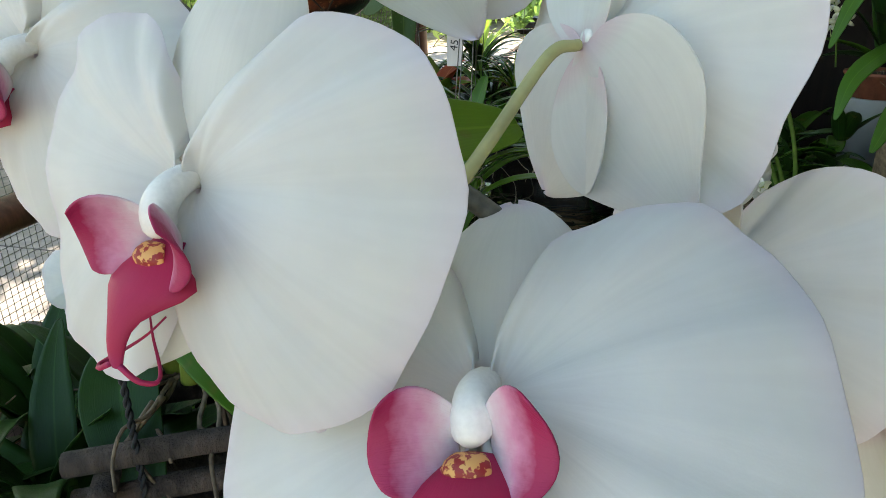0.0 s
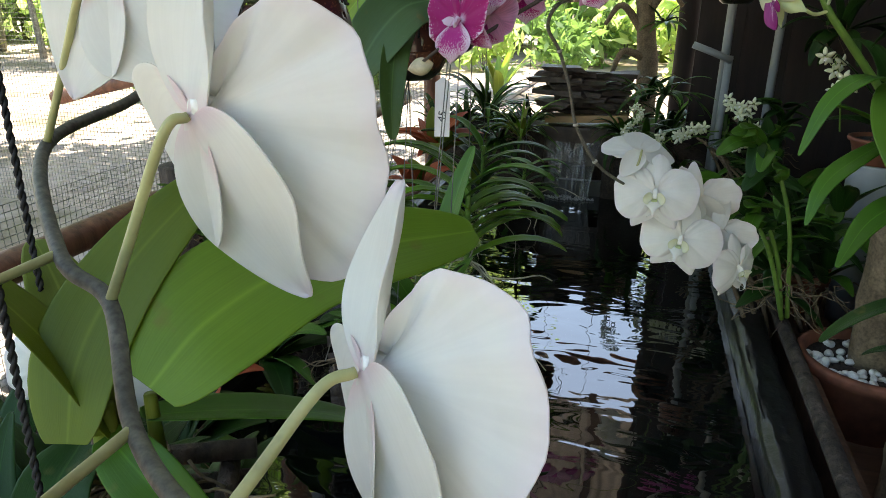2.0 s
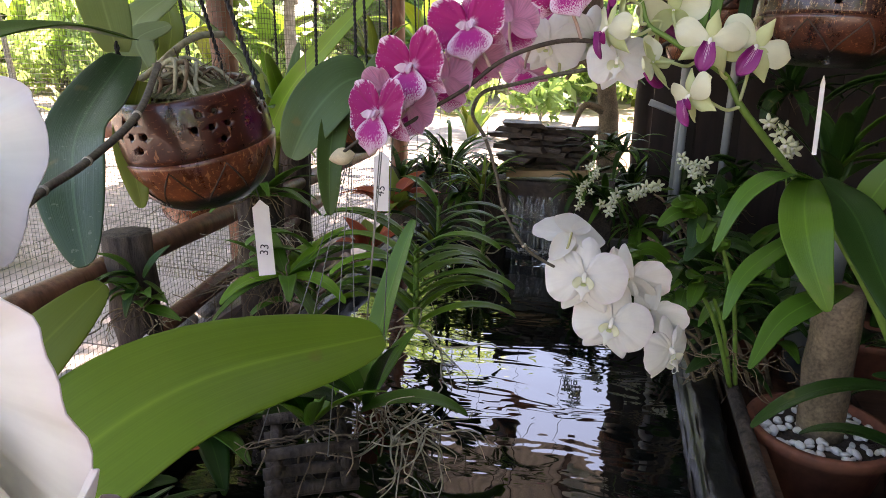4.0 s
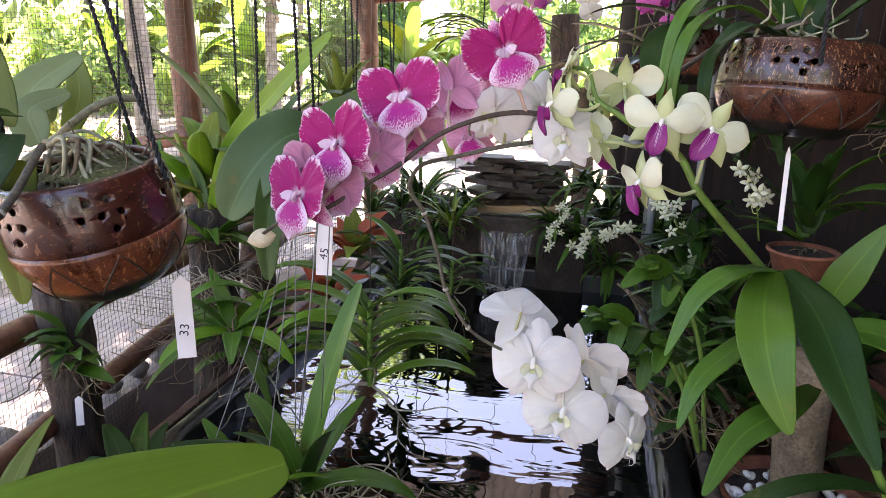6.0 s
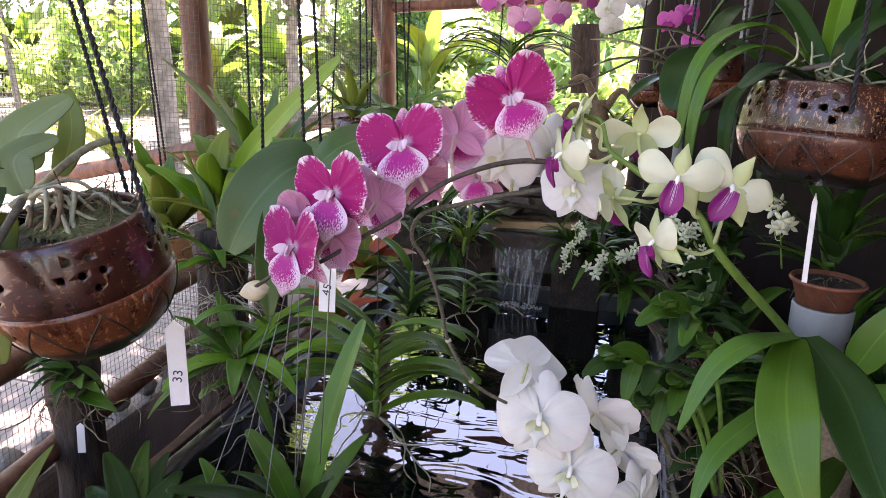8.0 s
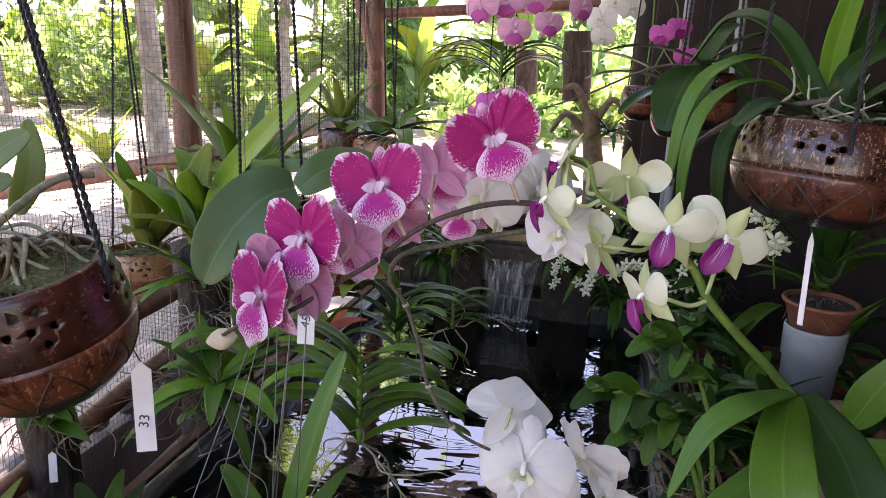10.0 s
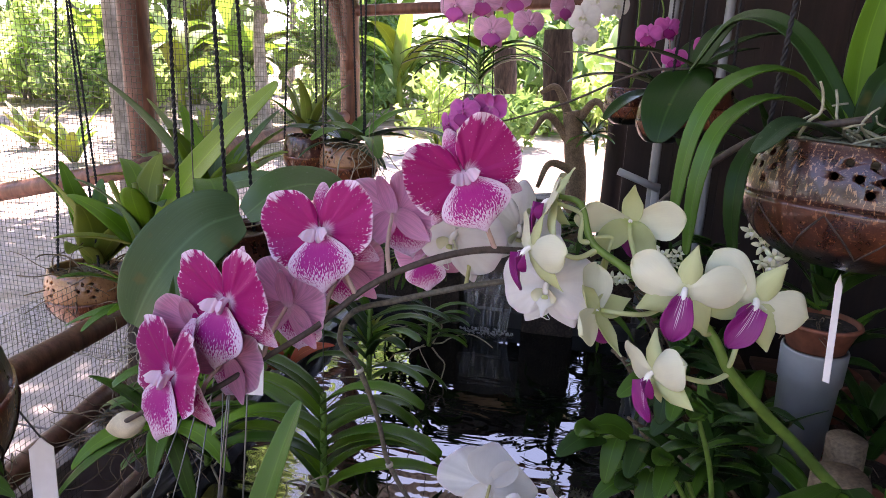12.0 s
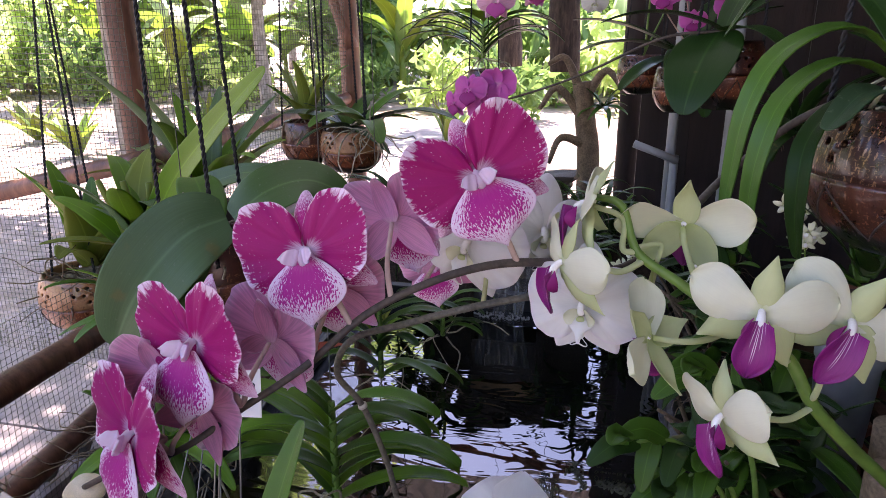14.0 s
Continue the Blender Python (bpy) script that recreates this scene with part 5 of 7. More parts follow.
slat_basket(NB + Vector((0, 0.01, -0.125)), 0.15, "small hanging basket of round sticks with roots growing through")
rope("hanging_cord", NB + Vector((-0.06, 0.02, -0.11)), (-0.18, 0.40, 2.12))
rope("hanging_cord", NB + Vector((0.0, -0.06, -0.11)), (-0.18, 0.40, 2.12))
lowwhite = thing("white_moth_orchid", "white moth orchid flowers hanging low beside the pond rail", "orchid", (-0.34, 0.50, 0.2))
for c, f, s in (((-0.288, 0.465, 0.312), (0.3, -0.9, 0.4), 0.08), ((-0.255, 0.50, 0.28), (0.5, -0.8, 0.3), 0.08)):
    moth_flower(lowwhite, "whitelip", c, f, (0, 0.2, 1), s)
    stalk(lowwhite, [c, Vector(c) + Vector((-0.02, 0.03, 0.02)), (-0.34, 0.52, 0.25)], 0.0016, 0.002, M_PEDICEL)
stalk(lowwhite, [(-0.34, 0.50, 0.06), (-0.36, 0.53, 0.2), (-0.34, 0.52, 0.25), (-0.30, 0.5, 0.26)], 0.003, 0.002, M_STEM, "flower_stem")
for h, r in ((20, 40), (140, 50), (260, 30), (80, 60)):
    leaf(lowwhite, M_LEAF, (-0.34, 0.50, 0.06), h, r, 0.14, 0.045, 60, full=0.5)

# ---- pink spray and the strap-leaved plant in the hanging coconut ----
POT_R = Vector((0.460, 0.974, 0.650))
coconut_pot(POT_R, 0.080, 0.092, "dark flecked coconut-shell pot with drilled holes, hanging on cords", seed=2, tilt=(-3, 3), fleck=True)
BASE_R = POT_R + Vector((0.0, 0.0, 0.095))
pinkplant = thing("pink_moth_orchid", "magenta moth orchid with white-freckled petals on an arching dark spray", "orchid", BASE_R)
for pts, w, mt, face in (
    ([(0.464, 1.024, 0.749), (0.406, 0.991, 0.796), (0.356, 0.957, 0.787), (0.331, 0.941, 0.751), (0.323, 0.940, 0.679)], 0.0172, M_LEAF, (-0.5, -0.6, 1)),
    ([(0.459, 1.016, 0.749), (0.395, 0.964, 0.777), (0.352, 0.929, 0.760), (0.335, 0.914, 0.720), (0.334, 0.917, 0.657)], 0.0162, M_LEAF, (-0.6, -0.6, 0.9)),
    ([(0.446, 0.998, 0.740), (0.399, 0.967, 0.751), (0.371, 0.945, 0.729), (0.366, 0.933, 0.691), (0.375, 0.944, 0.648)], 0.0162, M_LEAFDK, (-0.6, -0.6, 0.9)),
    ([(0.455, 1.002, 0.745), (0.404, 0.951, 0.759), (0.370, 0.910, 0.739)], 0.0202, M_LEAFGY, (-0.3, -0.6, 1)),
    ([(0.469, 1.029, 0.749), (0.481, 1.073, 0.823), (0.508, 1.117, 0.912)], 0.0243, M_LEAFBR, (-0.3, -1, 0.3)),
    ([(0.470, 1.020, 0.749), (0.486, 1.024, 0.795), (0.538, 1.038, 0.816), (0.596, 1.038, 0.793)], 0.0223, M_LEAFDK, (0.2, -0.7, 1)),
    ([(0.472, 1.002, 0.745), (0.525, 0.958, 0.793), (0.587, 0.923, 0.793)], 0.0223, M_LEAFDK, (0.2, -0.5, 1)),
    ([(0.472, 1.029, 0.749), (0.428, 1.082, 0.828), (0.384, 1.143, 0.846), (0.349, 1.187, 0.793)], 0.0223, M_LEAFDK, (-0.3, -0.5, 1)),
    ([(0.481, 1.029, 0.749), (0.516, 1.099, 0.837), (0.560, 1.170, 0.864)], 0.0223, M_LEAFDK, (0.1, -0.8, 1)),
):
    leaf_along(pinkplant, mt, pts, w, face, 0.3, 0.3, 0.9)
roots(pinkplant, BASE_R, 0.05, 18, 0.06, M_ROOTGN, 14, 0.0019, 0.05, out=-0.4)
SP = [BASE_R + Vector((0, -0.01, 0.02)), (0.39, 0.99, 0.745), (0.332, 0.965, 0.705), (0.264, 0.873, 0.660), (0.220, 0.833, 0.670), (0.186, 0.815, 0.672), (0.154, 0.799, 0.665), (0.122, 0.782, 0.650), (0.093, 0.763, 0.625), (0.064, 0.745, 0.606), (0.035, 0.728, 0.587), (0.006, 0.713, 0.579), (-0.020, 0.718, 0.562)]
stalk(pinkplant, SP, 0.0030, 0.0016, M_STEMDK, "flower_stem", 8, 10)
PKF = [((0.019, 0.717, 0.602), (-0.52, -0.85, 0.12), (0.05, 0, 1), 0.084, 0, 6), ((0.045, 0.739, 0.645), (-0.36, -0.92, 0.14), (0.05, 0, 1), 0.084, 1, 8), ((0.091, 0.778, 0.685), (-0.08, -1, 0.18), (0.0, 0, 1), 0.080, 0, 14), ((0.179, 0.796, 0.726), (0.20, -0.97, 0.15), (0.0, 0, 1), 0.077, 1, 24)]
for i, (c, f, u, s, va, ro) in enumerate(PKF):
    moth_flower(pinkplant, "pink", c, f, u, s, ro, True, va, cup=0.03, sweep=-0.07)
    j = min((Vector(q) for q in spline(SP, 8)), key=lambda q: (q - Vector(c) + Vector((-0.03, 0, 0.05))).length)
    back = Vector(c) - Vector(f).normalized() * 0.004
    stalk(pinkplant, [back, back - Vector(f).normalized() * 0.01 + Vector((0, 0, -0.008)), back.lerp(j, 0.6), j], 0.0014, 0.0018, M_PEDPINK)
MVF = [((0.124, 0.831, 0.689), (0.25, 0.95, 0.05), 0.072), ((0.069, 0.775, 0.632), (0.25, 0.95, 0.0), 0.070), ((0.043, 0.740, 0.606), (0.2, 0.9, -0.1), 0.062), ((0.018, 0.745, 0.622), (-0.2, 0.9, 0.0), 0.056), ((0.094, 0.806, 0.652), (-0.2, 0.9, 0.0), 0.062), ((0.130, 0.900, 0.640), (-0.1, -0.9, 0.1), 0.060)]
for i, (c, f, s) in enumerate(MVF):
    moth_flower(pinkplant, "mauve", c, f, (0, 0, 1), s, 15 * (i % 3 - 1), False, i % 2, "mauve flower seen from behind", cup=0.03)
    j = min((Vector(q) for q in spline(SP, 8)), key=lambda q: (q - Vector(c) + Vector((0, 0.01, 0.05))).length)
    back = Vector(c) - Vector(f).normalized() * 0.004
    stalk(pinkplant, [back, back.lerp(j, 0.5) + Vector((0, -0.008, 0)), j], 0.0013, 0.0017, M_PEDPINK)
bud(pinkplant, (-0.023, 0.722, 0.557), (-1, -0.3, -0.25), 0.027, M_BUD, "closed cream flower bud")
rope("hanging_cord", POT_R + Vector((-0.0, -0.076, 0.072)), (0.455, 0.99, 2.12))
rope("hanging_cord", POT_R + Vector((-0.062, 0.036, 0.08)), (0.455, 0.99, 2.12))
rope("hanging_cord", POT_R + Vector((0.062, 0.036, 0.08)), (0.455, 0.99, 2.12))
plant_tag((0.462, 0.968, 0.640), (0.0, -0.2, -1), 0.090, 0.007, "narrow white plastic plant tag", (-1, -0.45, 0.1))

# swaying white spray between pink and pond
sway = thing("white_moth_orchid", "white moth orchid spray that hangs down over the pond", "orchid", BASE_R)
SW = [(0.264, 0.885, 0.652), (0.215, 0.850, 0.645), (0.171, 0.836, 0.637), (0.131, 0.824, 0.627), (0.100, 0.813, 0.618), (0.090, 0.812, 0.595), (0.103, 0.819, 0.570), (0.117, 0.822, 0.529), (0.126, 0.824, 0.491), (0.150, 0.829, 0.450), (0.180, 0.844, 0.425), (0.225, 0.868, 0.400), (0.275, 0.880, 0.360), (0.315, 0.880, 0.325)]
stalk(sway, SW, 0.0024, 0.0015, M_STEM, "flower_stem", 8, 10, "thin grey-brown drooping stem")
for i in (6, 8, 9):
    node_ring(sway, SW[i], Vector(SW[i + 1]) - Vector(SW[i - 1]), 0.0028)
SWF = (
    # centre, facing, up, span, roll, seen from behind
    ((0.199, 0.868, 0.456), (-0.25, 0.45, -0.75), (-0.1, -0.8, 0.5), 0.086, 0, True),
    ((0.220, 0.838, 0.418), (-0.10, -0.92, 0.40), (0.05, 0.2, 1), 0.092, 4, False),
    ((0.254, 0.840, 0.366), (-0.05, -0.95, 0.30), (0.1, 0.2, 1), 0.090, -6, False),
    ((0.272, 0.893, 0.404), (0.45, 0.60, 0.35), (0.1, -0.3, 1), 0.085, -10, True),
    ((0.300, 0.893, 0.366), (0.55, 0.55, 0.20), (0.1, -0.3, 1), 0.080, 10, True),
    ((0.322, 0.862, 0.330), (0.75, -0.60, 0.10), (0, 0, 1), 0.078, 0, False),
    ((0.236, 0.812, 0.655), (-0.25, -0.88, 0.15), (0.1, 0.1, 1), 0.066, 8, False),
    ((0.163, 0.862, 0.670), (-0.3, -0.9, 0.1), (0.2, 0, 1), 0.076, 0, False),
    ((0.207, 0.876, 0.676), (0.4, -0.8, 0.1), (0, 0, 1), 0.072, -12, False),
)
for c, f, u, s, ro, behind in SWF:
    moth_flower(sway, "whitelip", c, f, u, s, ro, True, int(ro) % 2, sweep=-0.20 if behind else 0.07)
    j = min((Vector(q) for q in spline(SW, 8)), key=lambda q: (q - Vector(c)).length)
    back = Vector(c) - Vector(f).normalized() * 0.004
    stalk(sway, [back, back.lerp(j, 0.5) - Vector(f).normalized() * 0.010, j], 0.0013, 0.0016, M_PEDICEL)

# ---- cream dendrobium ----
DB = Vector((0.66, 0.90, 0.04))
dend = thing("dendrobium_orchid", "cream and lime dendrobium with purple lips on a green cane", "orchid", DB)
DS = [DB, (0.62, 0.89, 0.22), (0.54, 0.875, 0.38), (0.47, 0.855, 0.485), (0.422, 0.839, 0.540), (0.381, 0.812, 0.583), (0.353, 0.799, 0.614), (0.335, 0.797, 0.642), (0.304, 0.797, 0.661), (0.281, 0.801, 0.675), (0.261, 0.805, 0.688), (0.252, 0.810, 0.710), (0.238, 0.813, 0.714)]
stalk(dend, DS, 0.0050, 0.0018, M_STEMGR, "cane", 8, 10)
for i, (c, f, u, s, ro) in enumerate((((0.315, 0.770, 0.673), (-0.12, -1, 0.10), (0, 0, 1), 0.064, -8), ((0.355, 0.780, 0.668), (0.12, -1.0, 0.12), (0.1, 0, 1), 0.067, -24), ((0.284, 0.818, 0.700), (0.20, 0.88, 0.25), (0, 0, 1), 0.066, 0), ((0.234, 0.802, 0.712), (-0.8, -0.1, 0.1), (0.2, 0, 1), 0.058, 10), ((0.224, 0.792, 0.683), (-0.85, -0.4, -0.15), (0.35, 0, 1), 0.062, 0), ((0.303, 0.760, 0.624), (-0.85, -0.48, -0.10), (0.25, 0, 1), 0.060, 24), ((0.268, 0.778, 0.652), (-0.7, 0.4, -0.45), (-0.2, -0.5, 0.8), 0.060, 0))):
    antelope_flower(dend, c, f, u, s, ro, i)
    j = min((Vector(q) for q in spline(DS, 8)), key=lambda q: (q - Vector(c) + Vector((-0.02, -0.02, 0.035))).length)
    back = Vector(c) - Vector(f).normalized() * 0.003
    stalk(dend, [back, back - Vector(f).normalized() * 0.012 + Vector((0.004, 0.004, -0.006)), back.lerp(j, 0.7) + Vector((0, 0, -0.006)), j], 0.0014, 0.0018, M_LIME)
bud(dend, (0.270, 0.811, 0.670), (-0.1, -0.2, -1), 0.027, M_LIME, "closed lime flower bud")
stalk(dend, [(0.271, 0.811, 0.678), (0.273, 0.812, 0.690), (0.262, 0.807, 0.690)], 0.0012, 0.0014, M_LIME)
for pts, w, mt, face in (
    ([(0.419, 0.788, 0.550), (0.399, 0.707, 0.539), (0.402, 0.674, 0.505), (0.417, 0.659, 0.466)], 0.0469, M_LEAFFR, (-0.2, -1, 0.5)),
    ([(0.421, 0.792, 0.550), (0.381, 0.742, 0.559), (0.353, 0.729, 0.538), (0.333, 0.712, 0.493)], 0.0243, M_LEAF, (-0.4, -0.6, 1)),
    ([(0.429, 0.792, 0.550), (0.443, 0.734, 0.533), (0.459, 0.702, 0.495), (0.481, 0.669, 0.442)], 0.0503, M_LEAFDK, (0.1, -1, 0.5)),
    ([(0.448, 0.823, 0.501), (0.394, 0.761, 0.485), (0.364, 0.735, 0.463), (0.350, 0.714, 0.429)], 0.0243, M_LEAF, (-0.3, -0.7, 0.8)),
    ([(0.471, 0.792, 0.446), (0.424, 0.708, 0.460), (0.389, 0.679, 0.446), (0.363, 0.645, 0.415)], 0.0312, M_LEAF, (-0.2, -0.6, 1)),
    ([(0.488, 0.855, 0.501), (0.500, 0.849, 0.537), (0.526, 0.849, 0.586)], 0.0391, M_LEAF, (-0.2, -1, 0.4)),
    ([(0.479, 0.862, 0.477), (0.526, 0.807, 0.493), (0.572, 0.761, 0.462)], 0.0434, M_LEAF, (0.1, -0.7, 1)),
):
    leaf_along(dend, mt, pts, w * 0.85, face, 0.14, 0.55, 0.95, point=0.3)
for z, h, r, l, w, d, x, y in ((0.30, 200, 20, 0.2, 0.028, 70, 0.585, 0.88), (0.24, 250, 25, 0.16, 0.028, 70, 0.615, 0.89), (0.36, 320, 30, 0.18, 0.03, 70, 0.555, 0.88), (0.20, 160, 35, 0.15, 0.03, 80, 0.625, 0.89)):
    leaf(dend, M_LEAFDK, (x, y, z), h, r, l, w, d, fold=0.2, full=0.45, nu=20)
clay_pot((0.619, 1.246, -0.069), 0.115, 0.125, "wide terracotta pot with white pebbles", pebbles=True)
log_post("dead_trunk", "pale weathered trunk stub set in a terracotta pot", (0.62, 1.25, 0.02), (0.605, 1.24, 0.30), 0.036, M_ROOTDK, "log", 21, 24, 0.18)
log_post("sawn_stub", "upright sawn branch stub with a pale cut end", (0.712, 1.50, -0.07), (0.707, 1.496, 0.225), 0.030, M_ROOTDK, "log", 23, 20, 0.10)
log_post("dead_trunk", "sawn pale branch stub beside the pot", (0.63, 1.0, -0.07), (0.63, 1.0, 0.04), 0.05, M_ROOTDK, "log", 22, 24, 0.12)


# ---- plants round the pond, left bank ----
L3 = Vector((-0.160, 1.08, 0.600))
grey = thing("moth_orchid_plant", "moth orchid with broad leathery grey-green leaves, not in bloom", "orchid", L3)
leaf_along(grey, M_LEAFSAGE, [(-0.118, 1.045, 0.622), (-0.144, 1.018, 0.612), (-0.168, 0.994, 0.584), (-0.189, 0.978, 0.548), (-0.206, 0.970, 0.508)], 0.082, (0.25, -0.95, 0.30), 0.25, 0.5)
leaf_along(grey, M_LEAFMID, [(-0.145, 1.055, 0.600), (-0.150, 1.00, 0.560), (-0.146, 0.965, 0.500), (-0.140, 0.950, 0.435)], 0.040, (0.5, -0.9, 0.2), 0.3, 0.5)
leaf_along(grey, M_LEAFMID, [(-0.125, 1.070, 0.615), (-0.095, 1.090, 0.640), (-0.060, 1.115, 0.648), (-0.020, 1.13, 0.630)], 0.066, (0.1, -0.7, 1), 0.1, 0.5)
leaf(grey, M_LEAF, L3, 130, 40, 0.13, 0.05, 60, fold=0.15, full=0.55)
coconut_pot(L3 + Vector((-0.0, 0.012, -0.095)), 0.055, 0.085, "small dark coconut-shell pot, hanging on cords", holes=False)
roots(grey, L3 + Vector((0, 0, -0.01)), 0.03, 14, 0.07, M_ROOT, 31, 0.002, 0.5)
for o in ((-0.045, -0.02, -0.03), (0.03, -0.04, -0.03), (0.01, 0.055, -0.03)):
    rope("hanging_cord", L3 + Vector(o), (-0.17, 1.05, 2.12))
plant_tag((-0.082, 1.004, 0.520), (0.03, -0.05, -1), 0.085, 0.022, "white plastic plant tag with a faint handwritten number", (0.1, -1, 0.2), "45")
for a, b2 in (((-0.030, 0.86, 0.30), (-0.03, 0.9, 0.56)), ((-0.055, 0.86, 0.30), (-0.045, 0.9, 0.56)), ((-0.045, 0.83, 0.30), (-0.035, 0.88, 0.56))):
    wire(a, b2, grey)

# stumps on the bank with plants tied to them
log_post("tree_stump", "dark rough-barked stump post with orchids tied on", (-0.60, 1.09, GZ), (-0.60, 1.09, 0.335), 0.043, M_BARK, "stump", 41, 26, 0.16)
log_post("tree_stump", "dark rough-barked stump post with roots on top", (-0.56, 1.47, GZ), (-0.55, 1.47, 0.40), 0.055, M_BARK, "stump", 42, 26, 0.16)
log_post("tree_stump", "dark rough-barked stump post beside the path", (-0.70, 1.94, GZ), (-0.70, 1.94, 0.40), 0.05, M_BARK, "stump", 43, 26, 0.16)
tied = strap_plant("small_orchid", "small leafy orchid tied to a stump with wiry roots", (-0.545, 1.040, 0.215), 17, 0.075, 0.026, [M_LEAF, M_LEAF, M_LEAFDK], 51, (150, 400), (-40, 70), (10, 60), 6, 0.6, 0.4, stem=0.06)
plant_tag((-0.535, 1.03, 0.17), (0.03, 0, -1), 0.05, 0.012, "small white plastic plant tag on a stump", (0.4, -1, 0.2))
strap_plant("small_orchid", "orchid clump with spreading strap leaves on a stump", (-0.52, 1.42, 0.34), 11, 0.17, 0.032, [M_LEAF, M_LEAFBR], 52, (180, 420), (0, 60), (30, 80), 22, 0.45, 0.4)
strap_plant("orchid_clump", "cane orchid with long arching green leaves above a stump", (-0.70, 1.93, 0.40), 14, 0.40, 0.060, [M_LEAFBR, M_LEAFSAGE, M_LEAFPALE, M_LEAFYL], 53, (-30, 330), (25, 75), (25, 75), 12, 0.5, 0.45)
strap_plant("orchid_clump", "cane orchid with upright yellow-green leaves", (-0.78, 1.60, 0.34), 11, 0.22, 0.060, [M_LEAFYL, M_LEAFBR, M_LEAF], 54, (0, 360), (40, 85), (10, 60), 0, 0.5, 0.4)
coconut_pot((-0.79, 1.58, 0.215), 0.088, 0.118, "worn tan coconut-shell pot hanging on cords", tan=True, seed=3)
roots(thing("root_ball", "dry tangled roots spilling from a coconut pot", "roots", (-0.79, 1.58, 0.325)), (-0.79, 1.58, 0.325), 0.05, 24, 0.15, M_ROOTDK, 55, 0.002, 0.3)
for o in ((-0.06, -0.02, 0.09), (0.055, -0.03, 0.09), (0.0, 0.065, 0.09)):
    rope("hanging_cord", Vector((-0.79, 1.58, 0.22)) + Vector(o), (-0.97, 1.80, 1.10), 0.0020)
rope("hanging_cord", (-0.97, 1.80, 1.10), (-1.0, 1.83, 2.12), 0.0022)
rope("hanging_cord", (-0.66, 1.80, 0.40), (-0.70, 1.86, 2.12), 0.0024, bpy.data.objects["orchid_clump"])

cane = strap_plant("cane_orchid", "cane orchid with fresh green leaves on a stump", (-0.55, 1.46, 0.40), 12, 0.20, 0.050, [M_LEAFBR, M_LEAFSAGE, M_LEAFYL], 56, (-60, 300), (20, 80), (20, 75), 16, 0.5, 0.4, stem=0.12)
leaf_along(cane, M_LEAFBR, [(-0.53, 1.45, 0.41), (-0.44, 1.40, 0.55), (-0.31, 1.33, 0.66), (-0.17, 1.25, 0.757)], 0.048, (0.3, -1, 0.5), 0.2, 0.5)
leaf_along(cane, M_LEAFMID, [(-0.53, 1.46, 0.41), (-0.46, 1.46, 0.52), (-0.33, 1.46, 0.58), (-0.20, 1.45, 0.57)], 0.042, (0.1, -0.8, 0.8), 0.2, 0.5)
for q in range(4):
    stalk(cane, [(-0.56 + 0.02 * q, 1.46, 0.38), (-0.57 + 0.03 * q, 1.45, 0.47), (-0.60 + 0.05 * q, 1.44, 0.56)], 0.007, 0.005, M_LEAFYL, "pseudobulb", 4, 8)
# vanda-like fans hanging over the water
def vanda(at, n, length, width, seed, label, mats, tiers=9, height=0.16, head=20, rootn=7):
    """Two opposite rows of recurved strap leaves on a short stem."""
    rnd = random.Random(seed)
    t = thing("vanda_orchid", label, "orchid", at, "vanda fans")
    stalk(t, [at, Vector(at) + Vector((0, 0, height * 0.5)), Vector(at) + Vector((0, 0, height))], 0.006, 0.005, M_STEMGR, "stem")
    for i in range(n):
        h = head + (180 if i % 2 else 0) + rnd.uniform(-32, 32)
        z = height * i / n
        leaf(t, rnd.choice(mats), Vector(at) + Vector((0, 0, z)), h, rnd.uniform(32, 62), length * rnd.uniform(0.8, 1.1), width, rnd.uniform(65, 100), fold=0.35, full=0.26, peak=0.95, curl=rnd.uniform(-15, 15), nu=12, nv=5)
    roots(t, at, 0.02, rootn, 0.2, M_ROOT, seed + 1, 0.0019, 0.8)
    wire(Vector(at) + Vector((0, 0, height * 0.9)), (at[0], at[1] + 0.03, 2.1), t)
    return t


vanda((-0.095, 1.22, 0.16), 18, 0.19, 0.031, 61, "vanda orchid with two rows of dark recurved leaves over the pond", [M_LEAF, M_LEAF, M_LEAFBR], head=10)
vanda((-0.16, 1.62, 0.14), 12, 0.18, 0.028, 62, "vanda orchid with dark recurved leaves beside the pond", [M_LEAF, M_LEAFDK], head=-10)
vanda((-0.115, 1.97, 0.08), 14, 0.14, 0.020, 63, "young vanda orchid with dark leaves hung over the water", [M_LEAF, M_LEAFDK], head=5, height=0.1)
vanda((-0.33, 1.28, 0.12), 12, 0.15, 0.032, 64, "vanda orchid with pale recurved leaves beside the pond", [M_LEAF, M_LEAFBR], head=30)
tall = strap_plant("cattleya_plant", "orchid with long upright green leaves in a stick basket", (-0.075, 0.905, 0.175), 4, 0.17, 0.036, [M_LEAF, M_LEAFDK], 65, (30, 400), (20, 70), (30, 70), 18, 0.5, 0.35)
leaf(tall, M_LEAF, (-0.085, 0.93, 0.17), 62, 74, 0.27, 0.042, 14, fold=0.3, full=0.42, nu=22, nv=9)
leaf(tall, M_LEAF, (-0.080, 0.900, 0.18), 150, 50, 0.15, 0.036, 40, fold=0.2, full=0.5, nu=18)
leaf(tall, M_LEAF, (-0.075, 0.890, 0.17), 10, 30, 0.16, 0.040, 70, fold=0.2, full=0.5, nu=18)
leaf(tall, M_LEAFDK, (-0.085, 0.890, 0.17), 215, 40, 0.15, 0.046, 60, fold=0.2, full=0.5, nu=18)
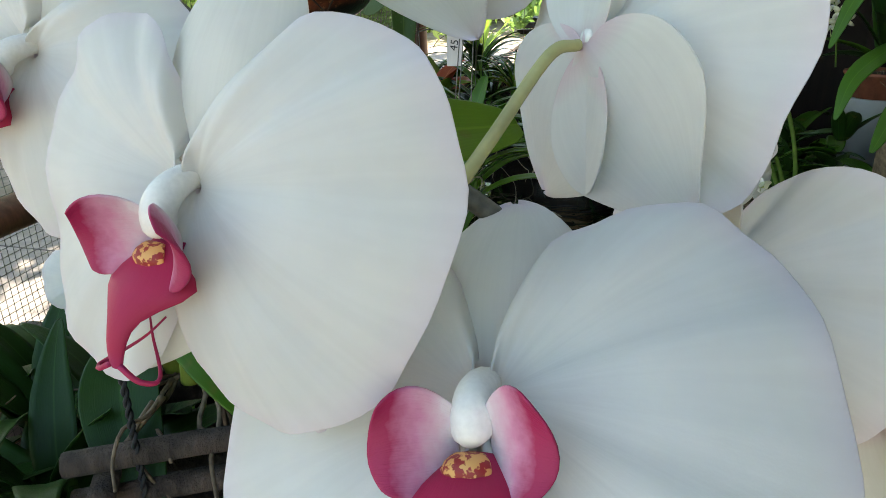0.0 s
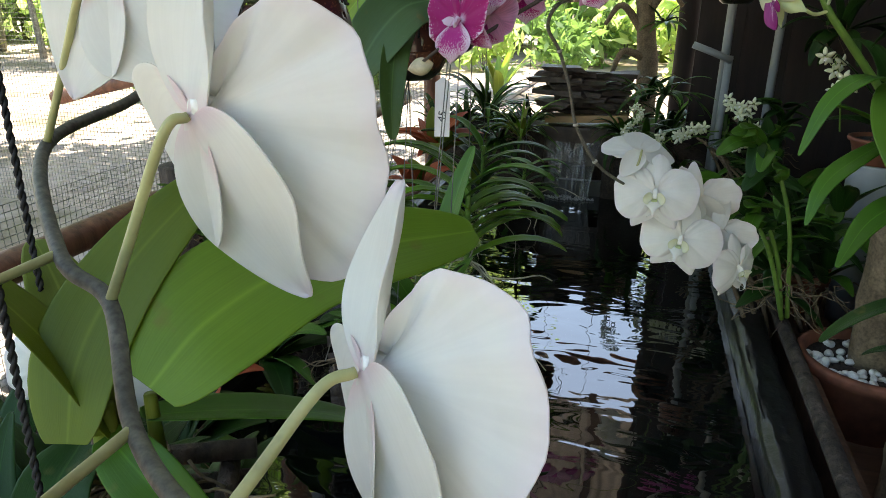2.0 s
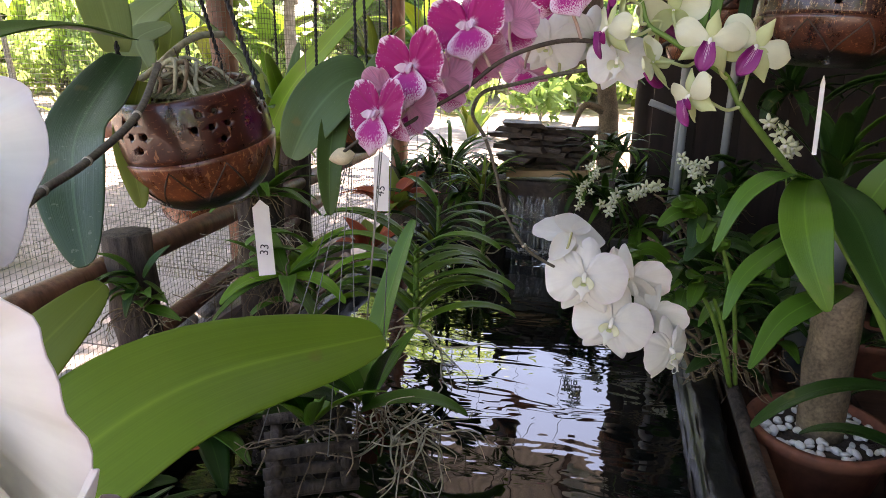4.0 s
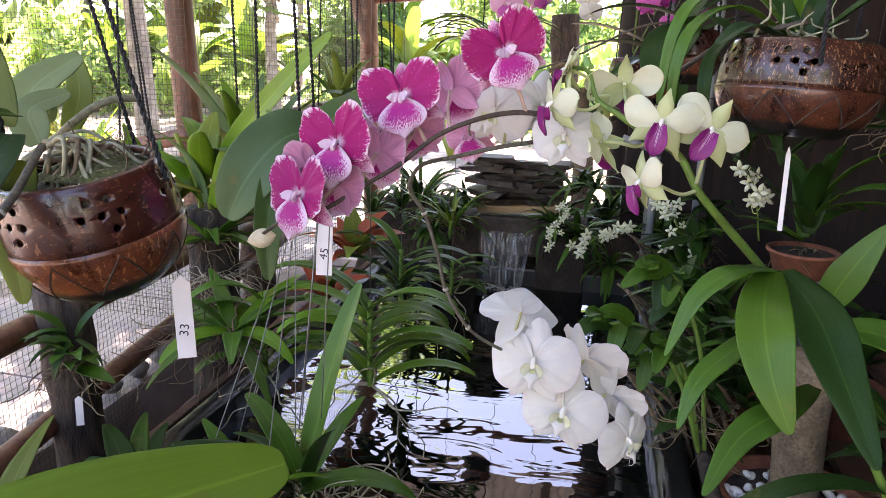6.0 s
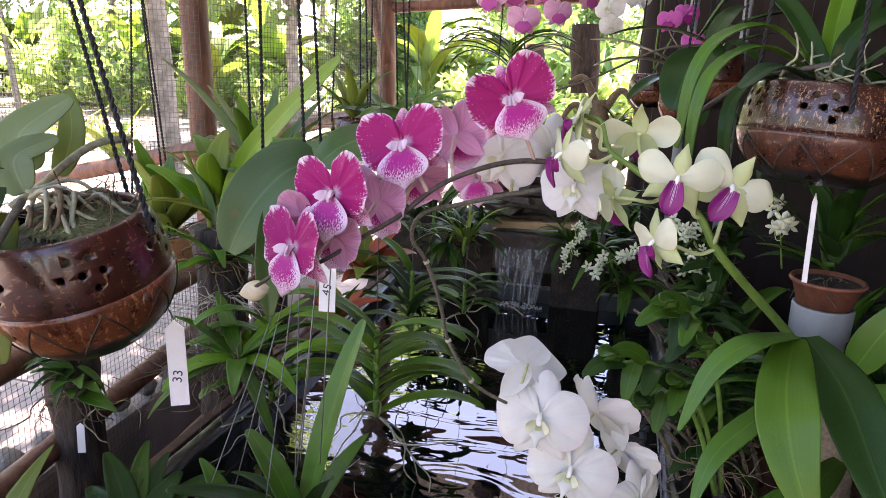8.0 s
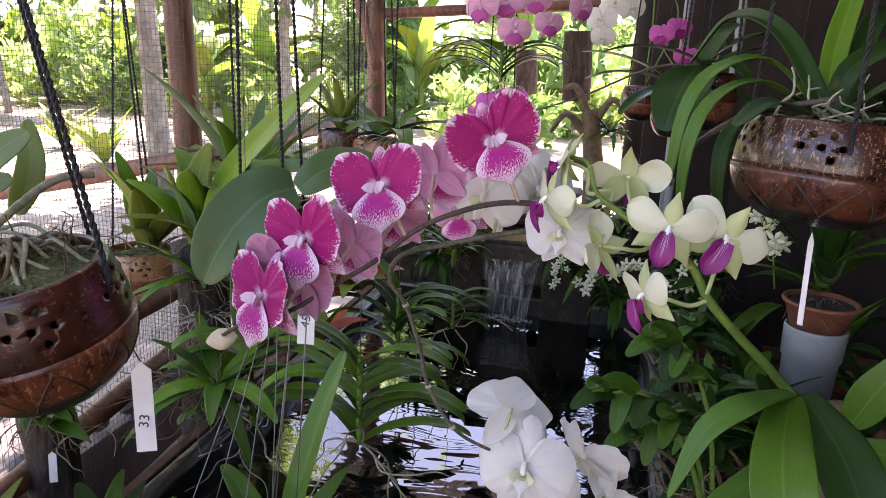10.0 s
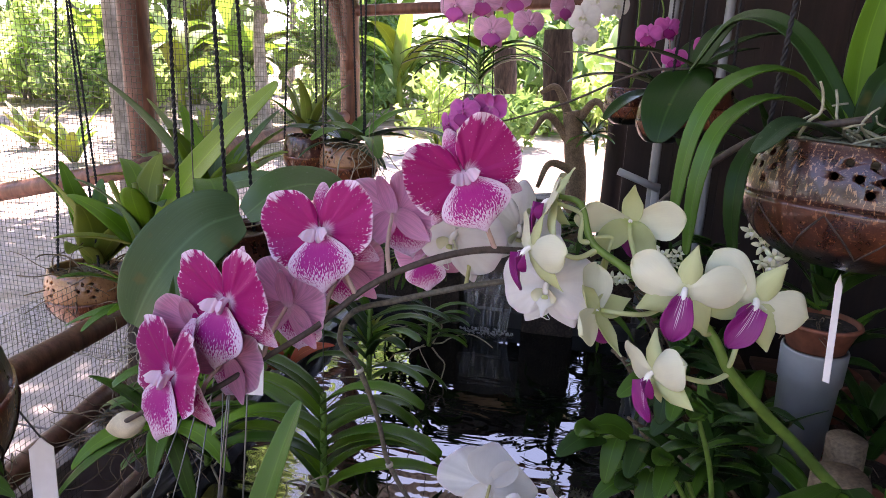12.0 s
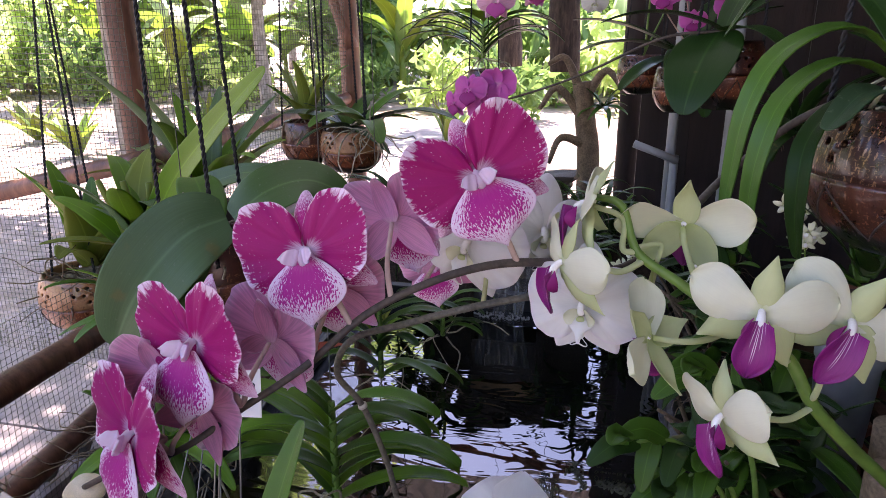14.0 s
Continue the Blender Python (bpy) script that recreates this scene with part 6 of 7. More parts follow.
slat_basket((-0.135, 0.845, 0.095), 0.125, "square basket of round sticks, hung low over the water")
roots(tall, (-0.135, 0.845, 0.15), 0.04, 26, 0.11, M_ROOTDK, 66, 0.0015, 0.5)
strap_plant("cattleya_plant", "small orchid with short broad leaves in a stick basket", (-0.135, 0.85, 0.165), 6, 0.11, 0.032, [M_LEAF, M_LEAFBR], 67, (0, 360), (30, 75), (20, 60), 0, 0.5, 0.4)
for o in ((-0.05, -0.05, 0.06), (0.05, -0.05, 0.06), (0.05, 0.05, 0.06), (-0.05, 0.05, 0.06)):
    wire(Vector((-0.135, 0.845, 0.095)) + Vector(o), (-0.158, 1.075, 0.508), HOLDER[0])
strap_plant("orchid_clump", "orchid with spreading strap leaves and dry roots by the rail", (-0.34, 1.19, 0.245), 12, 0.19, 0.034, [M_LEAF, M_LEAFBR], 68, (-80, 260), (-5, 45), (20, 70), 26, 0.4, 0.35)
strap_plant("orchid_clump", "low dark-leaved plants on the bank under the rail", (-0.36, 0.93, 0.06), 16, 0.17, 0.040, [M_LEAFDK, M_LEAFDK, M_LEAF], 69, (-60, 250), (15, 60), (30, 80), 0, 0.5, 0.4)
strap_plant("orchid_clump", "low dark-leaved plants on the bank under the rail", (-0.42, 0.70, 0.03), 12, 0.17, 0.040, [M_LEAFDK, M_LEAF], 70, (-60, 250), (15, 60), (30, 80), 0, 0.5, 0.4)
strap_plant("ginger_plant", "light green leafy plant by the rail", (-0.50, 0.80, 0.06), 10, 0.18, 0.05, [M_LEAFBR, M_LEAFYL], 71, (-100, 260), (25, 75), (30, 80), 0, 0.6, 0.5, category="plant")
strap_plant("croton", "red and yellow variegated croton leaves", (-0.40, 0.83, 0.06), 6, 0.12, 0.06, [M_LEAFRED], 72, (-60, 260), (30, 75), (30, 70), 0, 0.6, 0.5, category="plant")
strap_plant("croton", "red and orange variegated croton by the pond", (-0.285, 1.66, 0.27), 18, 0.13, 0.055, [M_LEAFRED, M_LEAFRED, M_LEAFYL], 73, (0, 360), (20, 75), (20, 70), 0, 0.6, 0.5, category="plant")
strap_plant("croton", "red and orange variegated croton by the pond", (-0.27, 1.44, 0.235), 9, 0.10, 0.045, [M_LEAFRED, M_LEAFYL, M_LEAFBR], 74, (0, 360), (30, 80), (10, 60), 0, 0.6, 0.5, category="plant")
strap_plant("fern", "small bright green fern by the pond", (-0.21, 1.75, 0.17), 26, 0.07, 0.016, [M_LEAFBR, M_LEAFYL], 75, (0, 720), (20, 85), (20, 70), 0, 0.5, 0.4, category="plant")
strap_plant("spider_plant", "grassy plant with drooping pale-edged leaves", (-0.17, 2.2, 0.22), 18, 0.18, 0.013, [M_LEAFBR, M_LEAF, M_LEAFYL], 76, (0, 720), (30, 85), (60, 140), 10, 0.3, 0.5, category="plant")
strap_plant("spider_plant", "grassy plant with drooping leaves", (-0.33, 2.4, 0.25), 26, 0.30, 0.016, [M_LEAF, M_LEAFDK], 77, (0, 720), (30, 85), (60, 140), 0, 0.3, 0.5, category="plant")
strap_plant("spider_plant", "grassy plant with drooping leaves beside the slate", (0.20, 2.36, 0.33), 16, 0.18, 0.016, [M_LEAF, M_LEAFDK], 78, (0, 720), (20, 80), (50, 120), 8, 0.3, 0.5, category="plant")
strap_plant("spider_plant", "strap-leaved plant over the slate", (0.26, 2.28, 0.36), 16, 0.15, 0.016, [M_LEAF, M_LEAFDK], 79, (0, 720), (0, 60), (40, 100), 8, 0.3, 0.5, category="plant")
# planted soil bank behind the waterfall
bank = tagged(part("soil_bank", grid_mesh("soil_bank", -0.75, 0.62, 2.48, 3.3, 40, 26, lambda x, y: GZ + 0.02 + 0.66 * math.sin(math.pi * (y - 2.40) / 0.95) ** 0.5 * min(1, (0.64 - x) * 6, (x + 0.77) * 6) + 0.05 * noise.noise((x * 9, y * 9, 3))), M_SOIL), "dark damp soil bank behind the waterfall", "soil", kind="structure")
for k in range(13):
    strap_plant("fern", "dark leafy fern on the soil bank", (-0.58 + 0.088 * k, 2.62 + 0.12 * (k % 3), 0.15), 18, 0.19, 0.024, [M_LEAFDK, M_LEAF, M_LEAFDK], 700 + k, (0, 720), (10, 85), (40, 110), 0, 0.45, 0.5, group="bank ferns", category="plant", nu=8)
for k, (x, y, z) in enumerate(((-0.19, 2.33, 0.22), (-0.27, 2.34, 0.18), (0.14, 2.33, 0.225), (0.22, 2.33, 0.20), (0.33, 2.36, 0.10))):
    strap_plant("fern", "dark leafy plant hanging over the waterfall stones", (x, y, z), 20, 0.15, 0.022, [M_LEAFDK, M_LEAF], 720 + k, (150, 390), (-20, 75), (40, 110), 8, 0.45, 0.5, group="waterfall plants", category="plant", nu=8)
# wiry roots hanging on the rails
rb = thing("dry_roots", "pale dry roots tangled on the rail", "roots", (-0.55, 1.0, 0.12))
roots(rb, (-0.545, 1.07, 0.17), 0.03, 7, 0.10, M_ROOT, 80, 0.0013, 0.8)
rb = thing("dry_roots", "pale dry roots tangled on the rail", "roots", (-0.5, 1.4, 0.2))
roots(rb, (-0.50, 1.40, 0.27), 0.05, 40, 0.13, M_ROOT, 81, 0.0012, 0.6)
rb = thing("dry_roots", "brown dry roots hanging down a stump", "roots", (-0.56, 1.03, 0.2))
roots(rb, (-0.565, 1.045, 0.21), 0.02, 12, 0.11, M_ROOTDK, 82, 0.0014, 1.0)
rb = thing("dry_roots", "brown dry roots on the rail beside the pond", "roots", (-0.45, 1.18, 0.2))
roots(rb, (-0.40, 1.20, 0.23), 0.06, 44, 0.14, M_ROOTDK, 83, 0.0013, 0.5)
rb = thing("dry_roots", "pale dry roots under the hanging basket", "roots", (-0.06, 0.90, 0.1))
roots(rb, (-0.04, 0.93, 0.13), 0.06, 46, 0.14, M_ROOT, 84, 0.0014, 0.6)
# stones along the kerb outside the netting
kerb = tagged(part("kerb", block(0.10, 2.6, 0.44, 0.01), M_PAVE, None, m=Matrix.Translation((-0.80, 1.2, -0.26))), "pale concrete kerb by the path", "kerb", kind="structure")
rnd = random.Random(12)
stone_meshes = [pebble_mesh(20 + k) for k in range(3)]
for k in range(20):
    tagged(part("stone", stone_meshes[k % 3], M_STONE, None, m=Matrix.LocRotScale((-0.785 + rnd.uniform(-0.02, 0.02), 0.3 + 0.09 * k, -0.012), Euler((0, 0, rnd.uniform(0, 6))), Vector((1, 0.8, 0.75)) * rnd.uniform(0.026, 0.042))), "grey rounded stone on the kerb", "stone", "kerb stones")

# ---- hanging pots further back ----
def three_cords(c, hook, r=0.0018, reach=0.055):
    for o in ((-reach, -0.02, 0), (reach, -0.03, 0), (0.0, reach, 0)):
        rope("cord", Vector(c) + Vector(o), hook, r)


coconut_pot((-0.335, 1.965, 0.490), 0.073, 0.095, "pale tan coconut-shell pot with a row of drilled holes, hanging", tan=True, seed=5)
three_cords((-0.335, 1.965, 0.575), (-0.40, 2.05, 2.12))
coconut_pot((-0.455, 1.99, 0.500), 0.062, 0.10, "brown coconut-shell pot hanging on cords", seed=6, holes=False)
three_cords((-0.455, 1.99, 0.59), (-0.47, 2.05, 2.12))
strap_plant("orchid_clump", "leafy orchid in a hanging coconut pot", (-0.335, 1.965, 0.59), 9, 0.19, 0.042, [M_LEAF, M_LEAFGY], 91, (0, 360), (5, 60), (20, 80), 14, 0.5, 0.4)
strap_plant("orchid_clump", "leafy orchid in a hanging brown pot", (-0.455, 1.99, 0.605), 9, 0.15, 0.03, [M_LEAFYL, M_LEAF], 92, (0, 360), (30, 85), (20, 60), 6, 0.5, 0.4)
leaf(thing("moth_orchid_plant", "moth orchid with long dark leaves, hanging at the back", "orchid", (-0.24, 1.80, 0.62)), M_LEAFGY, (-0.24, 1.80, 0.62), -15, 25, 0.22, 0.05, 45, full=0.5, nu=18)
back_leaf = bpy.data.objects["moth_orchid_plant.001"]
for h, r in ((160, 30), (40, 50), (-60, 20), (250, 30)):
    leaf(back_leaf, M_LEAF, (-0.24, 1.80, 0.62), h, r, 0.17, 0.045, 60, full=0.5, nu=16)
roots(back_leaf, (-0.24, 1.80, 0.61), 0.03, 18, 0.14, M_ROOT, 93, 0.0018, 0.8)
rope("hanging_cord", (-0.24, 1.80, 0.62), (-0.24, 1.84, 2.12), 0.0018, back_leaf)
vanda((-0.075, 2.27, 0.74), 18, 0.22, 0.016, 94, "hanging vanda orchid with thin arching leaves", [M_LEAF, M_LEAFDK], head=0, height=0.08)
coconut_pot((-0.07, 2.28, 0.63), 0.05, 0.08, "dark coconut-shell pot hanging at the back", seed=7, holes=False)
three_cords((-0.07, 2.28, 0.69), (-0.08, 2.3, 2.12), 0.0015, 0.04)
coconut_pot((0.330, 2.345, 0.650), 0.062, 0.095, "dark coconut-shell pot with drilled holes, hanging at the back", seed=8)
three_cords((0.33, 2.345, 0.735), (0.34, 2.38, 2.12), 0.0016, 0.045)
coconut_pot((0.408, 2.145, 0.625), 0.060, 0.10, "red-brown coconut-shell pot with drilled holes, hanging at the back", seed=9)
three_cords((0.408, 2.145, 0.715), (0.41, 2.17, 2.12), 0.0016, 0.045)
DK = Vector((0.415, 2.10, 0.745))
dark = thing("moth_orchid_plant", "moth orchid with broad dark leaves in a hanging coconut pot", "orchid", DK)
for h, r, l, w, d in ((200, 25, 0.26, 0.06, 50), (170, 35, 0.28, 0.06, 40), (225, 5, 0.22, 0.06, 50), (20, 45, 0.24, 0.06, 40), (60, 60, 0.22, 0.055, 50), (280, -10, 0.20, 0.06, 60), (255, 20, 0.22, 0.055, 70), (330, 15, 0.2, 0.055, 60)):
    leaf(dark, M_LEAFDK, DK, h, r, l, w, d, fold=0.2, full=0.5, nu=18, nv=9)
near_dark = thing("moth_orchid_plant", "moth orchid with one broad oval dark leaf, hanging", "orchid", (0.40, 1.54, 0.80))
leaf(near_dark, M_LEAFDK, (0.395, 1.54, 0.80), 240, -30, 0.15, 0.10, 45, fold=0.08, full=0.6, nu=22, nv=11)
for h, r, l in ((185, 25, 0.18), (20, 40, 0.18), (60, 50, 0.16), (300, 10, 0.13)):
    leaf(near_dark, M_LEAFDK, (0.40, 1.54, 0.80), h, r, l, 0.038, 50, fold=0.2, full=0.5, nu=18)
coconut_pot((0.41, 1.56, 0.69), 0.055, 0.095, "dark coconut-shell pot hanging among leaves", seed=10)
for o in ((-0.045, -0.02, 0), (0.045, -0.02, 0), (0.0, 0.05, 0)):
    rope("hanging_cord", Vector((0.41, 1.56, 0.77)) + Vector(o), (0.41, 1.6, 2.12), 0.0018)

# flower sprays at the back
spray = thing("pale_pink_moth_orchid", "pale pink moth orchid spray with deep pink lips at the back", "orchid", (0.25, 2.2, 1.1))
PS = [(0.33, 2.25, 0.76), (0.32, 2.2, 1.0), (0.22, 2.15, 1.06), (0.10, 2.08, 1.0), (0.0, 2.04, 0.96), (-0.09, 2.02, 0.94)]
stalk(spray, PS, 0.0026, 0.0014, M_STEMGR, "flower_stem")
for c, f, s in (((-0.084, 1.981, 0.921), (-0.3, -1, 0.0), 0.092), ((-0.03, 2.02, 0.935), (0.0, -1, 0.1), 0.09), ((-0.0, 1.988, 0.868), (0.1, -1, -0.05), 0.085), ((0.04, 2.05, 0.945), (0.3, -1, 0.1), 0.085), ((0.082, 2.014, 0.888), (0.5, -1, 0.0), 0.075), ((0.152, 2.098, 0.932), (0.8, -0.8, 0.0), 0.075)):
    moth_flower(spray, "palepink", c, f, (0, 0, 1), s)
    j = min((Vector(q) for q in spline(PS, 8)), key=lambda q: (q - Vector(c)).length)
    stalk(spray, [c, Vector(c).lerp(j, 0.5) + Vector((0, 0.02, 0)), j], 0.0013, 0.0016, M_PEDPINK)
spray = thing("white_moth_orchid", "white moth orchid spray high at the back", "orchid", (0.33, 2.36, 0.75))
PS = [(0.33, 2.36, 0.74), (0.40, 2.38, 0.95), (0.30, 2.42, 1.05), (0.18, 2.40, 0.98)]
stalk(spray, PS, 0.0026, 0.0014, M_STEMGR, "flower_stem")
for c, f, s in (((0.191, 2.373, 0.932), (-0.2, -1, 0.0), 0.09), ((0.23, 2.39, 0.98), (0.1, -1, 0.0), 0.09), ((0.272, 2.385, 0.965), (0.4, -1, 0.0), 0.085), ((0.20, 2.37, 0.88), (0.0, -1, -0.2), 0.07)):
    moth_flower(spray, "whitelip", c, f, (0, 0, 1), s)
spray = thing("magenta_orchid", "magenta moth orchid spray behind the freckled one", "orchid", (0.40, 1.54, 0.80))
PS = [(0.40, 1.54, 0.80), (0.316, 1.546, 0.790), (0.20, 1.57, 0.735), (0.10, 1.575, 0.700), (0.05, 1.57, 0.69)]
stalk(spray, PS, 0.0024, 0.0014, M_STEMDK, "flower_stem")
for c, f, s in (((0.028, 1.555, 0.712), (-0.4, -1, 0.1), 0.062), ((0.075, 1.56, 0.722), (0.3, 0.9, 0.1), 0.066), ((0.05, 1.56, 0.68), (-0.2, -1, 0.0), 0.06), ((0.0, 1.57, 0.69), (-0.6, -0.8, -0.1), 0.05)):
    moth_flower(spray, "magenta", c, f, (0, 0, 1), s)
spray = thing("magenta_orchid", "magenta orchid flowers among dark leaves", "orchid", (0.42, 2.05, 0.76))
for c, f, s in (((0.344, 1.969, 0.869), (-0.4, -1, 0.1), 0.06), ((0.385, 1.983, 0.885), (0.3, -0.9, 0.1), 0.06), ((0.404, 1.971, 0.822), (0, -1, -0.1), 0.055), ((0.468, 1.995, 0.849), (0.5, -1, 0), 0.055)):
    moth_flower(spray, "magenta", c, f, (0, 0, 1), s)
    stalk(spray, [c, Vector(c) + Vector((0.01, 0.04, -0.03)), (0.42, 2.08, 0.76)], 0.0012, 0.0016, M_PEDPINK)


# ---- small white starry orchids ----
def star_mesh(seed):
    pieces = []
    for k in range(5):
        a = 90 + 72 * k

        def fn(u, v):
            w = 0.13 * math.sin(math.pi * (0.08 + 0.9 * u ** 0.9)) ** 0.7
            p = Matrix.Rotation(radians(a), 3, "Z") @ Vector((0.08 + 0.44 * u, w * v, 0.06 * math.sin(2.5 * u) - 0.12 * u * u - 0.05 * v * v))
            return p

        pieces.append(sheet(fn, 8, 5, 0.02))
    return mesh_of("star", *joined(pieces))


STAR = [star_mesh(k) for k in range(2)]
LIPS = mesh_of("star_lip", *sheet(lambda u, v: (0.09 * v * math.sin(0.4 + 2.4 * u), -0.02 - 0.2 * u, 0.05 + 0.12 * math.sin(2 * u)), 7, 5, 0.02))


def star_cluster(base, tip, n, size, spread, seed, label, mat=None, lip=None):
    rnd = random.Random(seed)
    t = thing("starry_orchid", label, "orchid", base, "starry orchid clusters")
    b, e = Vector(base), Vector(tip)
    stalk(t, [b, b.lerp(e, 0.5) + Vector((0, 0, 0.03)), e], 0.002, 0.001, M_STEMGR, "flower_stem")
    for k in range(n):
        u = 0.25 + 0.75 * (k + rnd.random()) / n
        c = b.lerp(e, u) + Vector((0, 0, 0.03 * math.sin(3.1 * u))) + Vector((rnd.uniform(-1, 1), rnd.uniform(-1, 0.4), rnd.uniform(-1, 1))) * spread
        f = (rnd.uniform(-0.7, 0.7), -1, rnd.uniform(-0.3, 0.6))
        fl = part("flower", STAR[k % 2], mat or M_CREAM, t, "", basis(c, f, (rnd.uniform(-0.4, 0.4), 0, 1), size * rnd.uniform(0.85, 1.15)))
        part("lip", LIPS, lip or M_WHITE, fl)
        stalk(t, [c, c.lerp(b.lerp(e, u), 0.6) + Vector((0, 0.01, 0)), b.lerp(e, u) + Vector((0, 0, 0.02))], 0.0008, 0.001, M_LIME, n=3, seg=5)
    return t


star_cluster((0.62, 1.74, 0.36), (0.565, 1.665, 0.515), 11, 0.034, 0.025, 101, "upright cluster of small cream starry orchid flowers")
star_cluster((0.40, 2.02, 0.30), (0.215, 1.95, 0.235), 14, 0.034, 0.022, 102, "arching cluster of small cream starry orchid flowers over the pond")
star_cluster((0.50, 2.02, 0.28), (0.415, 2.05, 0.375), 11, 0.032, 0.03, 103, "loose cluster of small cream starry orchid flowers")
star_cluster((0.52, 1.95, 0.20), (0.445, 1.93, 0.29), 6, 0.034, 0.03, 104, "loose cluster of small cream starry orchid flowers")
star_cluster((0.20, 2.0, 0.36), (0.15, 1.92, 0.245), 14, 0.022, 0.016, 105, "drooping cluster of tiny purple orchid flowers", M_MAGENTA, M_PURPLE)

# ---- bench plants on the right ----
rnd = random.Random(33)
for k, (x, y, r, h) in enumerate(((0.70, 1.70, 0.070, 0.055), (0.72, 0.85, 0.09, 0.12), (0.60, 1.75, 0.075, 0.1), (0.85, 1.75, 0.085, 0.11), (0.62, 2.1, 0.08, 0.1), (0.80, 1.25, 0.08, 0.11), (0.90, 2.2, 0.09, 0.12), (1.05, 1.5, 0.09, 0.12))):
    z = -0.069
    if k == 0:
        clay_pot((x, y, z), 0.057, 0.372, "tall white plastic pot used as a stand", M_PVC)
        z = 0.303
    clay_pot((x, y, z), r, h, "terracotta pot of orchids on the bench")
    strap_plant("potted_orchid", "dark-leaved orchid in a terracotta pot", (x, y, z + h), 16, 0.22, 0.042, [M_LEAFDK, M_LEAFDK, M_LEAF], 110 + k, (0, 720), (15, 80), (20, 80), 12, 0.5, 0.4, stem=0.10)
for k, (x, y, z) in enumerate(((0.50, 1.52, 0.10), (0.47, 1.72, 0.14), (0.52, 1.95, 0.16), (0.47, 1.38, 0.09), (0.60, 2.3, 0.2), (0.50, 2.2, 0.15), (0.56, 1.40, 0.12))):
    strap_plant("dendrobium_clump", "dendrobium clump with oval dark leaves over the pond rim", (x, y, z), 24, 0.115, 0.032, [M_LEAF, M_LEAFDK, M_LEAFDK], 130 + k, (60, 330), (-15, 60), (10, 70), 14, 0.55, 0.4, stem=0.16)
    for q in range(3):
        a = Vector((x + 0.02 * q - 0.02, y + 0.02 * q, z - 0.1))
        stalk(bpy.data.objects["dendrobium_clump" + (".%03d" % k if k else "")], [a, a + Vector((-0.05, -0.02, 0.12)), a + Vector((-0.10 - 0.03 * q, -0.05, 0.20))], 0.005, 0.003, M_ROOTDK, "cane", 5, 7)
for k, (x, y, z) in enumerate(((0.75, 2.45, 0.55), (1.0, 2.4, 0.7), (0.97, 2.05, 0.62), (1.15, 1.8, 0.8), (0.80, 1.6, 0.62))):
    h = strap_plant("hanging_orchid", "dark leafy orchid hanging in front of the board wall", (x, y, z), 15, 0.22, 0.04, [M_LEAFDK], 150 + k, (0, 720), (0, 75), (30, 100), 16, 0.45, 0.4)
    wire((x, y, z - 0.02), (x, y, 2.1), h)

# leafy canes leaning out over the pond edge
lean = thing("dendrobium_clump", "dendrobium canes with oval green leaves leaning over the pond", "orchid", (0.47, 1.26, 0.10))
LEAN = (((0.47, 1.26, 0.10), (0.42, 1.23, 0.24), (0.355, 1.205, 0.330), (0.290, 1.180, 0.338)), ((0.47, 1.27, 0.10), (0.44, 1.24, 0.22), (0.395, 1.215, 0.300), (0.345, 1.190, 0.268)), ((0.48, 1.27, 0.10), (0.45, 1.25, 0.28), (0.40, 1.235, 0.40), (0.365, 1.215, 0.415)))
for c, pts in enumerate(LEAN):
    stalk(lean, pts, 0.0042, 0.0024, M_STEMGR, "cane", 6, 8)
    line = spline(pts, 8)
    for q in range(7):
        b0 = Vector(line[len(line) - 1 - 2 * q])
        side = -1 if q % 2 else 1
        d = Vector((-0.55 + 0.35 * side, -0.55, 0.30 - 0.55 * (q % 3)))
        tip = b0 + d.normalized() * (0.062 + 0.008 * (q % 2))
        leaf_along(lean, (M_LEAF, M_LEAFDK, M_LEAF)[(q + c) % 3], [b0, b0.lerp(tip, 0.5) + Vector((0, 0, 0.012)), tip], 0.028, (-0.2, -0.8, 0.7), 0.2, 0.5, nu=12, nv=7)
roots(lean, (0.46, 1.24, 0.16), 0.03, 14, 0.10, M_ROOTDK, 91, 0.0012, 0.6)

# driftwood and short posts at the far end
log_post("hanging_log", "dark rough log section hung up as an orchid mount", (-0.274, 4.3, 0.635), (-0.29, 4.3, 0.884), 0.062, M_BARK, "log", 61, 22, 0.12)
wire((-0.29, 4.3, 0.88), (-0.29, 4.3, 2.3), bpy.data.objects["hanging_log"], 0.002)
log_post("roof_rail", "dark pole under the far roof edge", (-1.2, 4.3, 2.3), (1.6, 4.3, 2.3), 0.03, M_POLE, seed=14, **P)
log_post("hanging_log", "dark rough log section hung up as an orchid mount", (0.06, 3.6, 0.645), (0.045, 3.6, 0.955), 0.066, M_BARK, "log", 60, 22, 0.12)
wire((0.045, 3.6, 0.95), (0.04, 3.6, 2.3), bpy.data.objects["hanging_log.001"], 0.002)
log_post("roof_rail", "dark pole under the far roof edge", (-1.2, 3.6, 2.3), (1.6, 3.6, 2.3), 0.03, M_POLE, seed=13, **P)
drift = thing("driftwood", "red-brown driftwood stump with forked roots and ferns", "driftwood", (0.19, 2.95, GZ))
part("trunk", mesh_of("trunk", *tube(spline([(0.21, 2.95, GZ), (0.20, 2.95, 0.3), (0.18, 2.95, 0.5), (0.16, 2.95, 0.64)], 6), lambda k: 0.045 - 0.012 * k, 14)), M_ROOTDK, drift)
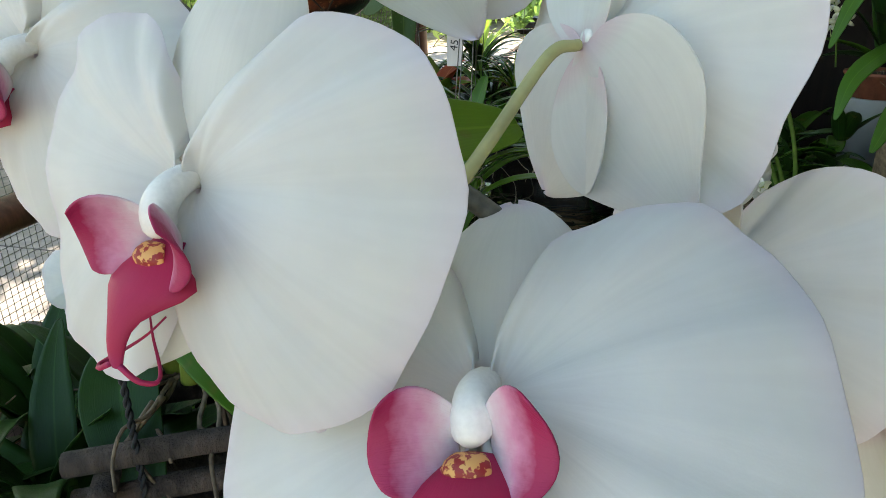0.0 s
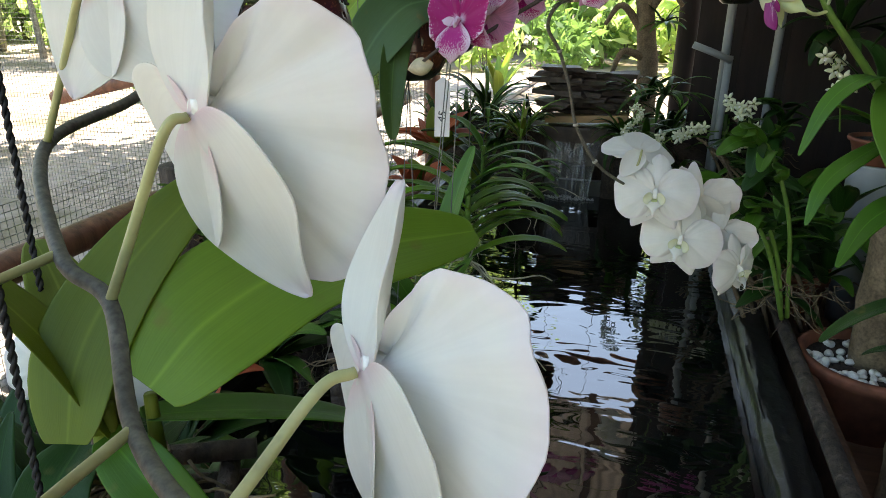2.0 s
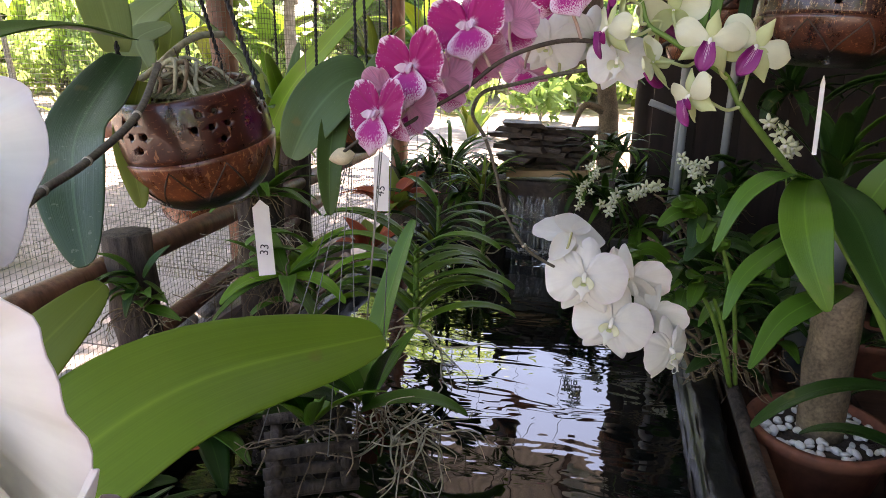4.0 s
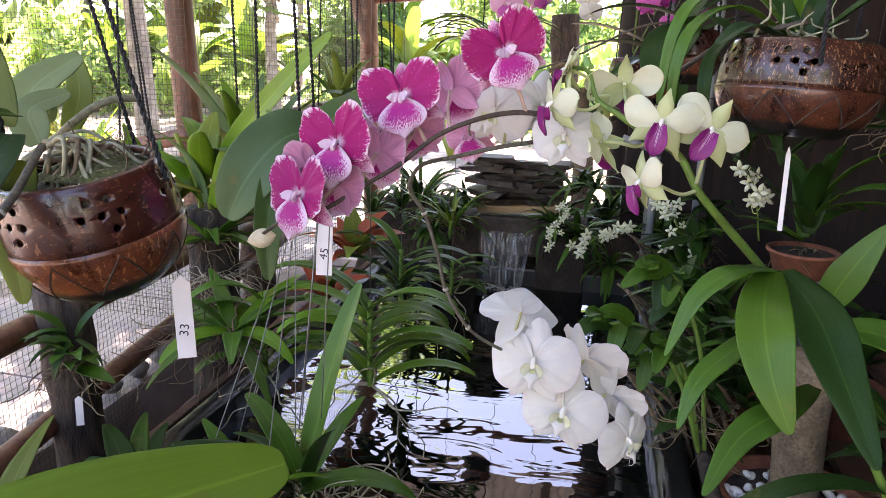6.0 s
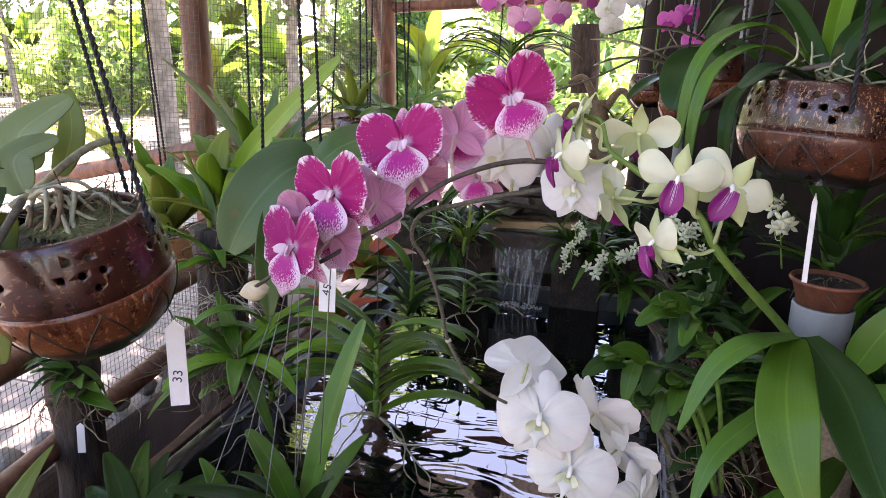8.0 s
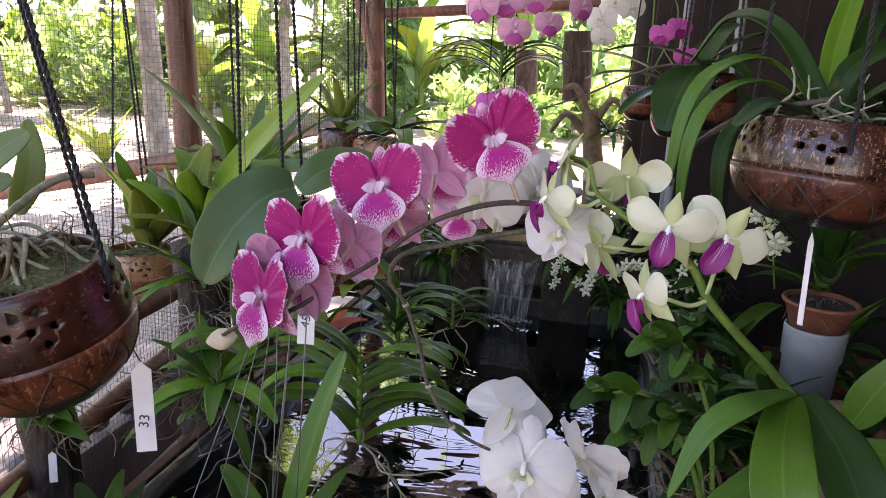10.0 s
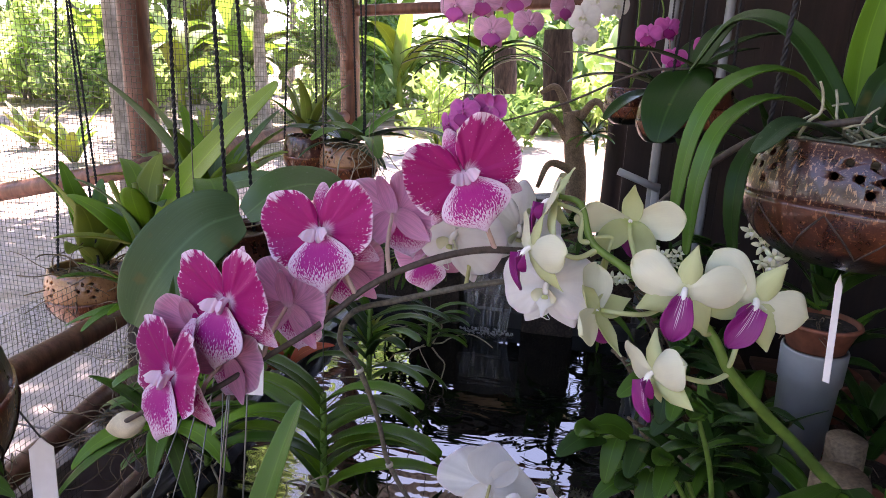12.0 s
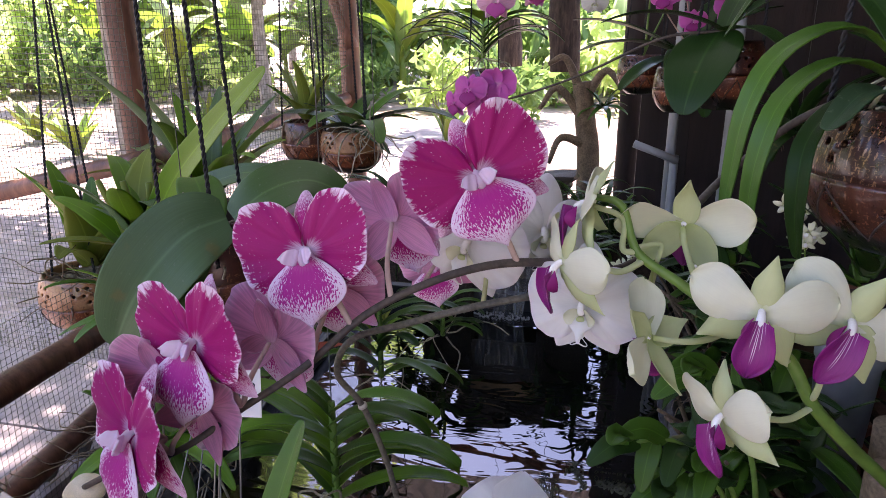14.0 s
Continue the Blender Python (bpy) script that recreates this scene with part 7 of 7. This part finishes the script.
for p in ([(0.18, 2.95, 0.5), (0.08, 2.93, 0.62), (0.02, 2.9, 0.55)], [(0.17, 2.95, 0.58), (0.24, 2.93, 0.68), (0.30, 2.9, 0.62)], [(0.16, 2.95, 0.6), (0.10, 2.95, 0.72), (0.04, 2.95, 0.70)], [(0.19, 2.94, 0.42), (0.10, 2.9, 0.45), (0.06, 2.88, 0.36)]):
    part("branch", mesh_of("branch", *tube(spline(p, 6), lambda k: 0.018 - 0.010 * k, 9)), M_ROOTDK, drift)
strap_plant("fern", "dark fern on the driftwood", (0.24, 2.93, 0.56), 16, 0.13, 0.02, [M_LEAFDK, M_LEAF], 160, (0, 720), (0, 80), (30, 100), 0, 0.5, 0.4, category="plant")


# ---- garden beyond the netting ----
def banana(at, n, length, width, seed, mats, label):
    rnd = random.Random(seed)
    t = thing("banana_plant", label, "plant", at, "garden plants")
    h = length * 0.6
    part("stem", mesh_of("stem", *tube([at, Vector(at) + Vector((0, 0, h * 0.5)), Vector(at) + Vector((0, 0, h))], lambda k: 0.09 - 0.04 * k, 10)), M_LEAFYL, t)
    for i in range(n):
        leaf(t, rnd.choice(mats), Vector(at) + Vector((0, 0, h * rnd.uniform(0.7, 1))), 360 * (i + rnd.random()) / n, rnd.uniform(35, 80), length * rnd.uniform(0.8, 1.2), width * rnd.uniform(0.8, 1.2), rnd.uniform(50, 110), fold=0.25, full=0.4, nu=12, nv=5, wave=0.1, thick=0.004)
    return t


rnd = random.Random(7)
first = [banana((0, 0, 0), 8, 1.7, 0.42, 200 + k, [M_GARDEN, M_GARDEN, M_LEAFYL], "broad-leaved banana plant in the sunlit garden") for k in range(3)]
spots = [(-6.5, 8.5), (-4.6, 7.4), (-3.4, 9.0), (-8.5, 7.2), (-2.2, 8.2), (-5.6, 10.4), (-7.6, 11), (-3.9, 11.8), (-1.4, 10.2), (0.3, 9.2), (-9.5, 9.6), (-10.5, 6.6), (1.5, 11), (-2.8, 13), (-6.2, 13.4), (-0.6, 12.6), (-11.5, 11), (2.6, 8.8), (-7.4, 9.9)]
for k, (x, y) in enumerate(spots):
    m = pose(x * 1.7, y * 1.7, GZ, 0, 0, rnd.uniform(0, 360))
    if k < 3:
        first[k].matrix_basis = m
    else:
        copy_thing(first[k % 3], m @ Matrix.Scale(1.0, 4))


def leaf_cloud(n, rx, rz, size, seed, shells=9):
    """Many small leaves in uneven clumps."""
    r = np.random.RandomState(seed)
    centres = r.normal(0, 0.55, (shells, 3)) * (rx, rx, rz)
    which = r.randint(0, shells, n)
    p = centres[which] + r.normal(0, 0.30, (n, 3)) * (rx, rx, rz)
    a = r.normal(0, 1, (n, 3))
    a /= np.linalg.norm(a, axis=1, keepdims=True)
    b = np.cross(a, r.normal(0, 1, (n, 3)))
    b /= np.linalg.norm(b, axis=1, keepdims=True)
    s = size * r.uniform(0.6, 1.4, (n, 1))
    v = np.stack([p - a * s, p + b * s * 0.38, p + a * s, p - b * s * 0.38], 1).reshape(-1, 3)
    f = [(4 * i, 4 * i + 1, 4 * i + 2, 4 * i + 3) for i in range(n)]
    uv = np.tile([(0, 0.5), (0.5, 1), (1, 0.5), (0.5, 0)], (n, 1))
    return mesh_of("leaves", v, f, uv, False)


def tree(at, height, seed, mat, label, crown=(1.5, 1.3)):
    rnd = random.Random(seed)
    t = thing("garden_tree", label, "tree", at, "garden trees")
    a = Vector(at)
    top = a + Vector((rnd.uniform(-0.3, 0.3), rnd.uniform(-0.3, 0.3), height * 0.75))
    part("trunk", mesh_of("trunk", *tube(spline([a, a.lerp(top, 0.5) + Vector((rnd.uniform(-0.1, 0.1), 0, 0)), top], 6), lambda k: 0.11 - 0.06 * k, 10)), M_TRUNK, t)
    for k in range(5):
        u = rnd.uniform(0.45, 0.95)
        s = a.lerp(top, u)
        e = s + Vector((rnd.uniform(-1, 1), rnd.uniform(-1, 1), rnd.uniform(0.5, 1.1))) * height * 0.16
        part("limb", mesh_of("limb", *tube(spline([s, s.lerp(e, 0.5) + Vector((0, 0, 0.06)), e], 4), lambda q: 0.04 - 0.025 * q, 7)), M_TRUNK, t)
    part("crown", leaf_cloud(4200, crown[0], crown[1], 0.14, seed), mat, t, "", Matrix.Translation(a + Vector((0, 0, height * 0.85))))
    return t


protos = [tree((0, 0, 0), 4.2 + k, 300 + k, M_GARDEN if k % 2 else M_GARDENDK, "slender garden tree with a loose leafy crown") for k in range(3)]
k = 0
for ring, (dist, count) in enumerate(((15, 16), (21, 22), (28, 26))):
    for i in range(count):
        a = radians(360 * (i + 0.35 * ring) / count + rnd.uniform(-8, 8))
        d = dist * rnd.uniform(0.88, 1.12)
        x, y = math.sin(a) * d, math.cos(a) * d + 1
        m = pose(x, y, GZ, 0, 0, rnd.uniform(0, 360)) @ Matrix.Scale(1.0 if y < -2 else (1.5 if ring else 0.62), 4)
        if k < 3:
            protos[k].matrix_basis = m
        else:
            copy_thing(protos[k % 3], m).scale = [1.0 if y < -2 else (1.5 if ring else 0.62)] * 3
        k += 1


# Trees added to shade the path; their crowns stay out of view.
for x, y, sc in ((-3.66, 5.5, 1.0), (-3.1, 0.2, 1.0), (-4.6, 3.9, 1.05)):
    copy_thing(protos[k % 3], pose(x, y, GZ, 0, 0, 70 * k)).scale = [sc] * 3
    k += 1


def shrub(at, seed, mat, label, size=(0.5, 0.4), n=620, leafsize=0.105):
    t = thing("garden_shrub", label, "shrub", at, "garden shrubs")
    for k in range(3):
        e = Vector(at) + Vector((0.15 * (k - 1), 0.05, size[1] * 1.2))
        part("stem", mesh_of("stem", *tube([at, Vector(at).lerp(e, 0.5), e], 0.012, 6)), M_TRUNK, t)
    part("crown", leaf_cloud(n, size[0], size[1], leafsize, seed), mat, t, "", Matrix.Translation(Vector(at) + Vector((0, 0, size[1] * 1.3))))
    return t


sh = [shrub((0, 0, 0), 400, M_GARDEN, "sunlit green garden shrub"), shrub((0, 0, 0), 401, M_GARDEN, "sunlit pale green garden shrub"), shrub((0, 0, 0), 402, M_GARDENDK, "green garden shrub with shade put into its leaf colour")]
spots = [(-3.6, 7.0), (-5.2, 7.6), (-2.5, 7.4), (-7.8, 6.4), (-1.5, 7.0), (-0.6, 6.6), (-9.2, 6.0), (0.6, 7.4), (-4.4, 8.2), (-2.9, 7.6), (-7.2, 8.8), (-9.6, 7.4), (1.6, 6.8), (-3.2, 10.4), (-5.0, 9.0), (-0.4, 8.4), (-6.0, 7.4), (-10.4, 8.8), (-1.9, 9.2), (2.6, 7.4), (-8.8, 10.4), (-11.5, 7.8)]
for k, (x, y) in enumerate(spots):
    m = pose(x * 1.75, y * 1.75, GZ, 0, 0, rnd.uniform(0, 360))
    if k < 3:
        sh[k].matrix_basis = m
    else:
        copy_thing(sh[k % 3], m)
for k in range(46):
    copy_thing(sh[k % 3], pose(-21 + 30 * rnd.random(), 13 + 9 * rnd.random(), GZ, 0, 0, rnd.uniform(0, 360))).scale = [rnd.uniform(1.3, 2.3)] * 3
for k in range(16):
    copy_thing(first[k % 3], pose(-20 + 26 * rnd.random(), 14 + 7 * rnd.random(), GZ, 0, 0, rnd.uniform(0, 360))).scale = [rnd.uniform(1.0, 1.5)] * 3
# Tree added so that its unseen crown darkens the left of the pond's reflection.
copy_thing(protos[0], pose(-4.8, 10.2, GZ, 0, 0, 40) @ Matrix.Scale(1.7, 4))
# upright yellow-green plants close to the netting
for k, (x, y) in enumerate(((-2.9, 5.2), (-2.1, 5.6), (-4.4, 5.0), (-1.0, 5.4), (-3.5, 4.4), (-5.4, 4.6))):
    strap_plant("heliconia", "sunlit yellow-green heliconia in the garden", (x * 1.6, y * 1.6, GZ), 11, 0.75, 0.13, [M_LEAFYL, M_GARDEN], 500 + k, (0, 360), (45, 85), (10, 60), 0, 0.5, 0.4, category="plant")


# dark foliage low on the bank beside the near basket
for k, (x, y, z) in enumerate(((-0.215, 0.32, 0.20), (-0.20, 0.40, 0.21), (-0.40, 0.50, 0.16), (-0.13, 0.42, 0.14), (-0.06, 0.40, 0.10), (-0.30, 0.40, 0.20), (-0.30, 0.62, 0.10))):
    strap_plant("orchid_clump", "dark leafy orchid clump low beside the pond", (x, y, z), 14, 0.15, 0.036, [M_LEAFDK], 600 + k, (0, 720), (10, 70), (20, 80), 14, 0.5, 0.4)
